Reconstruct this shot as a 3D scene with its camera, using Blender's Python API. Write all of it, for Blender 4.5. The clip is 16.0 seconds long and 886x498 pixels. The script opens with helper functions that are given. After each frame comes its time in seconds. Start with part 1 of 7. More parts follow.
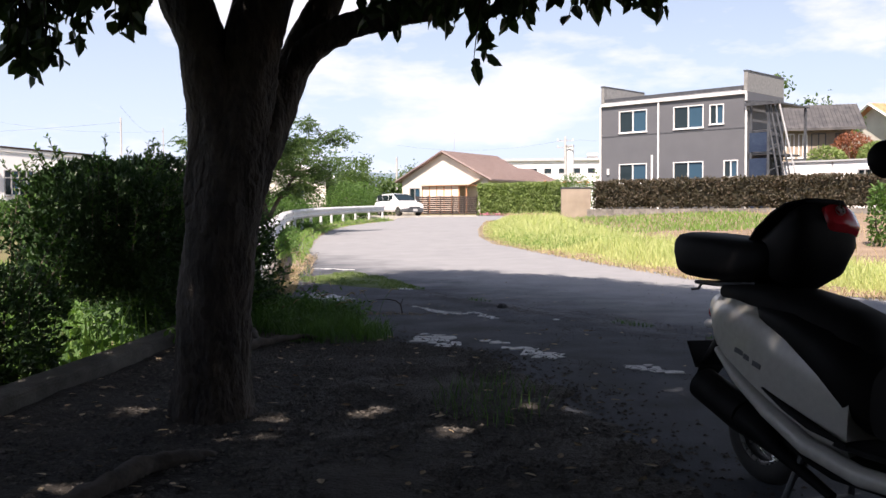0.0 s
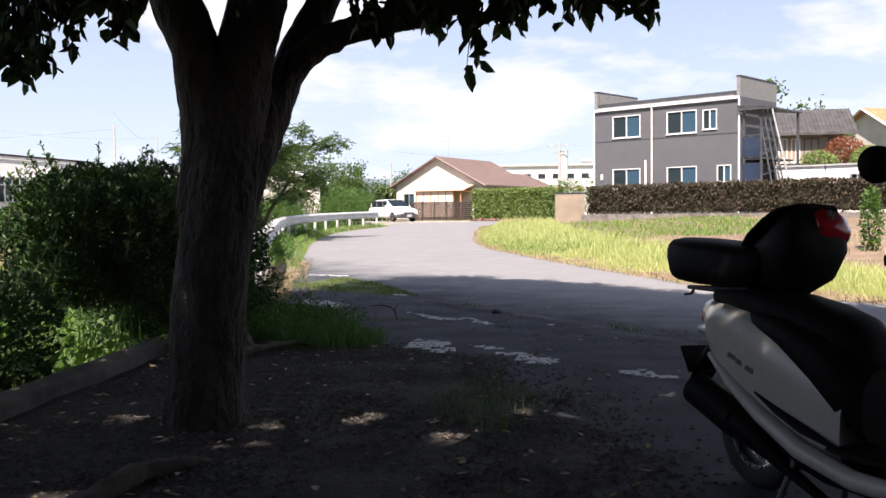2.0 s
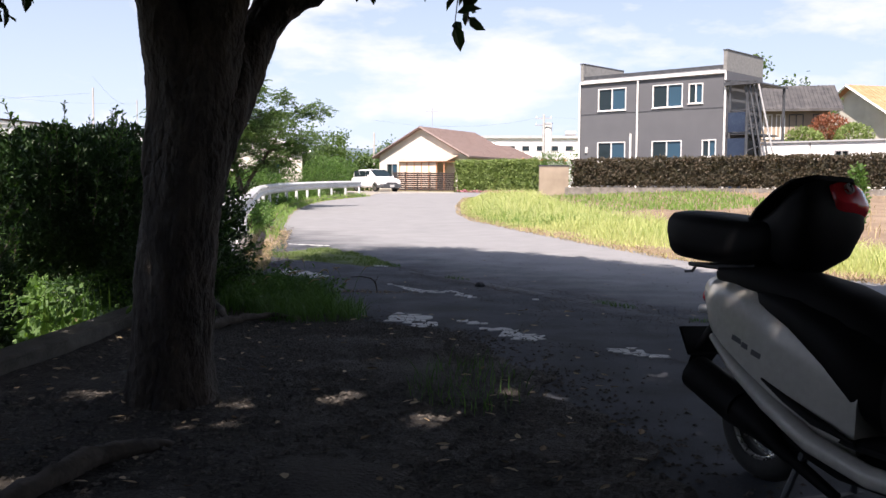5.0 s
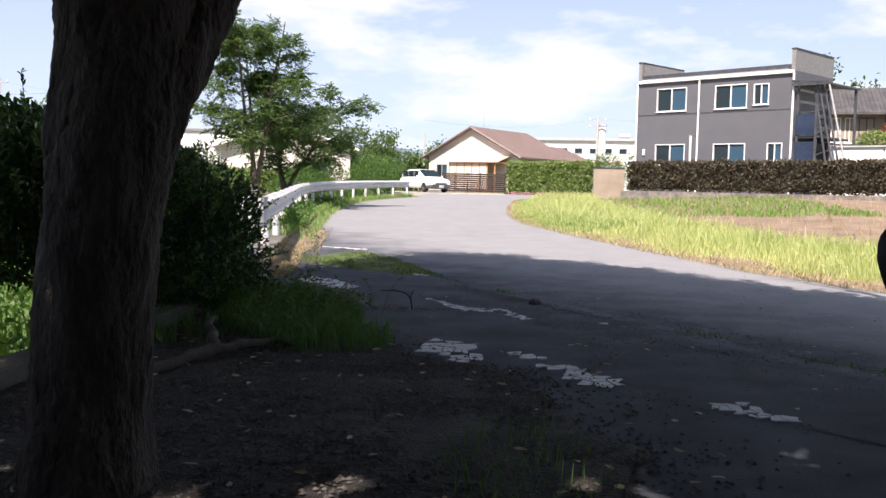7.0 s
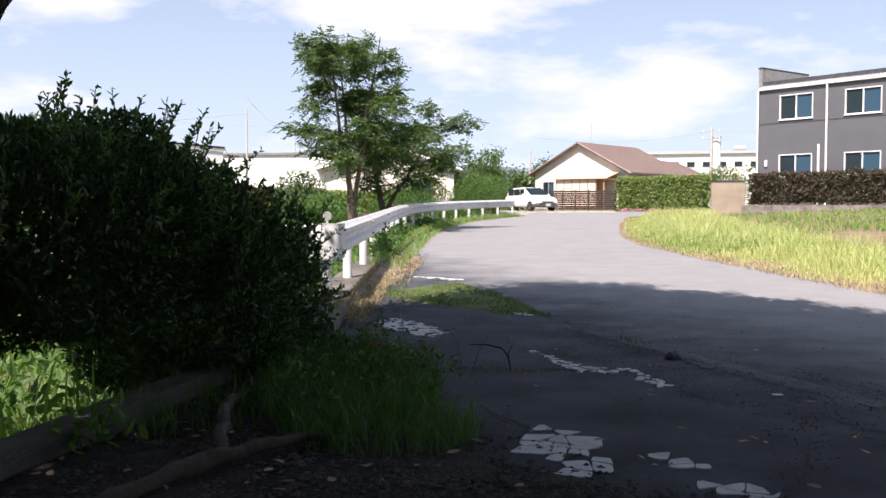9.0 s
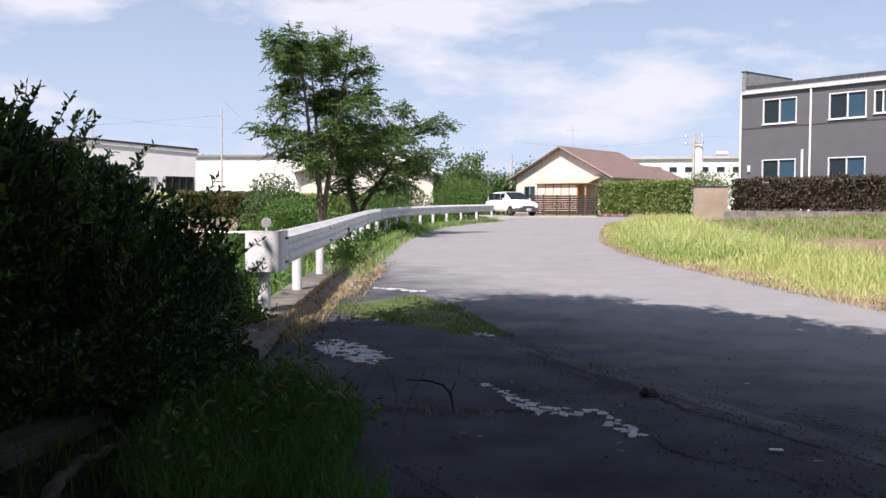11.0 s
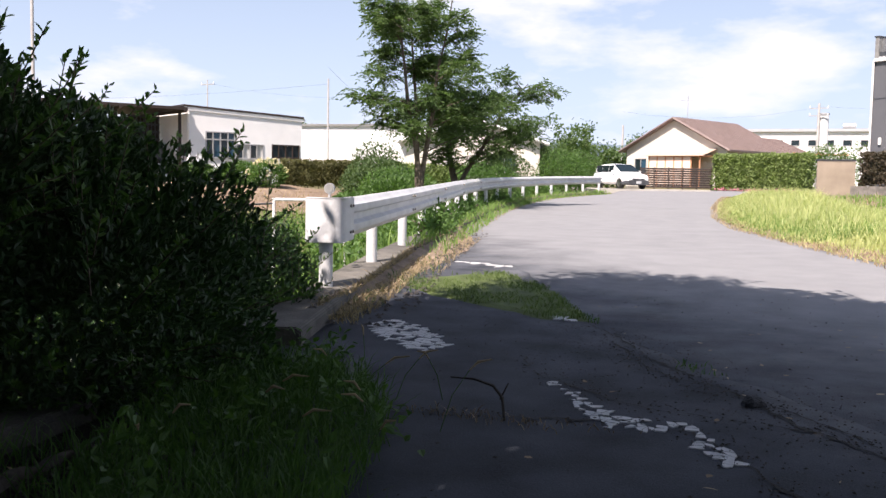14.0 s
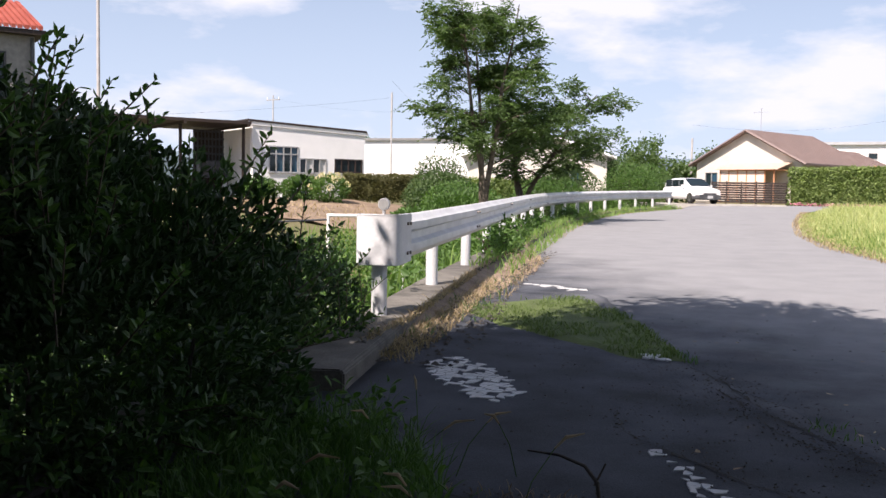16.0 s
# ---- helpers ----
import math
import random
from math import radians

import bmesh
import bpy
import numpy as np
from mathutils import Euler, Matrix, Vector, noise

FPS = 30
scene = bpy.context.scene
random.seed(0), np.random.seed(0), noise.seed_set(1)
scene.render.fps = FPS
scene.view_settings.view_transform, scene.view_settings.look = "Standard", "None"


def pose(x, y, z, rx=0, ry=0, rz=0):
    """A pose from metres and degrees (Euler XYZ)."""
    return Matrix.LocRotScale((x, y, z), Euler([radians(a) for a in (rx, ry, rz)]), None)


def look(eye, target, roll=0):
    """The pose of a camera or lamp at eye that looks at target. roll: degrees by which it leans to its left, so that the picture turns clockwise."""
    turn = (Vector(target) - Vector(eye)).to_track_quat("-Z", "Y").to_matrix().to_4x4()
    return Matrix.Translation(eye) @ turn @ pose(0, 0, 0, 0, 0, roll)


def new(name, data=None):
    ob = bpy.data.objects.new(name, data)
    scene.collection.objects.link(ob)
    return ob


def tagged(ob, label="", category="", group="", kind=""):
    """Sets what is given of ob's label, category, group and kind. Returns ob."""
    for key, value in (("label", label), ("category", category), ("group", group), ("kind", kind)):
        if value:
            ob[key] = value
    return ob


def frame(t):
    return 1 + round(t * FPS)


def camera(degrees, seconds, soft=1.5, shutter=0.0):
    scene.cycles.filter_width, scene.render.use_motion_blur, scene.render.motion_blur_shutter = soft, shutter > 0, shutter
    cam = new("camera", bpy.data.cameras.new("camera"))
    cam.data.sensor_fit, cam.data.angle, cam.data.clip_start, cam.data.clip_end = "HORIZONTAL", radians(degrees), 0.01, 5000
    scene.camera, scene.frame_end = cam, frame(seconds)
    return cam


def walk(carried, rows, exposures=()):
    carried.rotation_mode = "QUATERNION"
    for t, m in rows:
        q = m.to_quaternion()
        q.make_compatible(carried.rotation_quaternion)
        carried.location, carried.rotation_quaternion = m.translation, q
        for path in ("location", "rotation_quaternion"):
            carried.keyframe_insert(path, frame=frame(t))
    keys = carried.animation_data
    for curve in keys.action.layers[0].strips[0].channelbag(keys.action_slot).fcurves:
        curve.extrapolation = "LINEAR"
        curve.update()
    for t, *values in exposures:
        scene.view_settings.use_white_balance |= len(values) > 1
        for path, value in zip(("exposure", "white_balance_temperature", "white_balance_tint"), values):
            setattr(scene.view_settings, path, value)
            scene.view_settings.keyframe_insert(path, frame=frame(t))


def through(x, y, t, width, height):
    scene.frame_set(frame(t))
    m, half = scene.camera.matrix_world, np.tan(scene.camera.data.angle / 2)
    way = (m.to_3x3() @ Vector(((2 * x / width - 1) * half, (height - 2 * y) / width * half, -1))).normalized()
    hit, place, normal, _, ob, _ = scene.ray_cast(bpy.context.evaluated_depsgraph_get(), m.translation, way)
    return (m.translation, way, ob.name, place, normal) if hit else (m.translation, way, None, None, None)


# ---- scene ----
cam = camera(51.5, 16.0)
PATH = [
    (0, (0.243, 0.848, 1.064), (0.059, 2.837, 0.977), -0.3),
    (0.5, (0.24, 0.842, 1.068), (0.061, 2.832, 0.982), -0.4),
    (1, (0.248, 0.827, 1.068), (0.07, 2.817, 0.984), -0.5),
    (1.5, (0.243, 0.84, 1.067), (0.07, 2.831, 0.986), -0.5),
    (2, (0.247, 0.84, 1.067), (0.075, 2.832, 0.992), -0.5),
    (2.5, (0.245, 0.848, 1.072), (0.071, 2.839, 0.997), -0.4),
    (3, (0.245, 0.848, 1.072), (0.071, 2.839, 0.997), -0.4),
    (3.5, (0.25, 0.843, 1.074), (0.075, 2.834, 0.995), -0.3),
    (4, (0.254, 0.825, 1.071), (0.104, 2.817, 0.983), -0.3),
    (4.2, (0.242, 0.848, 1.065), (0.113, 2.841, 0.965), -0.1),
    (6.3, (0.194, 1.94, 1.018), (0.013, 3.925, 0.859), 1.9),
    (6.5, (0.171, 2.096, 1.006), (-0.03, 4.08, 0.852), 1.8),
    (7, (0.124, 2.57, 1.02), (-0.116, 4.551, 0.884), 1.3),
    (7.5, (0.057, 3.001, 1.037), (-0.261, 4.972, 0.913), 0.8),
    (8, (-0.001, 3.421, 1.039), (-0.4, 5.378, 0.923), 0.5),
    (8.5, (-0.039, 3.881, 1.057), (-0.47, 5.832, 0.965), 0.5),
    (9, (-0.082, 4.319, 1.043), (-0.553, 6.26, 0.946), 0.0),
    (11.3, (-0.025, 5.384, 1.062), (-0.459, 7.334, 0.974), 0.3),
    (11.5, (-0.005, 5.408, 1.06), (-0.452, 7.355, 0.963), 0.1),
    (12, (0.054, 5.461, 1.051), (-0.416, 7.401, 0.924), -0.3),
    (12.5, (0.079, 5.565, 1.033), (-0.417, 7.496, 0.883), 0.0),
    (13, (0.061, 5.75, 1.032), (-0.486, 7.666, 0.867), 0.7),
    (13.5, (0.032, 5.967, 1.019), (-0.584, 7.863, 0.852), 0.5),
    (14, (-0.009, 6.242, 1.018), (-0.67, 8.123, 0.866), 1.0),
    (14.5, (-0.06, 6.436, 1.01), (-0.758, 8.305, 0.868), 1.0),
    (15, (-0.2, 6.706, 1.025), (-0.939, 8.56, 0.903), 1.3),
    (15.5, (-0.287, 6.924, 1.018), (-1.052, 8.768, 0.903), 1.2),
    (16, (-0.352, 7.09, 1.016), (-1.143, 8.924, 0.893), 1.0),
]
walk(cam, [(t, look(eye, to, roll)) for t, eye, to, roll in PATH], exposures=[(t, stops, 6400 if t < 8 else 6080 if 11 < t < 12.5 else 6230, 19) for t, stops in ((0.0, 1.16), (8.4, 1.1), (9.2, 1.05), (11.3, 0.78), (12.2, 0.82), (13.0, 0.93), (14.2, 1.06), (16.0, 0.94))])

# ---- light ----
SUN_AZ, SUN_EL = radians(192), radians(51)   # where the sun stands: clockwise from +y
world = bpy.data.worlds.new("sky")
scene.world = world
world.use_nodes = True
wt = world.node_tree
wn, wl = wt.nodes, wt.links
wn.clear()
sky = wn.new("ShaderNodeTexSky")
sky.sky_type = "NISHITA"
sky.sun_disc = False
sky.sun_elevation, sky.sun_rotation = SUN_EL, SUN_AZ
sky.air_density, sky.dust_density, sky.ozone_density = 1.0, 0.8, 1.0
coord = wn.new("ShaderNodeTexCoord")
stretch = wn.new("ShaderNodeMapping")
stretch.inputs["Scale"].default_value = (1.0, 1.0, 3.0)
puff = wn.new("ShaderNodeTexNoise")
puff.inputs["Scale"].default_value, puff.inputs["Detail"].default_value = 3.6, 8
puff.inputs["Roughness"].default_value = 0.56
ramp = wn.new("ShaderNodeMapRange")
ramp.inputs["From Min"].default_value, ramp.inputs["From Max"].default_value = 0.5, 0.62
ramp.inputs["To Max"].default_value = 0.95
mixc = wn.new("ShaderNodeMix")
mixc.data_type = "RGBA"
mixc.inputs["B"].default_value = (10.4, 10.4, 10.5, 1)
# haze thickens towards the horizon
split = wn.new("ShaderNodeSeparateXYZ")
wl.new(coord.outputs["Generated"], split.inputs["Vector"])
lift = wn.new("ShaderNodeMath")
lift.operation, lift.use_clamp = "SUBTRACT", True
lift.inputs[0].default_value = 1.0
wl.new(split.outputs["Z"], lift.inputs[1])
thick = wn.new("ShaderNodeMath")
thick.operation = "POWER"
thick.inputs[1].default_value = 2.5
wl.new(lift.outputs[0], thick.inputs[0])
hazy = wn.new("ShaderNodeMix")
hazy.data_type = "RGBA"
hazy.inputs["B"].default_value = (7.7, 9.0, 10.6, 1)
wl.new(thick.outputs[0], hazy.inputs["Factor"])
wl.new(sky.outputs["Color"], hazy.inputs["A"])
bg = wn.new("ShaderNodeBackground")
bg.inputs["Strength"].default_value = 0.05
wout = wn.new("ShaderNodeOutputWorld")
wl.new(coord.outputs["Generated"], stretch.inputs["Vector"])
wl.new(stretch.outputs["Vector"], puff.inputs["Vector"])
wl.new(puff.outputs["Fac"], ramp.inputs["Value"])
wl.new(ramp.outputs["Result"], mixc.inputs["Factor"])
wl.new(hazy.outputs["Result"], mixc.inputs["A"])
wl.new(mixc.outputs["Result"], bg.inputs["Color"])
wl.new(bg.outputs["Background"], wout.inputs["Surface"])

sun = new("sun", bpy.data.lights.new("sun", "SUN"))
sun.data.energy, sun.data.angle, sun.data.color = 5.0, radians(0.53), (1.0, 0.885, 0.735)
SUN_TO = Vector((math.sin(SUN_AZ) * math.cos(SUN_EL), math.cos(SUN_AZ) * math.cos(SUN_EL), math.sin(SUN_EL)))
sun.matrix_world = look(SUN_TO * 60, (0, 0, 0))


# ---- materials ----
def material(name, dark, light, rough=0.8, scale=6.0, fine=60.0, bump=0.3, depth=0.01, metal=0.0, spec=0.5, stain=0.0, island=0.0, through=0.0, piece=0.0, crack=0.0, grain=1.0, old=None):
    m = bpy.data.materials.new(name)
    m.use_nodes = True
    nt = m.node_tree
    n, l = nt.nodes, nt.links
    b = n["Principled BSDF"]
    tc = n.new("ShaderNodeTexCoord")
    n1, n2 = n.new("ShaderNodeTexNoise"), n.new("ShaderNodeTexNoise")
    n1.inputs["Scale"].default_value, n2.inputs["Scale"].default_value = scale, fine
    n1.inputs["Detail"].default_value, n2.inputs["Detail"].default_value = 6, 4
    place = n.new("ShaderNodeMapping")
    place.inputs["Scale"].default_value = (1, 1, grain)
    l.new(tc.outputs["Object"], place.inputs["Vector"])
    for k in (n1, n2):
        l.new(place.outputs["Vector"], k.inputs["Vector"])
    add = n.new("ShaderNodeMath")
    add.operation = "MULTIPLY_ADD"
    add.inputs[1].default_value = 0.55
    l.new(n2.outputs["Fac"], add.inputs[0])
    l.new(n1.outputs["Fac"], add.inputs[2])
    mr = n.new("ShaderNodeMapRange")
    mr.inputs["From Min"].default_value, mr.inputs["From Max"].default_value = 0.52, 1.02
    l.new(add.outputs[0], mr.inputs["Value"])
    fac = mr.outputs["Result"]
    for amount, node, sock in ((island, "ShaderNodeNewGeometry", "Random Per Island"), (piece, "ShaderNodeObjectInfo", "Random")):
        if amount:
            src = n.new(node)
            mx = n.new("ShaderNodeMix")
            mx.inputs["Factor"].default_value = amount
            l.new(fac, mx.inputs["A"])
            l.new(src.outputs[sock], mx.inputs["B"])
            fac = mx.outputs["Result"]
    mix = n.new("ShaderNodeMix")
    mix.data_type = "RGBA"
    mix.inputs["A"].default_value, mix.inputs["B"].default_value = (*dark, 1), (*light, 1)
    l.new(fac, mix.inputs["Factor"])
    colour = mix.outputs["Result"]
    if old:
        # older lay-by surface plus painted tree shade, beyond a ragged line across the lane
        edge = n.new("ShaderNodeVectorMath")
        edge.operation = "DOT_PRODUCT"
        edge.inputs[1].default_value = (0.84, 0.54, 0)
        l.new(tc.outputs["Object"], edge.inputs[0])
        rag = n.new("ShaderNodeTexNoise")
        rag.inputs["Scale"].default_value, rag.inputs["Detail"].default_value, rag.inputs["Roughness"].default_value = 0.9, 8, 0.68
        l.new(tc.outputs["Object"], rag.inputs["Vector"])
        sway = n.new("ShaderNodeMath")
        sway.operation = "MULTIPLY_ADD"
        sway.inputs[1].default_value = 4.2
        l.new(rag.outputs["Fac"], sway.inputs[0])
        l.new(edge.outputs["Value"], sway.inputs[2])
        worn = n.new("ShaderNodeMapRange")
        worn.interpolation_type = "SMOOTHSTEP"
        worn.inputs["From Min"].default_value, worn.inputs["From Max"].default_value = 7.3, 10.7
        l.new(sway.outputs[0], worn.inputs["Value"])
        mix_old_shade = n.new("ShaderNodeMix")
        mix_old_shade.data_type = "RGBA"
        mix_old_shade.inputs["A"].default_value, mix_old_shade.inputs["B"].default_value = (*old[0], 1), (*old[1], 1)
        l.new(fac, mix_old_shade.inputs["Factor"])
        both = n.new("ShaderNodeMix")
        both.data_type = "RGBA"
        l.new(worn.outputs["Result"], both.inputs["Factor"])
        l.new(mix_old_shade.outputs["Result"], both.inputs["A"])
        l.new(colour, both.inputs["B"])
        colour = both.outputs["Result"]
    if stain:
        n3 = n.new("ShaderNodeTexNoise")
        n3.inputs["Scale"].default_value, n3.inputs["Detail"].default_value = scale * 0.17, 3
        l.new(tc.outputs["Object"], n3.inputs["Vector"])
        r3 = n.new("ShaderNodeMapRange")
        r3.inputs["From Min"].default_value, r3.inputs["From Max"].default_value = 0.35, 0.7
        r3.inputs["To Min"].default_value, r3.inputs["To Max"].default_value = 1 - stain, 1.0
        l.new(n3.outputs["Fac"], r3.inputs["Value"])
        mul = n.new("ShaderNodeVectorMath")
        mul.operation = "SCALE"
        l.new(colour, mul.inputs[0])
        l.new(r3.outputs["Result"], mul.inputs["Scale"])
        colour = mul.outputs["Vector"]
    if crack:
        warp = n.new("ShaderNodeMix")
        warp.data_type = "VECTOR"
        warp.inputs["Factor"].default_value = 0.12 / crack
        l.new(tc.outputs["Object"], warp.inputs["A"])
        l.new(n1.outputs["Color"], warp.inputs["B"])
        vo = n.new("ShaderNodeTexVoronoi")
        vo.feature = "DISTANCE_TO_EDGE"
        vo.inputs["Scale"].default_value = crack
        l.new(warp.outputs["Result"], vo.inputs["Vector"])
        vr = n.new("ShaderNodeMapRange")
        vr.inputs["From Max"].default_value = 0.02
        vr.inputs["To Min"].default_value = 0.5
        l.new(vo.outputs["Distance"], vr.inputs["Value"])
        dk = n.new("ShaderNodeVectorMath")
        dk.operation = "SCALE"
        l.new(colour, dk.inputs[0])
        l.new(vr.outputs["Result"], dk.inputs["Scale"])
        colour = dk.outputs["Vector"]
    l.new(colour, b.inputs["Base Color"])
    rr = n.new("ShaderNodeMapRange")
    rr.inputs["To Min"].default_value, rr.inputs["To Max"].default_value = max(0.02, rough - 0.08), min(1, rough + 0.08)
    l.new(n2.outputs["Fac"], rr.inputs["Value"])
    l.new(rr.outputs["Result"], b.inputs["Roughness"])
    b.inputs["Metallic"].default_value = metal
    b.inputs["Specular IOR Level"].default_value = spec
    if bump:
        bp = n.new("ShaderNodeBump")
        bp.inputs["Strength"].default_value, bp.inputs["Distance"].default_value = bump, depth
        l.new(add.outputs[0], bp.inputs["Height"])
        l.new(bp.outputs["Normal"], b.inputs["Normal"])
    if through:
        tr = n.new("ShaderNodeBsdfTranslucent")
        warm = n.new("ShaderNodeVectorMath")
        warm.operation = "MULTIPLY"
        warm.inputs[1].default_value = (1.5, 1.7, 0.6)
        l.new(colour, warm.inputs[0])
        l.new(warm.outputs["Vector"], tr.inputs["Color"])
        ms = n.new("ShaderNodeMixShader")
        ms.inputs["Fac"].default_value = through
        l.new(b.outputs["BSDF"], ms.inputs[1])
        l.new(tr.outputs["BSDF"], ms.inputs[2])
        l.new(ms.outputs["Shader"], n["Material Output"].inputs["Surface"])
    return m


ASPHALT = material("asphalt", (0.024, 0.026, 0.031), (0.075, 0.078, 0.088), 0.85, 3, 110, 1.0, 0.02, stain=0.35, crack=2.2)
# old pair: older lay-by asphalt with the tree's dark bluish shade mixed in
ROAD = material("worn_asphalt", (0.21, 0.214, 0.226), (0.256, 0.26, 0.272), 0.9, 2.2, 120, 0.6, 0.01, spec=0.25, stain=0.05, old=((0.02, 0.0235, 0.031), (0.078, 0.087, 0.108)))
CRACK = material("open_crack", (0.006, 0.006, 0.007), (0.03, 0.028, 0.027), 0.95, 9, 80, 0.8, 0.01)
DULL_CONCRETE = material("dull_concrete", (0.085, 0.08, 0.07), (0.22, 0.205, 0.18), 0.9, 5, 60, 0.6, 0.01, stain=0.5)
KERB = material("mossy_concrete", (0.045, 0.043, 0.036), (0.15, 0.14, 0.12), 0.9, 5, 60, 0.7, 0.012, stain=0.5)
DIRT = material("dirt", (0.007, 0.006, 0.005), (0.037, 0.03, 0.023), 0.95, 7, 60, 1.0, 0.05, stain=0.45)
SOIL = material("field_soil", (0.17, 0.122, 0.082), (0.32, 0.24, 0.17), 0.95, 1.5, 25, 0.8, 0.05, stain=0.2)
PALE_SOIL = material("pale_dry_soil", (0.17, 0.125, 0.09), (0.4, 0.31, 0.23), 0.95, 4, 40, 0.8, 0.02, stain=0.25)
GROUND = material("rough_ground", (0.08, 0.1, 0.03), (0.2, 0.16, 0.08), 0.95, 0.6, 9, 0.8, 0.05, stain=0.3)
CONCRETE = material("concrete", (0.15, 0.14, 0.125), (0.31, 0.29, 0.265), 0.85, 5, 60, 0.6, 0.01, stain=0.45)
PALE_CONCRETE = material("pale_concrete", (0.36, 0.34, 0.31), (0.52, 0.5, 0.47), 0.85, 2, 60, 0.4, 0.006, stain=0.2)
FLAKE = material("worn_white_paint", (0.36, 0.37, 0.38), (0.68, 0.69, 0.7), 0.7, 14, 90, 0.4, 0.004, stain=0.2, island=0.3)
MOSS = material("moss_mat", (0.05, 0.07, 0.02), (0.1, 0.14, 0.035), 0.95, 8, 60, 0.8, 0.02)
GRAVEL = material("gravel", (0.009, 0.009, 0.009), (0.1, 0.09, 0.08), 0.9, 20, 90, 0.3, 0.004, island=0.7)
BARK = material("cherry_bark", (0.012, 0.01, 0.008), (0.09, 0.071, 0.058), 0.85, 8, 38, 1.0, 0.06, stain=0.5, grain=0.45)
BRANCH = material("grey_bark", (0.05, 0.04, 0.03), (0.16, 0.13, 0.1), 0.9, 8, 50, 0.6, 0.01)
ROOT = material("weathered_root", (0.02, 0.017, 0.014), (0.085, 0.07, 0.057), 0.9, 8, 50, 0.8, 0.01)
LEAF = material("cherry_leaf", (0.02, 0.042, 0.014), (0.05, 0.09, 0.024), 0.5, 4, 30, 0.1, 0.002, island=0.7, through=0.12)
BUSH_LEAF = material("privet_leaf", (0.013, 0.034, 0.012), (0.042, 0.094, 0.027), 0.5, 3, 30, 0.1, 0.002, island=0.7, through=0.22)
TREE_LEAF = material("ash_leaf", (0.04, 0.075, 0.025), (0.11, 0.175, 0.055), 0.5, 2, 20, 0.1, 0.002, island=0.7, through=0.38)
SHRUB_LEAF = material("shrub_leaf", (0.022, 0.05, 0.014), (0.085, 0.14, 0.038), 0.55, 2, 20, 0.1, 0.002, island=0.7, through=0.25)
WEED = material("weed_leaf", (0.032, 0.078, 0.018), (0.115, 0.21, 0.05), 0.6, 2, 20, 0.1, 0.002, island=0.7, through=0.35)
HEDGE_LEAF = material("green_hedge_leaf", (0.1, 0.15, 0.045), (0.25, 0.32, 0.11), 0.6, 2, 20, 0.1, 0.002, island=0.7, through=0.25)
PURPLE_LEAF = material("bronze_hedge_leaf", (0.03, 0.034, 0.02), (0.105, 0.078, 0.055), 0.6, 2, 20, 0.1, 0.002, island=0.7, through=0.15)
BROWN_LEAF = material("rust_shrub_leaf", (0.15, 0.05, 0.025), (0.3, 0.11, 0.06), 0.6, 2, 20, 0.1, 0.002, island=0.7, through=0.2)
BLADE = material("field_grass", (0.22, 0.31, 0.09), (0.6, 0.59, 0.31), 0.65, 0.35, 6, 0.0, island=0.5, through=0.35)
GREEN_BLADE = material("green_grass", (0.085, 0.17, 0.035), (0.23, 0.34, 0.09), 0.6, 0.8, 9, 0.0, island=0.6, through=0.35)
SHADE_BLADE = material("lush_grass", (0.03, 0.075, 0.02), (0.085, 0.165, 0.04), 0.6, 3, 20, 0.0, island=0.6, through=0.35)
STRAW = material("dry_straw", (0.2, 0.15, 0.09), (0.45, 0.36, 0.23), 0.85, 3, 30, 0.0, island=0.7, through=0.15)
DRY_LEAF = material("dry_leaf", (0.16, 0.1, 0.05), (0.42, 0.34, 0.22), 0.8, 6, 40, 0.2, 0.002, island=0.8)
FLOWER = material("cream_petals", (0.6, 0.5, 0.3), (0.85, 0.8, 0.62), 0.7, 5, 30, 0.1, 0.002, island=0.5, through=0.2)
PINK = material("pink_petals", (0.5, 0.1, 0.25), (0.75, 0.3, 0.45), 0.7, 5, 30, 0.1, 0.002, island=0.5, through=0.2)
RAIL_WHITE = material("rail_white_paint", (0.55, 0.56, 0.58), (0.77, 0.78, 0.8), 0.45, 3, 40, 0.12, 0.002, stain=0.18)
BOLT = material("bolt_steel", (0.1, 0.09, 0.08), (0.25, 0.22, 0.2), 0.5, 20, 90, 0.1, 0.001, metal=0.8)
GREY_SIDING = material("grey_siding", (0.1, 0.104, 0.118), (0.118, 0.122, 0.136), 0.6, 1.0, 30, 0.1, 0.003, stain=0.1)
PALE_GREY = material("pale_grey_sheet", (0.33, 0.34, 0.36), (0.44, 0.45, 0.47), 0.55, 1.5, 30, 0.1, 0.003)
WHITE_WALL = material("white_wall", (0.8, 0.81, 0.82), (0.89, 0.895, 0.9), 0.75, 1.5, 25, 0.15, 0.003, stain=0.05)
CREAM_WALL = material("cream_render", (0.56, 0.53, 0.47), (0.68, 0.65, 0.58), 0.8, 1.5, 25, 0.2, 0.004, stain=0.1)
BEIGE_WALL = material("beige_block", (0.27, 0.22, 0.17), (0.36, 0.3, 0.235), 0.8, 2, 25, 0.2, 0.004, stain=0.15)
WHITE_TRIM = material("white_trim", (0.7, 0.7, 0.7), (0.86, 0.86, 0.86), 0.4, 4, 40, 0.05, 0.001)
BROWN_ROOF = material("brown_metal_roof", (0.16, 0.115, 0.105), (0.22, 0.165, 0.15), 0.5, 2, 30, 0.1, 0.003, stain=0.1)
DARK_ROOF = material("dark_roof_tile", (0.045, 0.045, 0.05), (0.12, 0.115, 0.115), 0.6, 2, 30, 0.3, 0.01, stain=0.2)
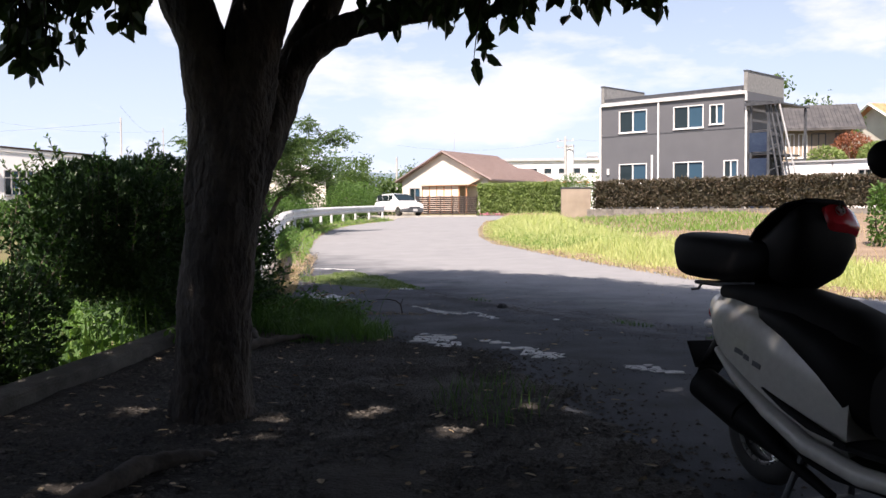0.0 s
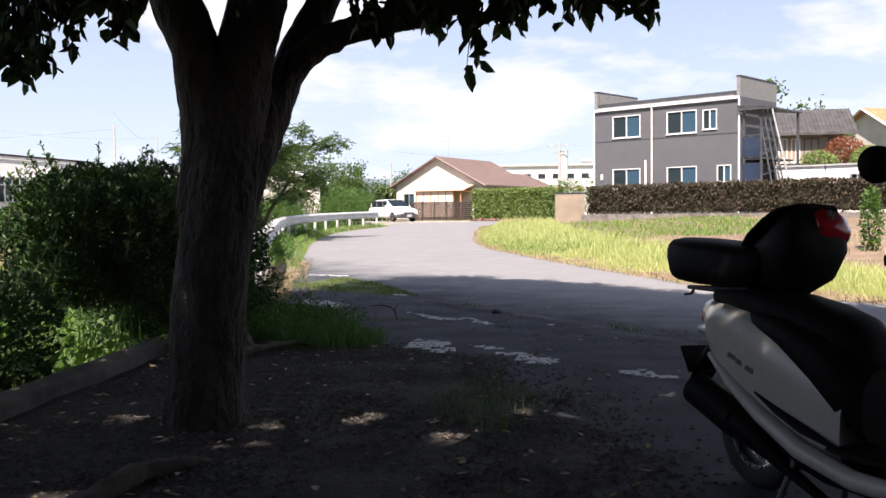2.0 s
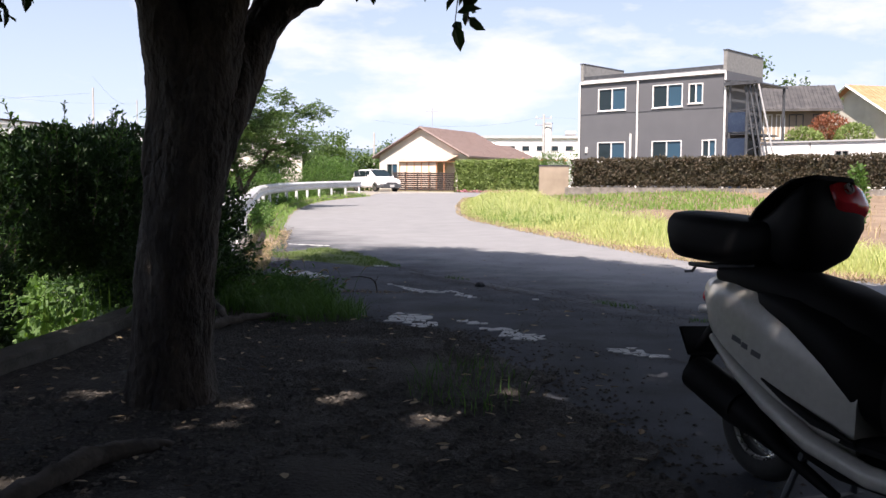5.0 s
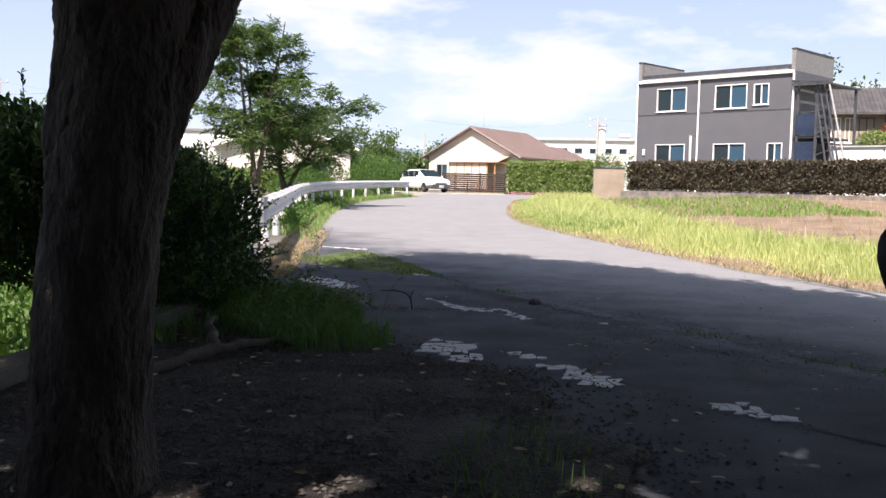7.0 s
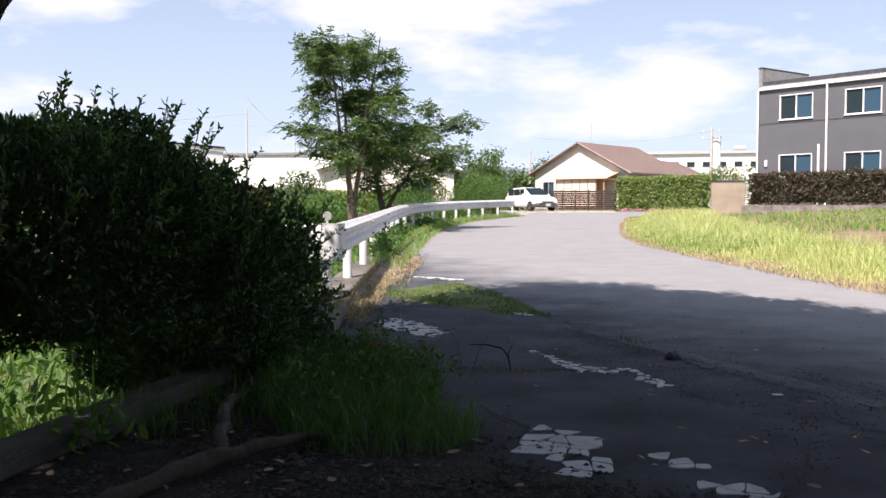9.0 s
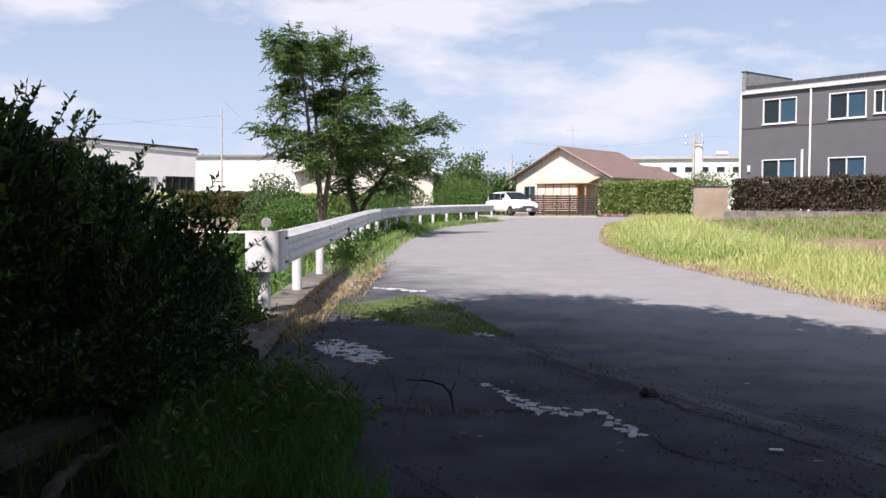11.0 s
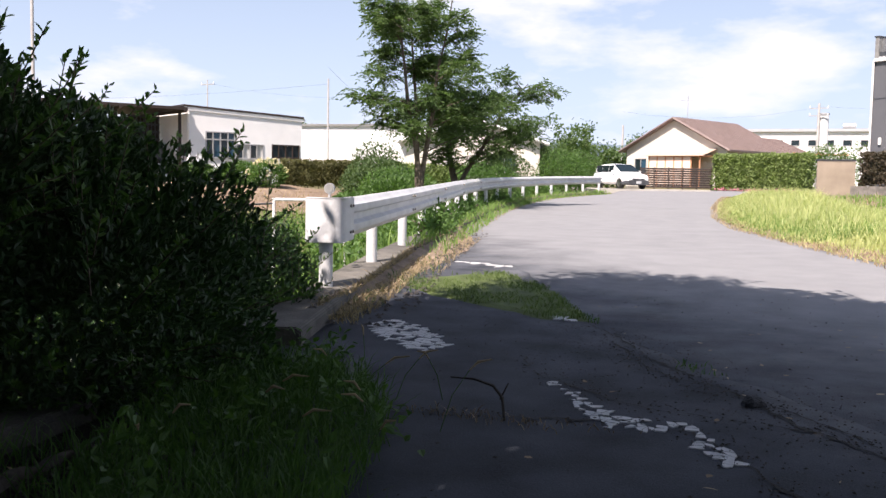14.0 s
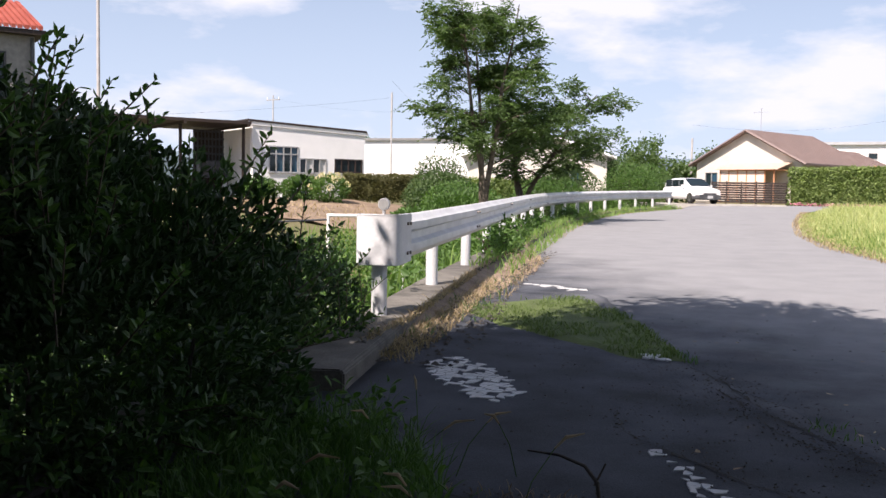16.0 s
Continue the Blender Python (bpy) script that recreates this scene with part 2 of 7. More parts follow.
ORANGE_ROOF = material("orange_roof_tile", (0.42, 0.17, 0.08), (0.6, 0.3, 0.17), 0.7, 2, 30, 0.3, 0.01)
RED_ROOF = material("red_metal_roof", (0.3, 0.055, 0.035), (0.45, 0.11, 0.07), 0.6, 2, 30, 0.2, 0.005, stain=0.2)
DARK_WOOD = material("dark_stained_wood", (0.012, 0.008, 0.007), (0.04, 0.027, 0.022), 0.7, 4, 40, 0.3, 0.004, piece=0.5)
ORANGE_WOOD = material("orange_wood", (0.45, 0.2, 0.1), (0.62, 0.32, 0.18), 0.6, 4, 40, 0.2, 0.003)
PORCH_ROOF = material("porch_roof_sheet", (0.5, 0.36, 0.28), (0.62, 0.47, 0.38), 0.5, 4, 40, 0.2, 0.003)
STEEL_DARK = material("dark_painted_steel", (0.03, 0.033, 0.04), (0.075, 0.08, 0.09), 0.5, 5, 40, 0.1, 0.002)
STEEL_GREY = material("galvanised_steel", (0.3, 0.31, 0.32), (0.5, 0.5, 0.5), 0.5, 4, 40, 0.1, 0.002, metal=0.4)
POLE_GREY = material("pole_concrete", (0.36, 0.35, 0.34), (0.5, 0.49, 0.48), 0.8, 3, 40, 0.2, 0.003)
BLUE_SHEET = material("blue_polycarbonate", (0.012, 0.02, 0.045), (0.03, 0.045, 0.08), 0.25, 2, 30, 0.05, 0.002)
BLACK_PLASTIC = material("black_plastic", (0.004, 0.004, 0.0045), (0.008, 0.008, 0.009), 0.6, 8, 120, 0.15, 0.001, spec=0.12)
BLACK_VINYL = material("black_vinyl", (0.004, 0.004, 0.0045), (0.01, 0.01, 0.011), 0.7, 10, 200, 0.2, 0.001, spec=0.14)
RUBBER = material("rubber", (0.012, 0.012, 0.012), (0.03, 0.03, 0.03), 0.8, 12, 90, 0.3, 0.002)
SCOOTER_WHITE = material("scooter_pearl_paint", (0.36, 0.355, 0.33), (0.46, 0.45, 0.42), 0.22, 2, 40, 0.03, 0.001)
CHROME = material("brushed_alloy", (0.5, 0.5, 0.5), (0.7, 0.7, 0.7), 0.28, 10, 80, 0.05, 0.001, metal=1.0)
RED_LENS = material("red_lens", (0.45, 0.01, 0.02), (0.62, 0.03, 0.04), 0.12, 4, 40, 0.0)
CAR_WHITE = material("car_white_paint", (0.72, 0.73, 0.74), (0.82, 0.82, 0.83), 0.2, 2, 40, 0.02, 0.001)
CURTAIN = material("pale_curtain", (0.45, 0.46, 0.46), (0.66, 0.66, 0.64), 0.9, 5, 30, 0.2, 0.005)
OLIVE_LEAF = material("olive_hedge_leaf", (0.05, 0.06, 0.02), (0.14, 0.13, 0.045), 0.6, 2, 20, 0.1, 0.002, island=0.7, through=0.2)
SHOOT_LEAF = material("young_privet_leaf", (0.04, 0.09, 0.022), (0.1, 0.19, 0.05), 0.45, 3, 30, 0.1, 0.002, island=0.7, through=0.3)
DULL_GREY = material("dull_grey", (0.16, 0.16, 0.16), (0.26, 0.26, 0.25), 0.5, 8, 40, 0.05, 0.001)
TURF = material("turf_blade", (0.05, 0.09, 0.025), (0.15, 0.2, 0.07), 0.7, 3, 20, 0.0, island=0.6, through=0.3)
# pale blue of distance haze is mixed into the woods' base colour
HAZY_HILL = material("hazy_far_wood", (0.09, 0.125, 0.15), (0.13, 0.18, 0.21), 0.95, 0.05, 0.6, 0.0)


def glass(name, tint, rough=0.06):
    m = bpy.data.materials.new(name)
    m.use_nodes = True
    b = m.node_tree.nodes["Principled BSDF"]
    b.inputs["Base Color"].default_value = (*tint, 1)
    b.inputs["Roughness"].default_value = rough
    b.inputs["IOR"].default_value = 1.5
    b.inputs["Specular IOR Level"].default_value = 0.4
    nz = m.node_tree.nodes.new("ShaderNodeTexNoise")
    nz.inputs["Scale"].default_value = 0.8
    bp = m.node_tree.nodes.new("ShaderNodeBump")
    bp.inputs["Strength"].default_value, bp.inputs["Distance"].default_value = 0.05, 0.02
    m.node_tree.links.new(nz.outputs["Fac"], bp.inputs["Height"])
    m.node_tree.links.new(bp.outputs["Normal"], b.inputs["Normal"])
    return m


DARK_GLASS = glass("dark_window_glass", (0.015, 0.025, 0.03))
BLUE_GLASS = glass("blue_window_glass", (0.03, 0.07, 0.11))
PORCH_GLASS = glass("porch_glass", (0.78, 0.64, 0.55), 0.2)
MIRROR = glass("mirror_back", (0.01, 0.01, 0.011), 0.12)


# ---- building tools ----
def finish(name, bm, mat, smooth=False, bevel=0.0):
    if bevel:
        bmesh.ops.bevel(bm, geom=[e for e in bm.edges if len(e.link_faces) == 2 and e.calc_face_angle(0) > 0.6], offset=bevel, segments=2, affect="EDGES", clamp_overlap=True)
    me = bpy.data.meshes.new(name)
    bm.normal_update()
    bm.to_mesh(me)
    bm.free()
    me.materials.append(mat)
    if smooth:
        me.shade_smooth()
        me.set_sharp_from_angle(angle=radians(42))
    return me


def part(name, bm, mat, parent, label="", smooth=False, bevel=0.0):
    ob = new(name, finish(name, bm, mat, smooth, bevel))
    ob.parent = parent
    if label:
        ob["label"] = label
    return ob


def thing(name, m, label, category, group="", kind=""):
    ob = new(name)
    ob.empty_display_size = 0.1
    ob.matrix_world = m
    return tagged(ob, label, category, group, kind)


def solid(name, bm, mat, m, label, category, group="", kind="", smooth=False, bevel=0.0):
    ob = new(name, finish(name, bm, mat, smooth, bevel))
    ob.matrix_world = m
    return tagged(ob, label, category, group, kind)


def box(lo, hi, bm=None, m=None):
    bm = bm or bmesh.new()
    c, s = [(a + b) / 2 for a, b in zip(lo, hi)], [max(1e-4, b - a) for a, b in zip(lo, hi)]
    t = Matrix.Translation(c) @ Matrix.Diagonal((*s, 1))
    bmesh.ops.create_cube(bm, size=1, matrix=m @ t if m else t)
    return bm


def rod(p, q, r, r2=None, bm=None, n=12):
    bm = bm or bmesh.new()
    p, q = Vector(p), Vector(q)
    turn = (q - p).to_track_quat("Z", "Y").to_matrix().to_4x4()
    bmesh.ops.create_cone(bm, cap_ends=True, segments=n, radius1=r, radius2=r if r2 is None else r2, depth=(q - p).length, matrix=Matrix.Translation((p + q) / 2) @ turn)
    return bm


def tube(points, radii, bm=None, n=10, wob=0.0, seed=0):
    """A limb along points, with a ring of n at each; wob roughens the rings."""
    bm = bm or bmesh.new()
    rnd = random.Random(seed)
    pts = [Vector(p) for p in points]
    rings = []
    side = None
    for i, p in enumerate(pts):
        d = (pts[min(i + 1, len(pts) - 1)] - pts[max(i - 1, 0)]).normalized()
        side = (side - d * side.dot(d)) if side else d.orthogonal()
        side.normalize()
        up = d.cross(side)
        rings.append([bm.verts.new(p + (side * math.cos(a) + up * math.sin(a)) * radii[i] * (1 + rnd.uniform(-wob, wob))) for a in (2 * math.pi * k / n for k in range(n))])
    for a, b in zip(rings, rings[1:]):
        for k in range(n):
            bm.faces.new((a[k], a[(k + 1) % n], b[(k + 1) % n], b[k]))
    bm.faces.new(rings[0][::-1])
    bm.faces.new(rings[-1])
    return bm


def loft(sections, n=20, bm=None):
    """Rounded rings along x: each section is (x, y, z, half width, half height, squareness)."""
    bm = bm or bmesh.new()
    rings = []
    for x, y, z, hw, hh, q in sections:
        ring = []
        for k in range(n):
            a = 2 * math.pi * (k + 0.5) / n
            c, s = math.cos(a), math.sin(a)
            ring.append(bm.verts.new((x, y + hw * math.copysign(abs(c) ** (2 / q), c), z + hh * math.copysign(abs(s) ** (2 / q), s))))
        rings.append(ring)
    for a, b in zip(rings, rings[1:]):
        for k in range(n):
            bm.faces.new((a[k], b[k], b[(k + 1) % n], a[(k + 1) % n]))
    bm.faces.new(rings[0])
    bm.faces.new(rings[-1][::-1])
    bmesh.ops.recalc_face_normals(bm, faces=bm.faces)
    return bm


def slab(outline, z0, z1, bm=None, m=None):
    """An upright prism over a closed outline of (x, y)."""
    bm = bm or bmesh.new()
    m = m or Matrix()
    lo = [bm.verts.new(m @ Vector((x, y, z0))) for x, y in outline]
    hi = [bm.verts.new(m @ Vector((x, y, z1))) for x, y in outline]
    bm.faces.new(lo[::-1])
    bm.faces.new(hi)
    for i in range(len(lo)):
        j = (i + 1) % len(lo)
        bm.faces.new((lo[i], lo[j], hi[j], hi[i]))
    bmesh.ops.recalc_face_normals(bm, faces=bm.faces)
    return bm


def smooth01(v, a, b):
    t = np.clip((np.asarray(v, float) - a) / (b - a), 0, 1)
    return t * t * (3 - 2 * t)


def raw(name, verts, faces, mat, parent=None, smooth=False):
    me = bpy.data.meshes.new(name)
    me.from_pydata(verts.tolist() if hasattr(verts, "tolist") else verts, [], faces.tolist() if hasattr(faces, "tolist") else faces)
    me.update()
    me.materials.append(mat)
    if smooth:
        me.shade_smooth()
    ob = new(name, me)
    ob.parent = parent
    return ob


def leaves(centres, aims, length, wide, rng, droop=0.0):
    """Folded pointed leaves, two quads each: verts and faces."""
    n = len(centres)
    d = aims + rng.normal(0, 0.55, (n, 3)) + np.array([0, 0, -droop])
    d /= np.linalg.norm(d, axis=1, keepdims=True) + 1e-9
    s = np.cross(d, rng.normal(0, 1, (n, 3)) + np.array([0, 0, 1.2]))
    s /= np.linalg.norm(s, axis=1, keepdims=True) + 1e-9
    u = np.cross(s, d)
    ln = length * rng.uniform(0.65, 1.25, (n, 1))
    w = wide * rng.uniform(0.75, 1.2, (n, 1)) * 0.5
    c = centres
    v = np.stack([c, c + d * ln * 0.3 + s * w + u * w * 0.3, c + d * ln * 0.68 + s * w * 0.8 + u * w * 0.25, c + d * ln - u * ln * 0.08,
                  c + d * ln * 0.68 - s * w * 0.8 + u * w * 0.25, c + d * ln * 0.3 - s * w + u * w * 0.3], 1).reshape(-1, 3)
    k = np.arange(n)[:, None] * 6
    f = np.concatenate([k + np.array([[0, 1, 2, 3]]), k + np.array([[0, 3, 4, 5]])], 0)
    return v, f


def blades(roots, height, wide, rng, lean=0.35):
    """Bent grass blades of three faces."""
    n = len(roots)
    a = rng.uniform(0, 2 * np.pi, n)
    s = np.stack([np.cos(a), np.sin(a), 0 * a], 1)
    b = rng.uniform(0, 2 * np.pi, n)
    o = np.stack([np.cos(b), np.sin(b), 0 * b], 1) * (rng.uniform(0.1, 1, n) * lean)[:, None]
    h = (height * rng.uniform(0.55, 1.25, n))[:, None]
    up = np.array([[0, 0, 1.0]])
    w = (wide * rng.uniform(0.7, 1.3, n))[:, None] * 0.5
    m1, m2, tip = roots + up * h * 0.4 + o * h * 0.2, roots + up * h * 0.75 + o * h * 0.6, roots + up * h * 0.95 + o * h * 1.15
    v = np.stack([roots - s * w, roots + s * w, m1 + s * w * 0.9, m1 - s * w * 0.9, m2 + s * w * 0.6, m2 - s * w * 0.6, tip], 1).reshape(-1, 3)
    k = (np.arange(n) * 7)[:, None]
    quads = np.concatenate([k + [[0, 1, 2, 3]], k + [[3, 2, 4, 5]]]).tolist()
    return v, quads + (k + [[5, 4, 6]]).tolist()


# ---- ground, road, kerbs ----
LEFT_Y, LEFT_X = [-40, 9.5, 11, 13, 15, 17, 20, 23, 26, 30, 36, 41, 46, 51, 56, 64], [-2.62, -2.62, -2.72, -3.12, -3.62, -4.1, -4.7, -5.35, -6.0, -6.75, -7.6, -7.95, -7.7, -7.1, -7.6, -7.8]
RIGHT_Y, RIGHT_X = [-40, 0, 5, 10, 13.0, 14.7, 18, 22, 25, 29.2, 36.5, 45, 50.5, 53, 56, 64], [30, 11.8, 8.6, 5.4, 3.55, 2.75, 1.6, 0.4, -0.45, -1.05, -1.45, -1.65, -1.7, 2, 20, 26]


def left_x(y):
    return np.interp(y, LEFT_Y, LEFT_X)


def right_x(y):
    return np.interp(y, RIGHT_Y, RIGHT_X)


def height(x, y):
    """The lie of the land: flat under the tree, rising gently ahead, a ditch beside the kerb, a raised field."""
    x, y = np.asarray(x, float), np.asarray(y, float)
    z = 0.012 * np.clip(y - 14, 0, 60)
    d = left_x(y) - 0.45 - x
    z = z - 0.6 * smooth01(d, 0.0, 0.7) + (0.75 - 0.1 * np.clip((y - 20) / 60, 0, 1)) * smooth01(d, 4.5, 14)
    e = x - right_x(y)
    return z + 0.5 * smooth01(e, 0.8, 13) * smooth01(y, 15, 44)


def spaced(a, b, near, dense, grow):
    out, v, s = [near], near, dense
    while v < b:
        v += s
        out.append(min(v, b))
        s *= grow
    v, s = near, dense
    while v > a:
        v -= s
        out.insert(0, max(v, a))
        s *= grow
    return np.array(out)


gx, gy = spaced(-900, 900, -3, 0.3, 1.035), spaced(-300, 1500, 12, 0.35, 1.03)
X, Y = np.meshgrid(gx, gy)
Z = height(X, Y) - 0.02 - 0.1 * ((X > left_x(Y) - 0.3) & (X < right_x(Y) - 0.5) & (Y < 65))
nx, ny = len(gx), len(gy)
I = (np.arange(ny - 1)[:, None] * nx + np.arange(nx - 1)[None]).reshape(-1, 1)
ground = raw("ground", np.stack([X, Y, Z], -1).reshape(-1, 3), I + [[0, 1, nx + 1, nx]], GROUND, smooth=True)
tagged(ground, "rough green and brown open ground reaching the horizon", "ground", kind="structure")


def strip(name, ys, lefts, rights, cols, lift, mat, label, skirt=0.06, rough=0.0):
    """A sheet across the land between two edges, with a downturned rim."""
    rows = []
    for y, a, b in zip(ys, lefts, rights):
        xs = np.linspace(a, b, cols)
        z = height(np.clip(xs, left_x(y) - 0.3, right_x(y) + 0.5), np.full(cols, y)) + lift
        if rough:
            z = z + np.array([rough * (noise.noise((x * 2.2, y * 2.2, 1.1)) + 0.6 * noise.noise((x * 7, y * 7, 4.4)) + 0.5) for x in xs])
        rows.append(np.stack([np.r_[xs[0], xs, xs[-1]], np.full(cols + 2, y), np.r_[z[0] - skirt, z, z[-1] - skirt]], -1))
    v, w = np.concatenate(rows), cols + 2
    i = (np.arange(len(ys) - 1)[:, None] * w + np.arange(w - 1)[None]).reshape(-1, 1)
    ob = raw(name, v, i + [[0, 1, w + 1, w]], mat, smooth=True)
    return tagged(ob, label, "road", kind="structure")


ry = np.concatenate([np.arange(-40, 16.2, 0.5), np.arange(16.2, 64.1, 0.6)])
wobble = np.array([noise.noise((0, y * 0.9, 3.3)) * 0.12 for y in ry])
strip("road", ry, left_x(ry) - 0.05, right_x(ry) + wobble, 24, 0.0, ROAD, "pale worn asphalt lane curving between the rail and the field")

# older asphalt of the lay-by under the tree, with tree shade in its dark colour
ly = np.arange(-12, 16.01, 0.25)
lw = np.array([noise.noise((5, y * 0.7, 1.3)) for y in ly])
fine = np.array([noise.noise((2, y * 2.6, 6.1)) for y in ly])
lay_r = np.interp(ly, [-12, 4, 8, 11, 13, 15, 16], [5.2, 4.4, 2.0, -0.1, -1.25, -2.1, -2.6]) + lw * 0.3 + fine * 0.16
strip("lay_by", ly, np.maximum(left_x(ly), -20) + 0.02, np.maximum(lay_r, left_x(ly) + 0.3), 14, 0.01, ROAD, "cracked old asphalt beside the lane under the tree, shade mixed into its dark colour", 0.02)
dy = np.arange(-8, 9.3, 0.08)
dw = np.array([noise.noise((8, y * 1.1, 4.3)) for y in dy])
df = np.array([noise.noise((3, y * 3.7, 8.3)) for y in dy])
dirt_r = np.interp(dy, [-8, 0, 4, 6, 7.4, 8.4, 9.3], [1.6, 1.3, 0.9, 0.5, -0.2, -1.1, -2.3]) + dw * 0.35 + df * 0.2
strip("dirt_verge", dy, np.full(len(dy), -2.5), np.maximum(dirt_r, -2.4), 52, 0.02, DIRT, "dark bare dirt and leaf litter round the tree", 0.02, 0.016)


def kerb_run(pts, wide, top, name, label, mat=None):
    bm = bmesh.new()
    prev = None
    for i, (x, y) in enumerate(pts):
        a, b = Vector(pts[max(i - 1, 0)]), Vector(pts[min(i + 1, len(pts) - 1)])
        d = (b - a).normalized()
        s = Vector((-d.y, d.x))
        z = 0.012 * max(0, y - 14)
        ring = [bm.verts.new((x + s.x * o, y + s.y * o, z + h)) for o, h in ((0, -0.7), (0, top - 0.02), (0.02, top), (wide - 0.02, top), (wide, top - 0.02), (wide, -0.7))]
        if prev:
            for k in range(5):
                bm.faces.new((prev[k], ring[k], ring[k + 1], prev[k + 1]))
        else:
            bm.faces.new(ring)
        prev = ring
    bm.faces.new(prev[::-1])
    bmesh.ops.recalc_face_normals(bm, faces=bm.faces)
    return solid(name, bm, mat or KERB, Matrix(), label, "kerb", kind="structure", bevel=0.008)


kerb_run([(-2.36, -6), (-2.38, 0), (-2.4, 4), (-2.43, 7), (-2.5, 9.2)], 0.22, 0.115, "kerb_south", "low weathered concrete kerb edging the dirt")
kerb_run([(-2.6, 11.08), (-2.92, 12.2), (-3.2, 13.2)] + [(float(left_x(y)) - 0.08, y) for y in range(14, 51, 2)], 0.4, 0.12, "kerb_north", "broad weathered concrete kerb carrying the rail posts", DULL_CONCRETE)

# never in view: added behind the camera to cut sky light under the tree
unseen_sky_wall = solid("unseen_sky_wall", box((-16, -6.4, -0.3), (16, -6.2, 4.2)), CONCRETE, Matrix(), "plain unseen concrete wall added behind the lay-by to hold off sky light", "wall", kind="structure", bevel=0.01)


# ---- guard rail ----
RAIL = [(-3.4, 13.0), (-3.92, 15.1), (-4.42, 17.2), (-4.95, 19.3), (-5.5, 21.5), (-6.06, 23.7), (-6.6, 25.9), (-7.12, 28.1), (-7.55, 30.3), (-7.92, 32.5), (-8.2, 34.7), (-8.38, 36.9), (-8.48, 39.1), (-8.5, 41.3), (-8.42, 43.5), (-8.25, 45.7), (-7.95, 47.9), (-7.6, 50.1)]
rail = thing("guard_rail", Matrix(), "long white-painted steel guard rail on round posts along the bend", "guard rail")


def base_z(y):
    return 0.012 * max(0, y - 14)


# corrugated beam: (outwards, height) of its face
PROFILE = [(0.0, -0.175), (0.018, -0.165), (0.03, -0.145), (0.08, -0.115), (0.085, -0.085), (0.08, -0.055), (0.03, -0.028), (0.026, 0.0), (0.03, 0.028), (0.08, 0.055), (0.085, 0.085), (0.08, 0.115), (0.03, 0.145), (0.018, 0.165), (0.0, 0.175)]
line = []
for (x0, y0), (x1, y1) in zip(RAIL, RAIL[1:]):
    line += [(x0 + (x1 - x0) * k / 4, y0 + (y1 - y0) * k / 4) for k in range(4)]
line.append(RAIL[-1])


def beam_between(i0, i1, name):
    bm = bmesh.new()
    prev = None
    for i in range(i0, i1 + 1):
        a, b = Vector(line[max(i - 1, 0)]), Vector(line[min(i + 1, len(line) - 1)])
        d = (b - a).normalized()
        out = Vector((d.y, -d.x))
        x, y = line[i]
        z = base_z(y) + 0.67
        ring = [bm.verts.new((x + out.x * (o + 0.06 + t), y + out.y * (o + 0.06 + t), z + h)) for t in (0, -0.006) for o, h in (PROFILE if t == 0 else PROFILE[::-1])]
        if prev:
            n = len(ring)
            for k in range(n):
                bm.faces.new((prev[k], ring[k], ring[(k + 1) % n], prev[(k + 1) % n]))
        prev = ring
    bmesh.ops.recalc_face_normals(bm, faces=bm.faces)
    return part(name, bm, RAIL_WHITE, rail, smooth=True)


for i in range(0, len(line) - 1, 8):
    beam = beam_between(i, min(i + 8, len(line) - 1), "beam")
    x, y = line[i]
    if 0 < i < 33:
        d = (Vector(line[i + 1]) - Vector(line[i - 1])).normalized()
        out = Vector((d.y, -d.x))
        for along in (-0.1, 0.1):
            for h in (-0.085, 0.085):
                p = Vector((x + d.x * along + out.x * 0.145, y + d.y * along + out.y * 0.145, base_z(y) + 0.67 + h))
                part("bolt", rod(p, p + Vector((out.x, out.y, 0)) * 0.014, 0.014, n=8), BOLT, beam)
for x, y in RAIL:
    part("post", rod((x, y, base_z(y) - 0.3), (x, y, base_z(y) + 0.82), 0.057, n=16), RAIL_WHITE, rail, smooth=True)
# rounded end cap folded round the first post
d0 = (Vector(RAIL[1]) - Vector(RAIL[0])).normalized()
o0 = Vector((d0.y, -d0.x))
outline = []
for along, across in ((0.42, 0.15), (0.05, 0.16), (-0.04, 0.155), (-0.09, 0.135), (-0.115, 0.1), (-0.12, 0.05), (-0.12, -0.08), (-0.115, -0.12), (-0.095, -0.148), (-0.05, -0.16), (0.12, -0.16), (0.12, -0.15), (-0.05, -0.15), (-0.085, -0.14), (-0.105, -0.115), (-0.11, -0.08), (-0.11, 0.05), (-0.105, 0.095), (-0.082, 0.126), (-0.04, 0.145), (0.05, 0.15), (0.42, 0.14)):
    outline.append((RAIL[0][0] + d0.x * along + o0.x * across, RAIL[0][1] + d0.y * along + o0.y * across))
cap = part("end_cap", slab(outline, 0.487, 0.853), RAIL_WHITE, rail, "dented white rounded end cap", smooth=True, bevel=0.006)
lid_outline = outline[1:11]
part("cap_top", slab(lid_outline, 0.838, 0.85), RAIL_WHITE, cap)
for along in (0.22, 0.32):
    for h in (0.56, 0.78):
        p = Vector((RAIL[0][0] + d0.x * along + o0.x * 0.158, RAIL[0][1] + d0.y * along + o0.y * 0.158, h))
        part("bolt", rod(p, p + Vector((o0.x, o0.y, 0)) * 0.012, 0.013, n=8), BOLT, cap)
refl = thing("post_reflector", Matrix.Translation((RAIL[0][0] - 0.02, RAIL[0][1] + 0.1, 0.853)), "small round grey reflector on top of the rail end", "reflector")
part("stem", rod((0, 0, -0.012), (0, 0, 0.03), 0.012), STEEL_GREY, refl)
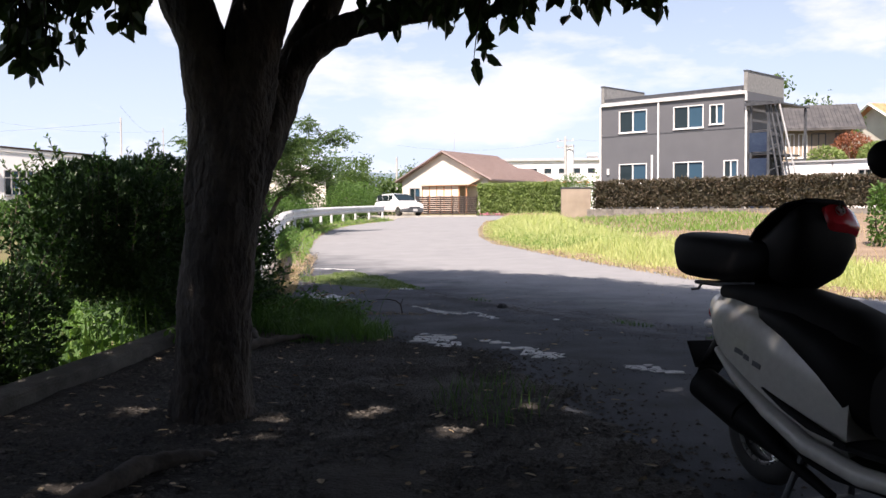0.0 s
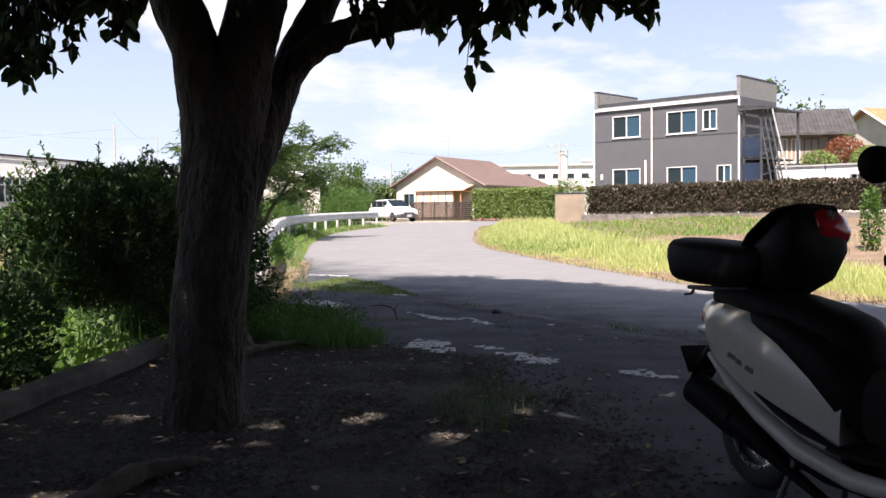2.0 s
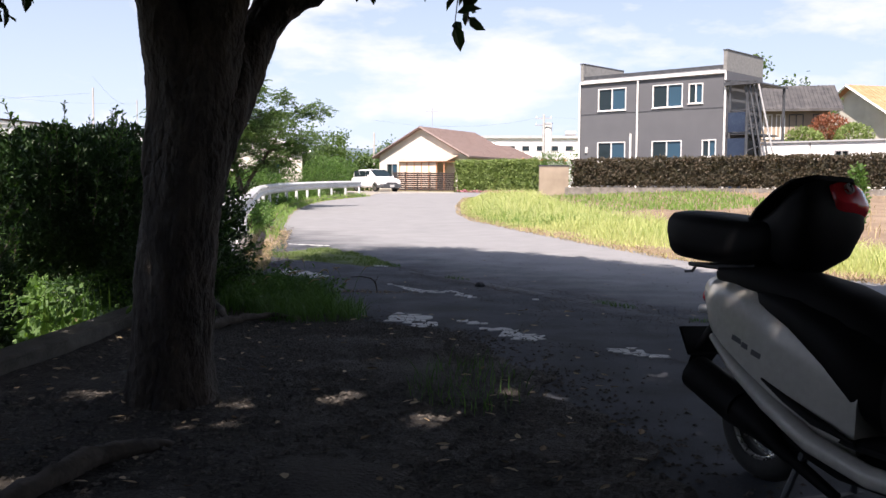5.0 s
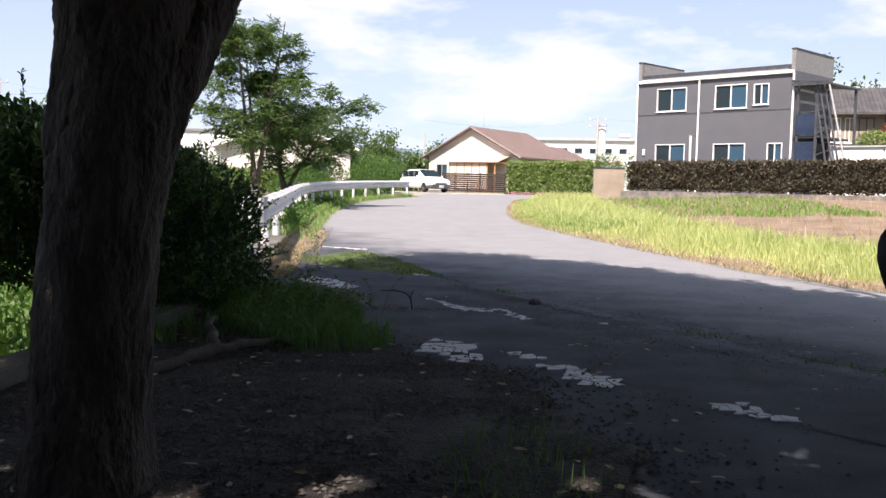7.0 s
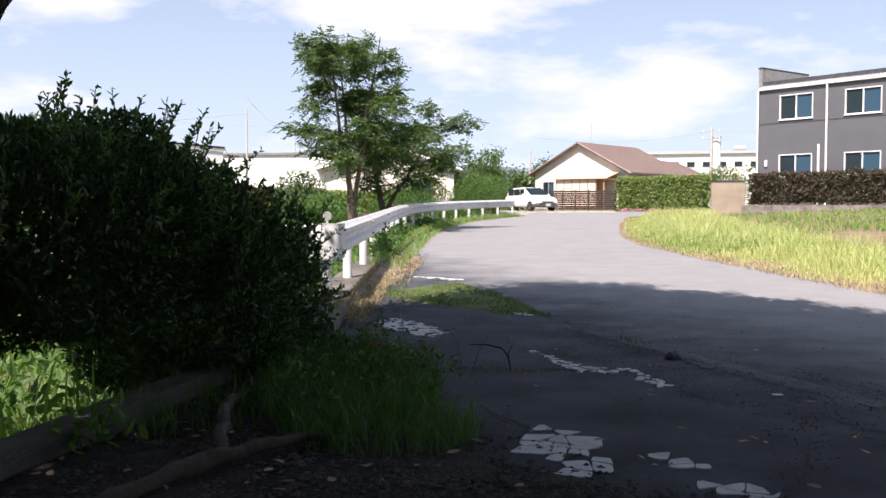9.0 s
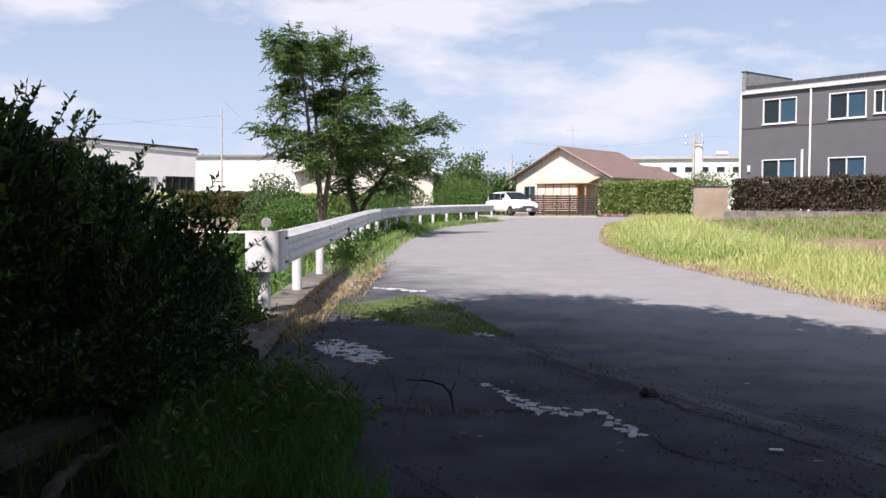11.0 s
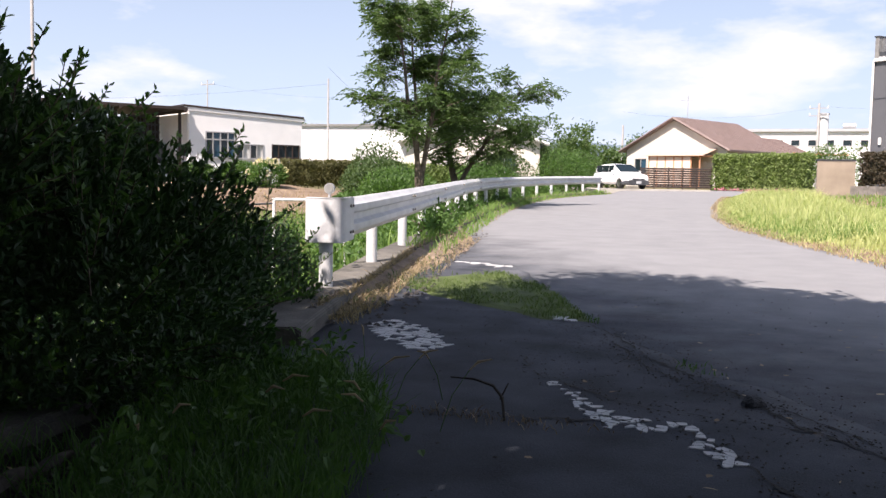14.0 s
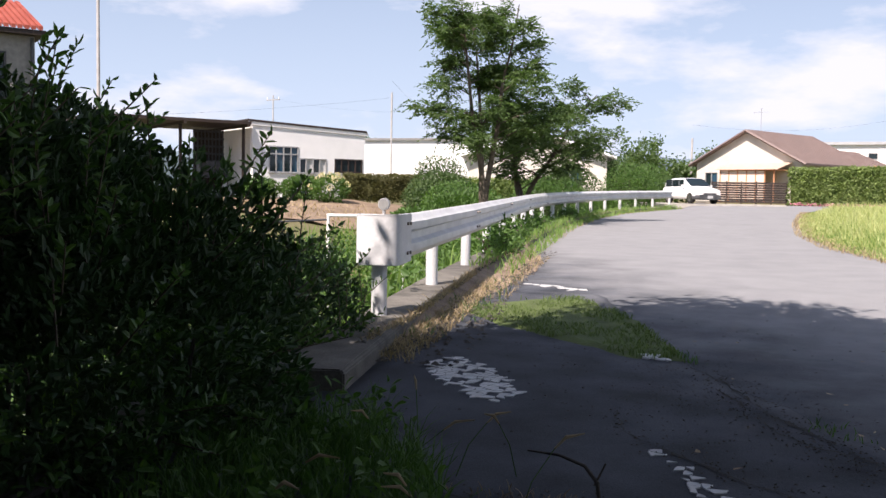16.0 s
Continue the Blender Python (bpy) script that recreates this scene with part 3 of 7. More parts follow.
part("disc", rod((0, 0.012, 0.07), (0, -0.012, 0.07), 0.045, n=24), STEEL_GREY, refl, smooth=True)
part("lens", rod((0, -0.012, 0.07), (0, -0.017, 0.07), 0.038, n=24), DULL_GREY, refl, "dull grey lens")


# ---- the cherry tree over the camera ----
TREE = Vector((-1.3, 5.32, 0.02))
cherry = thing("cherry_tree", Matrix.Translation(TREE), "large dark-barked shade tree with forking limbs and full crown", "tree")


def bough(pts, radii, name, mat, parent, n=14, steps=5, wob=0.05, seed=1):
    """A limb smoothed through its points."""
    out, rad = [], []
    P = [Vector(p) for p in pts]
    for i in range(len(P) - 1):
        p0, p1, p2, p3 = P[max(i - 1, 0)], P[i], P[i + 1], P[min(i + 2, len(P) - 1)]
        for k in range(steps):
            t = k / steps
            out.append(0.5 * (2 * p1 + (p2 - p0) * t + (2 * p0 - 5 * p1 + 4 * p2 - p3) * t * t + (3 * p1 - p0 - 3 * p2 + p3) * t ** 3))
            rad.append(radii[i] + (radii[i + 1] - radii[i]) * t)
    out.append(P[-1])
    rad.append(radii[-1])
    bm = tube(out, rad, n=n, wob=wob, seed=seed)
    if n >= 20:
        # knobs, folds and flaking plates of old bark
        for vert in bm.verts:
            c = vert.co
            vert.co = c + noise.noise_vector(c * Vector((6, 6, 2.6))) * 0.013 + noise.noise_vector(c * Vector((17, 17, 4.5))) * 0.013 + noise.noise_vector(c * 23) * 0.006 + noise.noise_vector(c * 47) * 0.0035
    return part(name, bm, mat, parent, smooth=True)


trunk = bough([(-0.05, 0, -0.15), (-0.045, 0, 0.03), (-0.04, 0, 0.25), (-0.025, 0, 0.55), (0.02, 0, 0.98), (0.065, 0.02, 1.25), (0.1, 0.05, 1.5), (0.1, 0.07, 1.7)], [0.26, 0.212, 0.18, 0.176, 0.184, 0.185, 0.14, 0.06], "trunk", BARK, cherry, n=72, steps=20, wob=0.012, seed=3)
BOUGHS = [
    [(0.03, 0, 0.75), (-0.01, 0.0, 1.1), (0.0, 0.02, 1.45), (-0.03, 0.0, 1.68), (-0.135, 0.0, 2.05), (-0.5, -0.2, 2.9), (-1.4, -0.8, 3.9), (-2.6, -1.5, 4.7)],
    [(0.02, 0.02, 0.75), (0.05, 0.0, 1.15), (0.1, 0.04, 1.45), (0.13, 0.08, 1.68), (0.195, 0.12, 2.05), (0.4, 0.6, 3.3), (0.2, 1.6, 4.6), (-0.4, 2.8, 5.6)],
    [(0.03, 0.0, 0.7), (0.1, 0.03, 1.1), (0.19, 0.12, 1.38), (0.28, 0.28, 1.7), (0.46, 0.36, 2.1), (0.72, 0.3, 2.6), (1.1, -0.5, 3.6), (1.6, -2.4, 4.7)],
    [(0.25, 0.24, 1.62), (0.39, 0.27, 1.85), (0.59, 0.26, 1.98), (0.87, 0.26, 2.05), (1.14, 0.28, 2.13), (1.7, 0.5, 2.5), (2.8, 1.6, 3.7), (4.0, 3.0, 4.8)],
]
RAD = [[0.1, 0.155, 0.145, 0.128, 0.122, 0.09, 0.06, 0.03], [0.1, 0.15, 0.15, 0.15, 0.15, 0.085, 0.06, 0.03], [0.08, 0.12, 0.115, 0.098, 0.09, 0.08, 0.05, 0.03], [0.06, 0.075, 0.075, 0.07, 0.065, 0.055, 0.045, 0.02]]
for i, (pts, rad) in enumerate(zip(BOUGHS, RAD)):
    bough(pts, rad, "bough", BARK, cherry, n=44, steps=16, wob=0.012, seed=10 + i)
rng = np.random.default_rng(5)
tips = []
for i in range(46):
    src = BOUGHS[i % 4]
    k = rng.integers(5, len(src))
    a = Vector(src[k]) * 1.0
    ang = rng.uniform(0, 2 * np.pi)
    reach = rng.uniform(1.2, 3.4)
    b = a + Vector((math.cos(ang) * reach, math.sin(ang) * reach, rng.uniform(0.2, 1.5)))
    mid = (a + b) / 2 + Vector((0, 0, rng.uniform(0.0, 0.4)))
    tips += [mid, b]
    bough([a, mid, b], [0.035, 0.022, 0.008], "branch", BARK, cherry, n=7, steps=4, seed=i)

# the crown's far side ends in ragged tongues of leaves
RIM_X, RIM_Y = [-6, -3.5, -2.8, -2.0, -0.6, 0.7, 1.9, 3.3, 5.0, 8.0, 12.0], [12.0, 12.5, 13.7, 16.2, 16.3, 15.2, 13.7, 12.2, 10.6, 8.0, 5.0]


def past_rim(x, y, z, slack):
    xs, ys = x + 0.168 * z, y + 0.792 * z
    wave = np.array([0.3 * noise.noise((a * 1.3, 0.4, 2.2)) + 0.26 * noise.noise((a * 3.9, 1.4, 7.2)) + 0.16 * noise.noise((a * 9.5, 3.4, 1.2)) for a in np.atleast_1d(xs)])
    return ys > np.interp(xs, RIM_X, RIM_Y) + wave + slack


# crown: clumps over the lay-by, clear of the line of sight ahead
clumps = []
while len(clumps) < 6200:
    ang, q = rng.uniform(0, 2 * np.pi), math.sqrt(rng.uniform(0, 1))
    edge = 1 + 0.11 * noise.noise((math.cos(ang) * 3.1, math.sin(ang) * 3.1, 0.7)) + 0.06 * noise.noise((math.cos(ang) * 9, math.sin(ang) * 9, 2.7)) + 0.05 * noise.noise((math.cos(ang) * 24, math.sin(ang) * 24, 5.7))
    x, y = 1.5 + 7.6 * q * edge * math.cos(ang), 1.5 + 11.3 * q * edge * math.sin(ang)
    z = 4.5 + rng.uniform(-1, 1) * (0.32 + 1.95 * (1 - q * q))
    floor = 1.45 + 0.205 * max(y, -3.0)
    if y < 2.2:
        floor = max(floor, 2.6)
    if z < floor or (x < -3.35 + 0.4 * noise.noise((y * 0.9, 3.1, 0)) and -3 < y < 8.0):
        continue
    if past_rim(x, y, z, rng.normal(-0.3, 0.3))[0]:
        continue
    if y < 5 and noise.noise((x * 1.25, y * 1.25, 9.3)) > 0.42:
        continue
    clumps.append((x, y, z))
clumps = np.array(clumps)
cen = np.repeat(clumps, 62, 0)
off = rng.normal(0, 1, cen.shape) * [0.42, 0.42, 0.3]
pts = cen + off
low = 1.32 + 0.21 * np.maximum(pts[:, 1], 2.0)
pts = pts[pts[:, 2] > low]
fray = np.array([0.75 * noise.noise(Vector(p) * 2.3) for p in pts])
pts = pts[~past_rim(pts[:, 0], pts[:, 1], pts[:, 2], fray + 0.05)]
# gaps in the crown that let flecks of sun down to the dirt
GAPS = [(-2.12, 5.02), (-1.84, 5.38), (-1.42, 4.95), (-1.49, 4.1), (-0.55, 4.09), (-0.09, 4.32), (-0.58, 5.42), (-1.78, 5.44), (-1.17, 4.97), (-0.99, 4.88), (-0.54, 5.52), (-0.12, 5.06), (1.08, 6.19), (0.48, 5.66), (0.25, 5.67), (-0.09, 5.11), (0.9, 6.79), (1.83, 8.18)]
GAPS = [(x, y, 0.03) for x, y in GAPS] + [(-1.02, 5.12, 0.2), (1.0, 4.62, 0.6), (1.15, 4.4, 0.45)]
for k, g in enumerate(GAPS):
    rel = pts - np.array(g)
    rel = rel - (rel @ np.array(SUN_TO))[:, None] * np.array(SUN_TO)
    rel[:, 0] *= 0.8 + 0.25 * (k % 3)
    pts = pts[np.linalg.norm(rel, axis=1) > 0.08 + 0.013 * (k % 4)]
v, f = leaves(pts - np.array(TREE), rng.normal(0, 0.6, pts.shape), 0.145, 0.078, rng, droop=0.5)
raw("crown", v, f, LEAF, cherry)


def sprig(parent, start, end, count, seed, size=0.105, mat=LEAF):
    """A hanging twig with pointed leaves along it."""
    r = np.random.default_rng(seed)
    a, b = Vector(start), Vector(end)
    mid = (a + b) / 2 + Vector((0, 0, 0.05))
    twig = part("twig", tube([a, mid, b], [0.006, 0.004, 0.002], n=5), BARK, parent)
    t = r.uniform(0.1, 1, count)[:, None]
    c = np.array(a)[None] * (1 - t) + np.array(b)[None] * t
    v, f = leaves(c, r.normal(0, 0.5, c.shape) + [0, 0, -0.5], size, size * 0.62, r, droop=0.6)
    raw("leaf_spray", v, f, mat, twig)["kind"] = "stuff"


rs = random.Random(77)
SPRAYS = [(rs.uniform(-0.9, -0.12), rs.uniform(-0.7, -0.3), 2.02, -rs.uniform(0.02, 0.2)) for k in range(18)]
SPRAYS += [(-0.58, -0.5, 1.98, -0.34), (-0.62, -0.45, 1.98, -0.3), (-0.52, -0.55, 1.98, -0.22), (-0.7, -0.5, 2.0, -0.26), (-0.25, -0.5, 2.0, -0.2)]
SPRAYS += [(rs.uniform(0.75, 1.5), rs.uniform(-0.1, 0.3), 2.05, -rs.uniform(0.02, 0.16)) for k in range(30)]
SPRAYS += [(rs.uniform(1.5, 2.3), rs.uniform(-0.1, 0.3), 2.07, -rs.uniform(0.0, 0.1)) for k in range(18)]
SPRAYS += [(rs.uniform(-0.95, -0.22), rs.uniform(-0.6, -0.35), 1.98, -rs.uniform(0.1, 0.24)) for k in range(7)]
SPRAYS += [(rs.uniform(-0.78, -0.5), rs.uniform(-0.6, -0.4), 1.86, -rs.uniform(0.12, 0.3)) for k in range(9)]
SPRAYS += [(1.34, 0.0, 2.0, -0.32), (1.36, 0.05, 1.92, -0.2), (1.38, 0.0, 2.05, -0.15), (1.9, 0.1, 2.06, -0.12), (2.15, 0.1, 2.06, -0.1)]
for i, (x, y, z, drop) in enumerate(SPRAYS):
    r = random.Random(i)
    sprig(cherry, (x, y, z + 0.16), (x + r.uniform(-0.08, 0.08), y + r.uniform(-0.08, 0.08), z + drop + 0.05), 9, 40 + i, 0.095)

ROOTS = (([(-2.02, 6.5, -0.02), (-1.9, 6.95, 0.05), (-1.76, 7.4, 0.08), (-1.62, 7.72, 0.08), (-1.45, 7.92, 0.06), (-1.22, 8.02, 0.0)], [0.018, 0.028, 0.032, 0.025, 0.019, 0.008]),
         ([(-1.74, 7.5, 0.06), (-1.9, 7.85, 0.11), (-2.08, 8.25, 0.1), (-2.16, 8.55, 0.08), (-2.32, 9.0, 0.0)], [0.02, 0.026, 0.024, 0.02, 0.014]),
         ([(-1.48, 3.6, -0.02), (-1.34, 3.9, 0.04), (-1.28, 4.3, 0.05), (-1.16, 4.5, 0.04), (-1.08, 4.66, -0.01)], [0.025, 0.042, 0.045, 0.036, 0.03]))
for i, (pts, rad) in enumerate(ROOTS):
    root = thing("tree_root", Matrix(), "grey weathered root lying half out of the dirt", "root", "roots on the dirt")
    bough(pts, rad, "wood", ROOT, root, n=20, steps=7, wob=0.04, seed=60 + i)


# ---- leafy masses ----
def shrub(name, centre, radii, count, size, mat, label, category, seed, group="", shell=0.55, stems=5, lumps=7, lift=0.0, sprouts=0):
    """A shrub: stems, and leaves in lumps over an uneven body."""
    r = np.random.default_rng(seed)
    c = Vector(centre)
    ob = thing(name, Matrix.Translation(c), label, category, group)
    bm = bmesh.new()
    R = np.array(radii)
    for i in range(stems):
        a = r.uniform(0, 2 * np.pi)
        e = Vector((math.cos(a) * R[0] * 0.6, math.sin(a) * R[1] * 0.6, R[2] * r.uniform(1.0, 1.6) + lift))
        tube([(r.normal(0, 0.05), r.normal(0, 0.05), -0.1), e * 0.5 + Vector((0, 0, 0.1)), e], [0.03, 0.02, 0.008], bm, n=6)
    part("stem", bm, BRANCH, ob)["kind"] = "stuff"
    lump = r.normal(0, 1, (lumps, 3))
    lump /= np.linalg.norm(lump, axis=1, keepdims=True)
    d = r.normal(0, 1, (count, 3))
    d /= np.linalg.norm(d, axis=1, keepdims=True)
    bulge = 1 + 0.16 * np.max(d @ lump.T, axis=1)[:, None] ** 3 - 0.1
    rad = (1 - (1 - shell) * r.uniform(0, 1, (count, 1)) ** 1.6) * bulge
    p = d * rad * R + [0, 0, R[2] + lift]
    p = p[p[:, 2] > 0.02]
    v, f = leaves(p, d[: len(p)] * 0.7 + [0, 0, 0.35], size, size * 0.48, r)
    raw("foliage", v, f, mat, ob)
    return ob


# the privet hedge behind the kerb: body of leaves over stems, long shoots on top
def privet(name, cx, cy, rx, ry, top, bottom, count, seed, boxy=0.75):
    r = np.random.default_rng(seed)
    ob = thing(name, Matrix.Translation((cx, cy, -0.5)), "overgrown dark green privet bush with long upright shoots", "bush", "bushes along the kerb")
    bm = bmesh.new()
    for i in range(2):
        x, y = r.uniform(-rx, rx) * 0.3, r.uniform(-ry, ry) * 0.6
        tube([(x, y, -0.12), (x * 1.3, y * 1.1, 0.8), (x * 1.9, y * 1.4, top * 0.9 + 0.4)], [0.013, 0.01, 0.005], bm, n=6)
    part("stem", bm, BARK, ob)["kind"] = "stuff"
    d = r.normal(0, 1, (count, 3))
    d /= np.linalg.norm(d, axis=1, keepdims=True)
    rad = 1 - 0.5 * r.uniform(0, 1, (count, 1)) ** 1.7
    q = np.sign(d) * np.abs(d) ** boxy
    bump = np.array([noise.noise(Vector(k) * 2.1 + Vector((seed, 0, 0))) for k in d])[:, None]
    p = q * rad * (0.93 + 0.22 * bump) * [rx, ry, (top - bottom) / 2] + [0, 0, (top + bottom) / 2 + 0.5]
    v, f = leaves(p, d * 0.5 + [0, 0, 0.5], 0.052, 0.023, r)
    raw("foliage", v, f, BUSH_LEAF, ob)
    sv, sf, n0 = [], [], 0
    shoots = bmesh.new()
    for i in range(int(ry * 95)):
        if i % 3 == 0:
            x, y = r.uniform(-rx, rx) * 0.85, r.uniform(-ry, ry) * 0.92
            z0 = top + 0.5 - (0.35 + (boxy - 0.75)) * ((x / rx) ** 2 + (y / ry) ** 2)
            h = r.uniform(0.02, 0.22)
            tip = np.array([x + r.normal(0, 0.06), y + r.normal(0, 0.06), z0 + h])
            a = np.array([x, y, z0 - 0.25])
        else:
            q1, q2 = r.uniform(0, 2 * np.pi), r.uniform(-0.3, 0.9)
            o = np.array([math.cos(q1) * math.cos(q2), math.sin(q1) * math.cos(q2), math.sin(q2)])
            o = np.sign(o) * np.abs(o) ** boxy
            a = o * np.array([rx, ry, (top - bottom) / 2]) * 0.85 + [0, 0, (top + bottom) / 2 + 0.5]
            tip = a + o * r.uniform(0.12, 0.28) + [0, 0, r.uniform(0.05, 0.2)]
        tube([a, tip], [0.004, 0.002], shoots, n=4)
        k = 20
        t = np.linspace(0.15, 1, k)[:, None]
        c = a * (1 - t) + tip * t
        ang = np.arange(k) * 2.4
        v, f = leaves(c, np.stack([np.cos(ang), np.sin(ang), 0 * ang + 0.9], 1), 0.047, 0.02, r)
        sv.append(v)
        sf.append(f + n0)
        n0 += len(v)
    part("shoot", shoots, BRANCH, ob)["kind"] = "stuff"
    raw("shoot_leaves", np.concatenate(sv), np.concatenate(sf), SHOOT_LEAF, ob)


privet("privet_bush", -3.22, 8.65, 0.76, 1.6, 1.56, 0.26, 42000, 1, 0.96)
privet("privet_bush", -3.35, 6.4, 0.55, 0.65, 0.8, -0.35, 9000, 7)
privet("privet_bush", -2.98, 9.75, 0.7, 1.0, 1.18, -0.35, 20000, 5)
privet("privet_bush", -3.95, 11.6, 0.95, 1.25, 0.72, -0.55, 22000, 6)
privet("privet_bush", -3.75, 5.1, 0.95, 1.2, 0.72, -0.3, 22000, 2)
privet("privet_bush", -3.65, 3.4, 0.9, 1.3, 0.95, -0.4, 15000, 3)


# ---- two slender trees beyond the rail ----
def slender_tree(name, base, tall, spread, count, seed, lean, label):
    r = np.random.default_rng(seed)
    ob = thing(name, Matrix.Translation(base), label, "tree", "trees beyond the rail")
    bm_parts = []
    cl = []
    stems = 3
    for s in range(stems):
        a = 2 * np.pi * s / stems + r.uniform(-0.4, 0.4)
        pts, rad = [], []
        x = y = 0.0
        for k in range(7):
            t = k / 6
            pts.append((math.cos(a) * spread * 0.33 * t ** 1.3 + lean * t * t + r.normal(0, 0.05), math.sin(a) * spread * 0.3 * t ** 1.3 + r.normal(0, 0.05), -0.15 + tall * 0.93 * t))
            rad.append(0.085 * (1 - t) + 0.012)
        bough(pts, rad, "trunk", BRANCH, ob, n=8, steps=3, seed=s)
        for k in range(13):
            t = r.uniform(0.3, 1.0)
            i = min(5, int(t * 6))
            p = Vector(pts[i]).lerp(Vector(pts[i + 1]), t * 6 - i)
            b = r.uniform(0, 2 * np.pi)
            reach = spread * (0.62 - 0.36 * t) * r.uniform(0.55, 1.15)
            q = p + Vector((math.cos(b) * reach + lean * 0.3, math.sin(b) * reach, reach * r.uniform(0.1, 0.6)))
            bough([p, p.lerp(q, 0.5) + Vector((0, 0, 0.08)), q], [0.022, 0.014, 0.005], "branch", BRANCH, ob, n=5, steps=2, seed=k)
            for w in (0.55, 0.75, 0.9, 1.05):
                cl.append(p.lerp(q, w))
    cl = np.array(cl)
    cl = cl[cl[:, 2] > tall * 0.27]
    # pinnate fronds: leaflets in pairs along drooping stalks round each twig end
    per = max(2, count // (len(cl) * 13))
    base_f = np.repeat(cl, per, 0) + r.normal(0, 1, (len(cl) * per, 3)) * [0.13, 0.13, 0.08]
    aim = r.normal(0, 1, base_f.shape) * [1, 1, 0.45] + [0, 0, 0.15]
    aim /= np.linalg.norm(aim, axis=1, keepdims=True)
    side = np.cross(aim, [0, 0, 1.0])
    side /= np.linalg.norm(side, axis=1, keepdims=True) + 1e-9
    ln = r.uniform(0.3, 0.48, (len(base_f), 1))
    cs, ds = [], []
    for k in range(13):
        t = (k // 2 + 1) / 7
        out = side * (1 if k % 2 else -1) if k < 12 else aim
        cs.append(base_f + aim * ln * t - [0, 0, 0.35] * ln * t * t)
        ds.append(out * 1.6 + aim * 0.9 - [0, 0, 0.45])
    v, f = leaves(np.concatenate(cs), np.concatenate(ds), 0.115, 0.04, r)
    raw("crown", v, f, TREE_LEAF, ob)


slender_tree("ash_tree", (-8.95, 29.6, 0.05), 6.3, 3.5, 29000, 11, -0.1, "slender many-stemmed ash tree with feathery dark crown")
slender_tree("ash_tree", (-9.1, 33.2, 0.05), 4.3, 3.7, 23000, 23, 0.9, "shorter leaning ash tree with open feathery crown")


# ---- scooter with its top case open ----
SCOOTER = pose(1.16, 4.45, 0.0, -3, 0, -62)
sc = thing("scooter", SCOOTER, "white and black motor scooter parked with its black top case open", "scooter")


def wheel(x, name):
    bm = bmesh.new()
    n, k = 36, 12
    rings = [[bm.verts.new((x + (0.165 + 0.048 * math.cos(b)) * math.cos(a), 0.048 * 0.95 * math.sin(b), 0.213 + (0.165 + 0.048 * math.cos(b)) * math.sin(a))) for b in (2 * math.pi * j / k for j in range(k))] for a in (2 * math.pi * i / n for i in range(n))]
    for i in range(n):
        for j in range(k):
            bm.faces.new((rings[i][j], rings[(i + 1) % n][j], rings[(i + 1) % n][(j + 1) % k], rings[i][(j + 1) % k]))
    bmesh.ops.recalc_face_normals(bm, faces=bm.faces)
    w = part(name, bm, RUBBER, sc, smooth=True)
    bm = bmesh.new()
    rod((x, -0.035, 0.213), (x, 0.035, 0.213), 0.035, bm=bm, n=16)
    for i in range(5):
        a = 2 * math.pi * i / 5
        rod((x, 0, 0.213), (x + 0.13 * math.cos(a), 0, 0.213 + 0.13 * math.sin(a)), 0.016, 0.011, bm, 8)
    for s in (-0.028, 0.028):
        tube([(x + 0.131 * math.cos(2 * math.pi * i / 28), s, 0.213 + 0.131 * math.sin(2 * math.pi * i / 28)) for i in range(29)], [0.009] * 29, bm, n=6)
    part("rim", bm, CHROME, w, smooth=True)
    return w


wheel(0.0, "rear_wheel")
wheel(1.2, "front_wheel")
part("engine", loft([(-0.06, 0.06, 0.22, 0.05, 0.08, 3), (0.1, 0.05, 0.24, 0.09, 0.1, 3), (0.3, 0.02, 0.26, 0.11, 0.11, 3), (0.42, 0, 0.27, 0.08, 0.08, 3)]), BLACK_PLASTIC, sc, smooth=True)
ex = part("exhaust", loft([(-0.31, 0, 0, 0.03, 0.03, 2), (-0.305, 0, 0, 0.05, 0.05, 2), (-0.29, 0, 0, 0.066, 0.066, 2), (-0.05, 0, 0, 0.07, 0.07, 2), (0.06, 0, 0, 0.058, 0.058, 2), (0.16, 0, -0.03, 0.025, 0.025, 2), (0.4, 0.05, -0.07, 0.018, 0.018, 2)]), BLACK_PLASTIC, sc, smooth=True)
ex.matrix_basis = pose(0.06, -0.15, 0.265, 0, 18, 0)
part("heat_shield", loft([(-0.26, -0.02, 0.012, 0.05, 0.05, 2), (-0.02, -0.02, 0.012, 0.055, 0.055, 2)]), BLACK_VINYL, ex, smooth=True)
part("rear_fender", loft([(-0.4, 0, 0.33, 0.05, 0.012, 4), (-0.35, 0, 0.41, 0.065, 0.016, 4), (-0.25, 0, 0.51, 0.08, 0.034, 4), (-0.16, 0, 0.57, 0.09, 0.05, 4), (0.0, 0, 0.6, 0.09, 0.04, 4)]), BLACK_PLASTIC, sc, smooth=True)
plate = part("plate_holder", box((-0.006, -0.1, -0.06), (0.006, 0.1, 0.06)), BLACK_PLASTIC, sc, bevel=0.004)
plate.matrix_basis = pose(-0.365, 0, 0.45, 0, -32, 0)
part("plate_bars", box((-0.0105, -0.075, -0.02), (-0.0065, 0.075, 0.02)), PALE_GREY, plate)
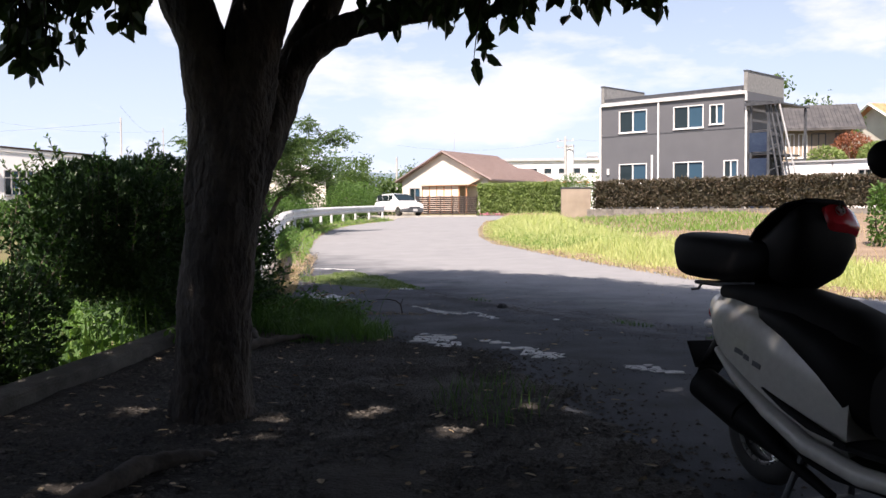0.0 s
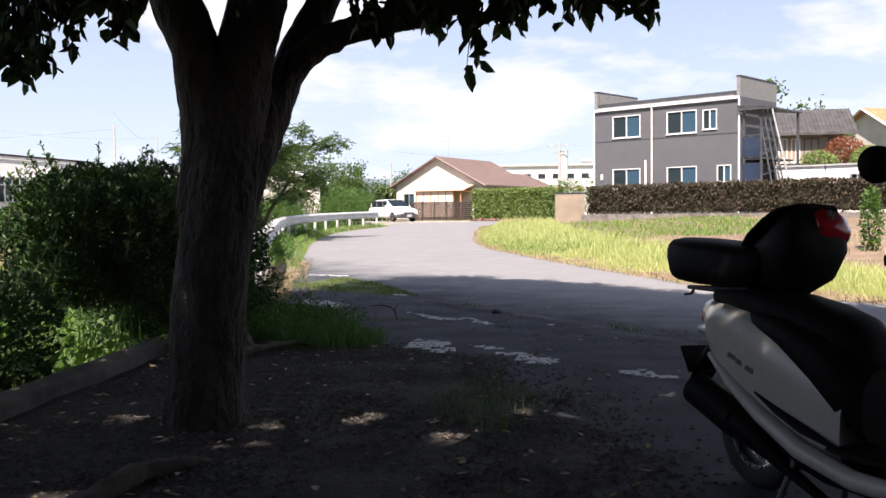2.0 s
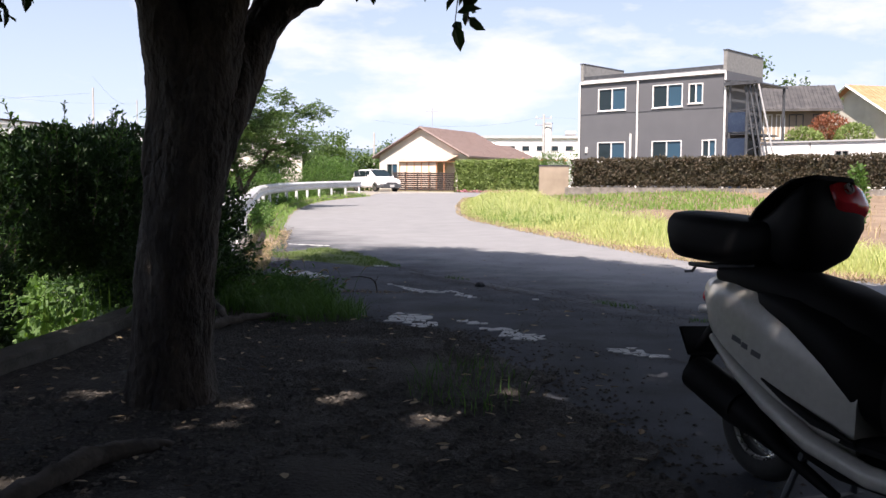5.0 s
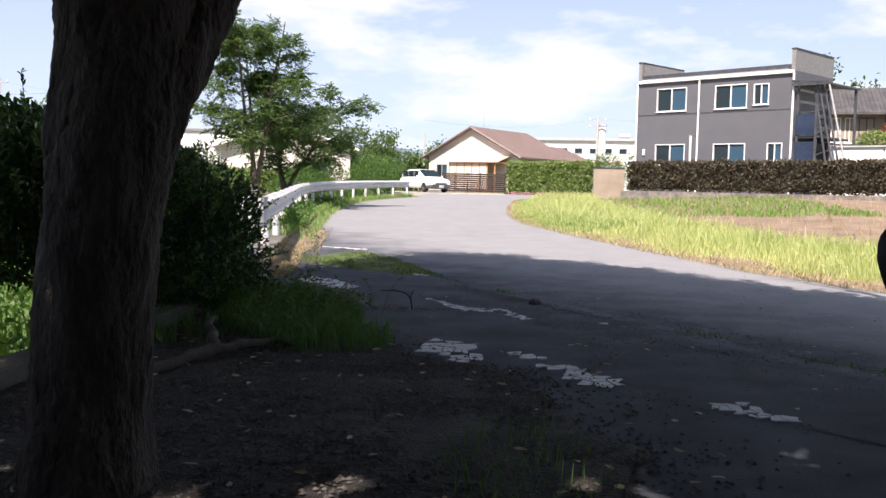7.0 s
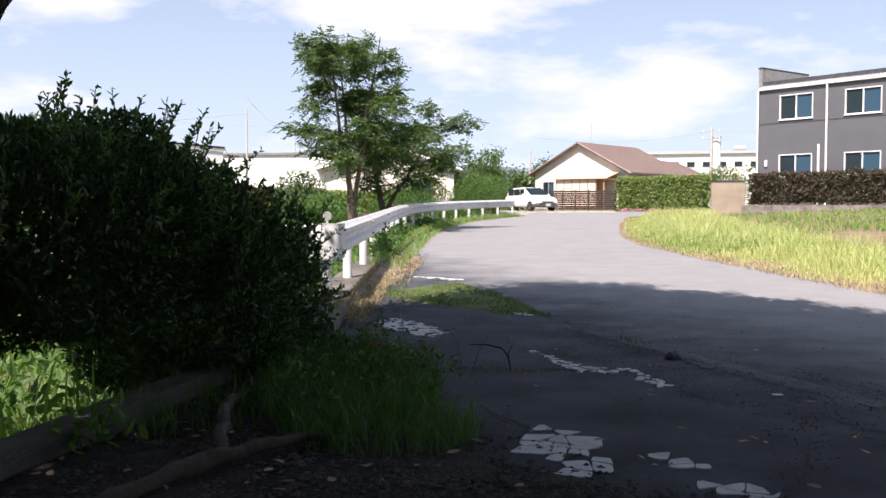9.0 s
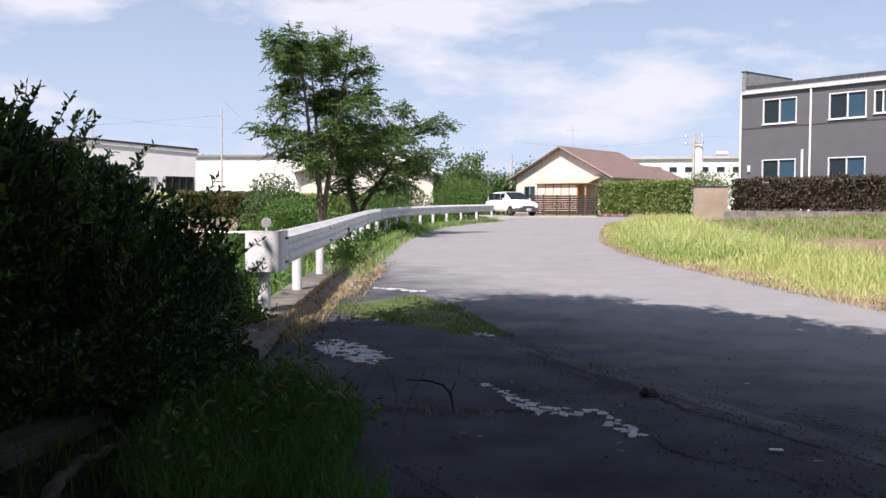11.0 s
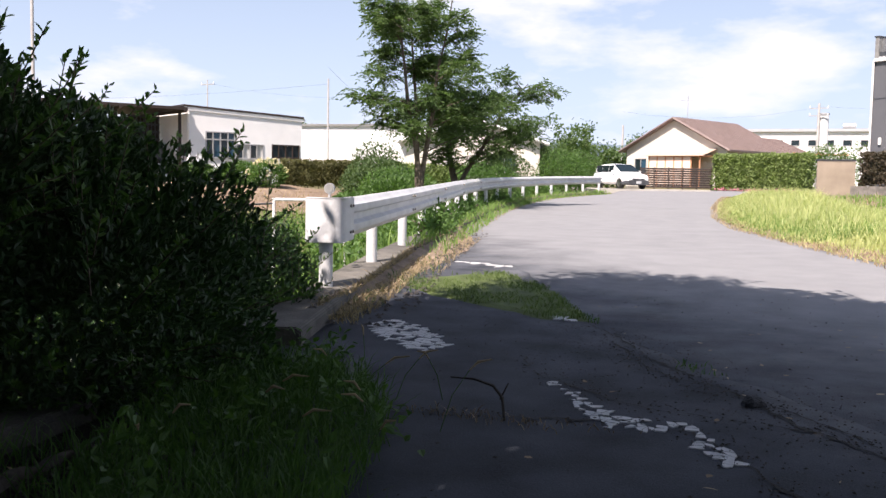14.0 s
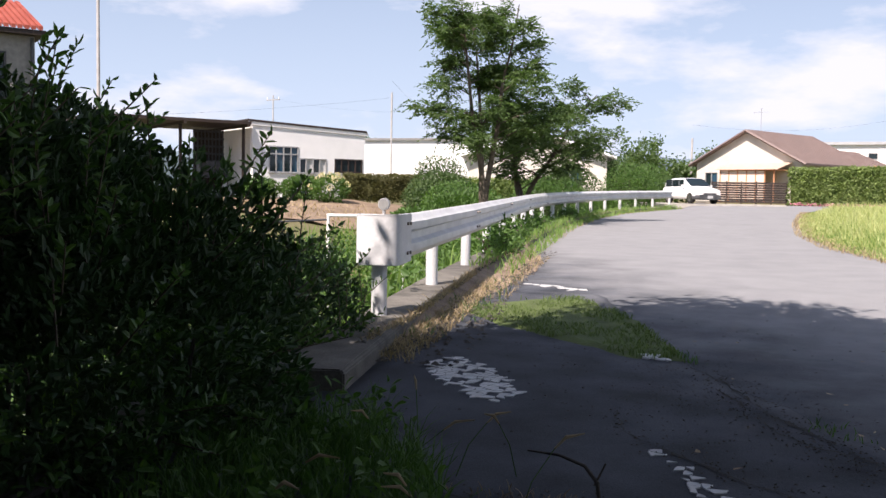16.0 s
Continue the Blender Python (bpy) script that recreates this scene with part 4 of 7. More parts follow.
body = part("rear_body", loft([(-0.3, 0, 0.665, 0.05, 0.03, 2.4), (-0.28, 0, 0.655, 0.085, 0.06, 2.4), (-0.2, 0, 0.61, 0.13, 0.115, 3.2), (-0.08, 0, 0.56, 0.163, 0.165, 4), (0.08, 0, 0.5, 0.187, 0.2, 4.5), (0.25, 0, 0.435, 0.197, 0.21, 4.5), (0.4, 0, 0.39, 0.185, 0.19, 4), (0.52, 0, 0.35, 0.16, 0.16, 3.4)], n=28), SCOOTER_WHITE, sc, smooth=True)
part("tail_light", loft([(-0.325, 0, 0.64, 0.04, 0.02, 2.4), (-0.3, 0, 0.635, 0.075, 0.035, 2.4), (-0.24, 0, 0.62, 0.09, 0.04, 2.4)]), RED_LENS, body, smooth=True)
for s in (-1, 1):
    part("turn_signal", loft([(-0.3, s * 0.085, 0.585, 0.01, 0.01, 2), (-0.28, s * 0.09, 0.588, 0.02, 0.018, 2), (-0.22, s * 0.09, 0.59, 0.016, 0.016, 2)], n=12), PALE_GREY, sc, smooth=True)
    # lower white moulding that sweeps from the tail down to the foot board
    part("side_moulding", tube([(-0.16, s * 0.135, 0.5), (0.0, s * 0.17, 0.42), (0.2, s * 0.195, 0.33), (0.4, s * 0.205, 0.25), (0.62, s * 0.2, 0.205), (0.85, s * 0.17, 0.2)], [0.014, 0.026, 0.032, 0.034, 0.034, 0.03], n=12), SCOOTER_WHITE, sc, smooth=True)
    part("side_insert", tube([(0.16, s * 0.194, 0.405), (0.28, s * 0.2, 0.36), (0.4, s * 0.198, 0.32), (0.54, s * 0.18, 0.28)], [0.004, 0.014, 0.018, 0.006], n=10), BLACK_PLASTIC, sc, smooth=True)
    for k, ln in enumerate((0.05, 0.035, 0.045)):
        bar = part("badge_bar", box((0, -0.002, -0.009), (ln, 0.002, 0.009)), STEEL_DARK, sc)
        bar.matrix_basis = pose(-0.01 + k * 0.055, s * (0.178 + 0.006 * k), 0.52 - k * 0.017, 0, 14, 0)
part("underbody", loft([(0.1, 0, 0.24, 0.1, 0.06, 3), (0.45, 0, 0.19, 0.17, 0.06, 3), (0.85, 0, 0.19, 0.17, 0.055, 3), (0.98, 0, 0.24, 0.15, 0.06, 3)]), BLACK_PLASTIC, sc, smooth=True)
part("foot_board", loft([(0.42, 0, 0.275, 0.16, 0.02, 4), (0.6, 0, 0.27, 0.18, 0.02, 4), (0.85, 0, 0.27, 0.17, 0.02, 4)]), BLACK_VINYL, sc, smooth=True)
part("leg_shield", loft([(0.84, 0, 0.28, 0.16, 0.05, 3), (0.9, 0, 0.42, 0.16, 0.12, 3), (0.95, 0, 0.54, 0.16, 0.16, 3), (1.03, 0, 0.58, 0.14, 0.16, 3), (1.08, 0, 0.56, 0.09, 0.12, 3)]), BLACK_VINYL, sc, smooth=True)
part("front_fender", loft([(1.02, 0, 0.36, 0.06, 0.05, 2.5), (1.15, 0, 0.44, 0.075, 0.04, 2.5), (1.32, 0, 0.4, 0.07, 0.04, 2.5), (1.4, 0, 0.32, 0.05, 0.03, 2.5)]), SCOOTER_WHITE, sc, smooth=True)
part("seat", loft([(-0.24, 0, 0.73, 0.06, 0.02, 2.5), (-0.18, 0, 0.73, 0.12, 0.04, 2.6), (0.0, 0, 0.72, 0.145, 0.06, 2.8), (0.12, 0, 0.7, 0.15, 0.07, 2.8), (0.3, 0, 0.66, 0.15, 0.085, 2.8), (0.44, 0, 0.62, 0.13, 0.09, 2.6), (0.52, 0, 0.58, 0.09, 0.07, 2.4), (0.55, 0, 0.55, 0.04, 0.03, 2.4)], n=28), BLACK_VINYL, sc, smooth=True)
part("seat_bucket", loft([(0.3, 0, 0.5, 0.15, 0.12, 3), (0.46, 0, 0.46, 0.14, 0.14, 3), (0.54, 0, 0.42, 0.11, 0.12, 3)]), BLACK_PLASTIC, sc, smooth=True)
bm = tube([(-0.36, 0.09, 0.752), (-0.2, 0.1, 0.752), (0.0, 0.1, 0.77)], [0.009] * 3, n=8)
tube([(-0.36, -0.09, 0.752), (-0.2, -0.1, 0.752), (0.0, -0.1, 0.77)], [0.009] * 3, bm, n=8)
for x in (-0.36, -0.26, -0.16):
    tube([(x, -0.1, 0.752), (x, 0.1, 0.752)], [0.008] * 2, bm, n=8)
tube([(-0.34, -0.08, 0.755), (-0.34, -0.1, 0.725), (-0.38, -0.1, 0.72)], [0.006] * 3, bm, n=6)
part("rack", bm, STEEL_DARK, sc, smooth=True)
stem = part("steering_stem", tube([(1.2, 0, 0.3), (1.06, 0, 0.75), (1.02, 0, 0.9)], [0.03, 0.03, 0.03]), STEEL_DARK, sc, smooth=True)
STEER = pose(1.0, 0.045, 0.02, 0, 0, -25)
part("seat_skirt", loft([(0.02, 0, 0.68, 0.13, 0.03, 2.6), (0.1, 0, 0.655, 0.17, 0.06, 2.6), (0.25, 0, 0.62, 0.19, 0.08, 2.8), (0.4, 0, 0.545, 0.19, 0.115, 2.8), (0.5, 0, 0.47, 0.178, 0.14, 2.6), (0.57, 0, 0.42, 0.12, 0.13, 2.6)], n=28), BLACK_PLASTIC, sc, smooth=True)
bars = part("handlebar", tube([(-0.14, -0.33, 0.885), (-0.04, -0.16, 0.9), (0.0, 0, 0.905), (-0.04, 0.16, 0.9), (-0.14, 0.33, 0.885)], [0.011] * 5), STEEL_DARK, sc, smooth=True)
bars.matrix_basis = STEER
part("handlebar_cover", loft([(-0.07, 0, 0.89, 0.08, 0.05, 2.5), (0.0, 0, 0.91, 0.16, 0.07, 2.5), (0.08, 0, 0.9, 0.12, 0.06, 2.5)]), BLACK_PLASTIC, bars, smooth=True)
for s in (-1, 1):
    part("grip", tube([(-0.155, s * 0.355, 0.885), (-0.09, s * 0.245, 0.892)], [0.017, 0.017], n=12), RUBBER, bars, smooth=True)
    mir = part("mirror", tube([(-0.05, s * 0.19, 0.9), (-0.06, s * 0.26, 1.03), (-0.11, s * 0.37, 1.14)], [0.006] * 3, n=8), STEEL_DARK, sc, smooth=True)
    mir.matrix_basis = STEER
    head = part("mirror_head", loft([(-0.022, 0, 0, 0.05, 0.05, 2), (-0.016, 0, 0, 0.058, 0.058, 2), (0.0, 0, 0, 0.056, 0.056, 2), (0.018, 0, 0, 0.04, 0.04, 2), (0.026, 0, 0, 0.015, 0.015, 2)], n=28), BLACK_PLASTIC, mir, smooth=True)
    head.matrix_basis = pose(-0.12, s * 0.4, 1.175, 0, 0, 0)
    part("glass", loft([(-0.0245, 0, 0, 0.05, 0.05, 2), (-0.0225, 0, 0, 0.05, 0.05, 2)], n=28), MIRROR, head)
bm = tube([(0.3, -0.12, 0.2), (0.26, -0.16, 0.02)], [0.012, 0.012], n=8)
tube([(0.3, 0.12, 0.2), (0.26, 0.16, 0.02)], [0.012, 0.012], bm, n=8)
tube([(0.26, -0.2, 0.012), (0.26, 0.2, 0.012)], [0.012, 0.012], bm, n=8)
part("stand", bm, STEEL_DARK, sc, smooth=True)

case = thing("top_case", SCOOTER @ pose(-0.22, 0, 0.766), "black round-cornered top case standing open on the scooter rack", "top case")
part("case_base", loft([(-0.2, 0, 0.17, 0.15, 0.02, 3), (-0.195, 0, 0.125, 0.175, 0.07, 3), (-0.16, 0, 0.1, 0.19, 0.095, 3.4), (-0.06, 0, 0.095, 0.2, 0.095, 3.6), (0.1, 0, 0.09, 0.195, 0.09, 3.6), (0.2, 0, 0.088, 0.185, 0.086, 3.4), (0.29, 0, 0.1, 0.17, 0.075, 3), (0.32, 0, 0.11, 0.14, 0.055, 3)], n=28), BLACK_PLASTIC, case, smooth=True)
lid = part("case_lid", loft([(-0.06, 0, -0.03, 0.1, 0.03, 3), (0.0, 0, -0.085, 0.125, 0.085, 3), (0.09, 0, -0.13, 0.155, 0.13, 2.8), (0.2, 0, -0.13, 0.175, 0.13, 2.8), (0.29, 0, -0.1, 0.178, 0.1, 3), (0.345, 0, -0.065, 0.15, 0.06, 3), (0.36, 0, -0.055, 0.1, 0.04, 3)], n=28), BLACK_PLASTIC, case, smooth=True)
lid.matrix_basis = pose(0.17, 0, 0.165, 0, -31, 0) @ Matrix.Diagonal((0.84, 0.86, 0.95, 1))
part("lid_rim", loft([(0.0, 0, 0.0, 0.125, 0.011, 4), (0.1, 0, 0.002, 0.162, 0.011, 4), (0.24, 0, 0.002, 0.184, 0.011, 4), (0.32, 0, 0.0, 0.176, 0.011, 4), (0.37, 0, -0.006, 0.11, 0.011, 4)], n=20), BLACK_VINYL, lid, smooth=True)
lens = part("reflector", loft([(0.255, 0.095, -0.078, 0.08, 0.045, 4), (0.265, 0.09, -0.078, 0.1, 0.056, 4), (0.31, 0.08, -0.075, 0.108, 0.06, 4), (0.35, 0.065, -0.07, 0.1, 0.055, 4), (0.374, 0.045, -0.064, 0.07, 0.042, 3)], n=28), RED_LENS, lid, "glossy red wrap-round reflector", smooth=True)
part("lock", rod((0.355, 0.05, -0.05), (0.39, 0.05, -0.05), 0.02, n=20), CHROME, lens, "chrome key lock", smooth=True)


# ---- buildings ----
def panel_wall(w, h, t, holes, bm=None):
    """A wall in the plane y = 0 .. t with openings (x0, z0, x1, z1) cut through it."""
    bm = bm or bmesh.new()
    xs = sorted({0.0, w, *[v for o in holes for v in (o[0], o[2])]})
    zs = sorted({0.0, h, *[v for o in holes for v in (o[1], o[3])]})
    near = {(i, j): bm.verts.new((x, 0, z)) for i, x in enumerate(xs) for j, z in enumerate(zs)}
    far = {(i, j): bm.verts.new((x, t, z)) for i, x in enumerate(xs) for j, z in enumerate(zs)}

    def full(i, j):
        return 0 <= i < len(xs) - 1 and 0 <= j < len(zs) - 1 and not any(o[0] <= xs[i] and xs[i + 1] <= o[2] and o[1] <= zs[j] and zs[j + 1] <= o[3] for o in holes)

    for i in range(len(xs) - 1):
        for j in range(len(zs) - 1):
            if not full(i, j):
                continue
            q = [(i, j), (i + 1, j), (i + 1, j + 1), (i, j + 1)]
            bm.faces.new([near[k] for k in q])
            bm.faces.new([far[k] for k in q[::-1]])
            for (a, b), (di, dj) in zip(zip(q, q[1:] + q[:1]), ((0, -1), (1, 0), (0, 1), (-1, 0))):
                if not full(i + di, j + dj):
                    bm.faces.new((near[a], far[a], far[b], near[b]))
    bmesh.ops.delete(bm, geom=[v for v in bm.verts if not v.link_faces], context="VERTS")
    bmesh.ops.recalc_face_normals(bm, faces=bm.faces)
    return bm


def window(parent, x0, z0, x1, z1, y=0.0, panes=2, frame_mat=WHITE_TRIM, glasses=(DARK_GLASS, BLUE_GLASS), f=0.055, m=None, deep=0.1):
    """A sash window in its opening: frame, panes, sill."""
    m = m or Matrix()
    step = (x1 - x0) / panes
    gaps = [(f if k == 0 else k * step + f * 0.45, f, (x1 - x0 - f) if k == panes - 1 else (k + 1) * step - f * 0.45, z1 - z0 - f) for k in range(panes)]
    bm = panel_wall(x1 - x0, z1 - z0, deep + 0.03, gaps)
    bm.transform(m @ Matrix.Translation((x0, y - 0.03, z0)))
    w = part("window", bm, frame_mat, parent)
    for k in range(panes):
        a, b = x0 + (x1 - x0) * k / panes, x0 + (x1 - x0) * (k + 1) / panes
        part("pane", box((a + f * 0.5, y + 0.045, z0 + f), (b - f * 0.5, y + 0.055, z1 - f), None, m), glasses[k % len(glasses)], w)
    part("sill", box((x0 - 0.03, y - 0.07, z0 - 0.035), (x1 + 0.03, y + 0.02, z0 - 0.002), None, m), frame_mat, w)
    return w


# grey two-storey block behind the field
blk = thing("apartment_block", pose(4.15, 50.6, 0.8, 0, 0, -39.2), "dark grey two-storey block with white-framed windows and parapets", "building")
W, H, D = 8.23, 5.72, 3.9
ups = [(1.12, 4.17, 2.8, 5.31), (4.32, 4.17, 5.97, 5.29), (6.29, 4.28, 7.04, 5.24)]
downs = [(1.12, 1.52, 2.8, 2.56), (4.33, 1.53, 5.98, 2.54), (7.05, 1.7, 7.78, 2.53)]
part("front_wall", panel_wall(W, H, 0.18, ups + downs), GREY_SIDING, blk)
part("side_wall", box((0, 0.18, 0), (0.18, D, H + 0.95)), GREY_SIDING, blk)
part("side_wall", box((W - 0.18, 0.18, 0), (W, D, H)), GREY_SIDING, blk)
part("side_parapet", box((W - 0.18, 0.18, H), (W, D, H + 0.95)), DULL_GREY, blk)
part("back_wall", box((0.18, D - 0.18, 0), (W - 0.18, D, H + 0.3)), GREY_SIDING, blk)
for a in (0.0, W - 0.18):
    wing = part("parapet", box((a, -0.02, H), (a + 0.18, 0.18, H + 0.95)), DULL_GREY, blk)
    part("coping", box((a - 0.03, -0.05, H + 0.95), (a + 0.21, D, H + 1.0)), STEEL_DARK, wing)
part("parapet_face", box((0.184, 0.2, H + 0.02), (0.196, D, H + 0.93)), DULL_GREY, blk, "grey inner face of the parapet")
part("belt_line", box((0.0, -0.012, 4.0), (W, 0.0, 4.05)), STEEL_DARK, blk)
part("gutter", box((0.05, -0.14, H - 0.12), (W - 0.02, -0.003, H + 0.02)), WHITE_TRIM, blk, bevel=0.02)
roof = bmesh.new()
for k in range(44):
    a = 0.25 + k * (W - 0.5) / 44
    box((a, -0.08, H + 0.02), (a + 0.09, D - 0.2, H + 0.1), roof)
box((0.2, -0.06, H + 0.02), (W - 0.2, D - 0.2, H + 0.05), roof)
part("roof_edge", box((0.2, 0.02, H + 0.1), (W - 0.2, 0.16, H + 0.3)), STEEL_DARK, blk)
part("roof", roof, PALE_GREY, blk, "ribbed pale grey roof sheet")
for o in ups + downs:
    window(blk, *o, f=0.042)
    part("room_shade", box((o[0] + 0.02, 0.19, o[1] + 0.02), (o[2] - 0.02, 0.2, o[3] - 0.02)), CURTAIN, blk)
for x, z0, z1, r in ((0.0, 0.0, H - 0.1, 0.045), (3.5, 0.0, H - 0.1, 0.045), (8.2, 0.0, H - 0.1, 0.05), (3.14, 0.0, 2.95, 0.055)):
    part("downpipe", rod((x, -0.07, z0), (x, -0.07, z1), r), WHITE_TRIM, blk, smooth=True)
part("meter_box", box((0.4, -0.08, 2.02), (0.52, -0.002, 2.33)), WHITE_TRIM, blk, bevel=0.01)
# outside stair under a ribbed canopy
stair = thing("outside_stair", pose(4.15, 50.6, 0.8, 0, 0, -39.2) @ pose(-0.1, -0.25, 0), "dark steel outside stair with a canopy and blue screens", "stair")
for x, y in ((8.5, 0.3), (9.35, 0.3), (8.5, 3.4), (9.75, 3.4)):
    part("post", box((x - 0.05, y - 0.05, -0.3), (x + 0.05, y + 0.05, 5.1 if x < 10 else 4.9)), STEEL_DARK, stair)
for k in range(13):
    part("step", box((8.75 + k * 0.17, 1.4, 0.25 + (12 - k) * 0.21), (9.03 + k * 0.17, 2.5, 0.29 + (12 - k) * 0.21)), STEEL_DARK, stair)
part("landing", box((8.35, 0.3, 2.72), (9.5, 3.4, 2.8)), STEEL_DARK, stair)
for y in (0.35, 1.35):
    for z in (3.0, 3.3, 3.6, 3.85):
        part("rail", rod((8.4, y, z), (9.5, y, z), 0.025), STEEL_DARK, stair)
for k in range(4):
    part("brace", rod((9.2 + k * 0.22, 0.3, 5.0), (10.1 + k * 0.3, 0.3, 0.3), 0.045), STEEL_DARK if k < 3 else STEEL_GREY, stair)
    part("stay", rod((9.35, 0.32, 1.0 + k * 0.95), (9.9, 0.32, 1.2 + k * 0.95), 0.03), STEEL_DARK, stair)
part("screen", box((8.45, 0.22, 0.2), (9.3, 0.25, 2.55)), BLUE_SHEET, stair, "dark blue plastic screen")
part("screen", box((8.45, 0.22, 2.85), (9.3, 0.25, 3.75)), BLUE_SHEET, stair, "dark blue plastic screen")
canopy = bmesh.new()
for k in range(9):
    a = 8.3 + k * 0.18
    box((a, 0.0, 5.2 - k * 0.02), (a + 0.12, 3.6, 5.27 - k * 0.02), canopy)
box((8.3, 0.0, 5.0), (9.9, 0.08, 5.16), canopy)
part("canopy", canopy, STEEL_DARK, stair)

# low white sheds behind the hedge
for (x0, y0), (x1, y1), top in (((12.2, 45.4), (14.02, 44.15), 3.2), ((14.05, 44.1), (17.4, 41.2), 3.2)):
    ln = math.hypot(x1 - x0, y1 - y0)
    ob = thing("storage_shed", pose(x0, y0, 0.9, 0, 0, math.degrees(math.atan2(y1 - y0, x1 - x0))), "low white-walled storage shed with a flat grey lid roof", "shed", "sheds behind the hedge")
    part("wall", box((0, 0, -0.3), (ln, 2.0, top - 0.98)), WHITE_WALL, ob)
    part("roof", box((-0.06, -0.1, top - 0.98), (ln + 0.02, 2.1, top - 0.9)), PALE_GREY, ob, bevel=0.01)
    if ln > 3:
        window(ob, 1.1, 1.5, 1.75, 1.85, y=-0.05, frame_mat=STEEL_GREY, glasses=(DARK_GLASS,))


def gable_house(name, m, w, d, eave, ridge, wall_mat, roof_mat, label, windows=(), over=0.5, base=-0.4, seams=0, trim=WHITE_TRIM, category="house"):
    """Gable to the front; ridge along local y."""
    ob = thing(name, m, label, category)
    front = bmesh.new()
    cut = [(a, b, c, e) for a, b, c, e in windows if e <= eave]
    panel_wall(w, eave, 0.2, cut, front)
    part("front_wall", front, wall_mat, ob)
    for y in (0.0, d - 0.2):
        part("gable", slab([(0, eave), (w, eave), (w / 2, ridge)], -y - 0.2, -y, None, Matrix(((1, 0, 0, 0), (0, 0, -1, 0), (0, 1, 0, 0), (0, 0, 0, 1)))), wall_mat, ob)
    part("side_wall", box((0, 0.2, base), (0.2, d, eave)), wall_mat, ob)
    part("side_wall", box((w - 0.2, 0.2, base), (w, d, eave)), wall_mat, ob)
    part("plinth", box((-0.02, -0.02, base), (w + 0.02, 0.2, 0.0)), CONCRETE, ob)
    sl = (ridge - eave) / (w / 2)
    for s in (-1, 1):
        bm = bmesh.new()
        a = (w / 2, ridge + 0.1)
        e = (w / 2 + s * (w / 2 + over), eave + 0.1 - sl * over)
        q = [a, e, (e[0], e[1] - 0.13), (a[0], a[1] - 0.13)]
        slab(q, over, -d - over, bm, Matrix(((1, 0, 0, 0), (0, 0, -1, 0), (0, 1, 0, 0), (0, 0, 0, 1))))
        r = part("roof_slope", bm, roof_mat, ob)
        if seams:
            for k in range(seams + 1):
                y = -over + (d + 2 * over) * k / seams
                p, q2 = Vector((a[0], y, a[1] + 0.01)), Vector((e[0], y, e[1] + 0.01))
                part("seam", rod(p, q2, 0.022, n=5), roof_mat, r)
        part("barge_board", rod((a[0], -over - 0.02, a[1] - 0.09), (e[0], -over - 0.02, e[1] - 0.09), 0.09, n=4), trim, ob)
    for o in windows:
        window(ob, *o, frame_mat=STEEL_GREY)
    return ob


house = gable_house("bungalow", pose(-9.8, 74.2, 0.75, 0, 0, -25.6), 7.9, 8.3, 2.66, 4.75, CREAM_WALL, BROWN_ROOF, "cream-walled bungalow with a brown metal gable roof", windows=[(0.7, 0.9, 1.7, 2.0)], over=0.4, seams=22, trim=BROWN_ROOF)
porch = part("sun_porch", box((2.9, -1.7, 2.05), (6.9, -0.02, 2.16)), ORANGE_WOOD, house, "orange timber sun porch")
for k in range(7):
    x = 2.9 + k * 0.65
    part("mullion", box((x, -1.68, 0.0), (x + 0.08, -1.58, 2.05)), ORANGE_WOOD, porch)
    if k < 5:
        part("glazing", box((x + 0.08, -1.65, 0.1), (x + 0.65, -1.63, 2.03)), PORCH_GLASS, porch)
part("lean_to_roof", slab([(-1.9, 2.1), (-0.05, 2.55), (-0.05, 2.62), (-1.9, 2.14)], 2.7, 7.2, None, Matrix(((0, 0, 1, 0), (1, 0, 0, 0), (0, 1, 0, 0), (0, 0, 0, 1)))), PORCH_ROOF, porch)
gable_house("bungalow_annex", pose(-9.8, 74.2, 0.75, 0, 0, -25.6) @ pose(1.9, 8.32, 0), 6.4, 4.5, 2.4, 3.75, CREAM_WALL, BROWN_ROOF, "lower brown-roofed rear wing of the bungalow", over=0.45, seams=12, trim=BROWN_ROOF)
perg = thing("pergola", pose(1.6, 74.6, 0.75), "orange timber pergola behind the hedge", "pergola")
for x in (0, 1.6, 3.2):
    part("post", box((x, 0, -0.2), (x + 0.1, 0.1, 2.3)), ORANGE_WOOD, perg)
    part("rafter", box((x - 0.05, -0.3, 2.42), (x + 0.1, 2.0, 2.52)), ORANGE_WOOD, perg)
part("beam", box((-0.2, -0.02, 2.3), (3.5, 0.12, 2.42)), ORANGE_WOOD, perg)
rod_a = thing("roof_aerial", pose(-5.6, 74.2, 5.2), "thin grey roof aerial above the bungalow", "aerial")
part("mast", rod((0, 0, 0), (0, 0, 2.0), 0.02, n=6), STEEL_GREY, rod_a)
part("boom", rod((-0.5, 0, 1.7), (0.5, 0, 1.7), 0.012, n=5), STEEL_GREY, rod_a)

# dark slatted fence
fa, fb = Vector((-7.5, 64.3)), Vector((-3.3, 65.0))
flen = (fb - fa).length
fence = thing("slat_fence", pose(fa.x, fa.y, 0.6, 0, 0, math.degrees(math.atan2(fb.y - fa.y, fb.x - fa.x))), "dark brown stained horizontal slat fence", "fence")
for k in range(9):
    part("slat", box((0, -0.02, 0.1 + k * 0.14), (flen, 0.005, 0.215 + k * 0.14)), DARK_WOOD, fence)
for k in range(6):
    x = k * flen / 5
    part("post", box((x - 0.04, 0.005, -0.2), (x + 0.04, 0.085, 1.4)), DARK_WOOD, fence)

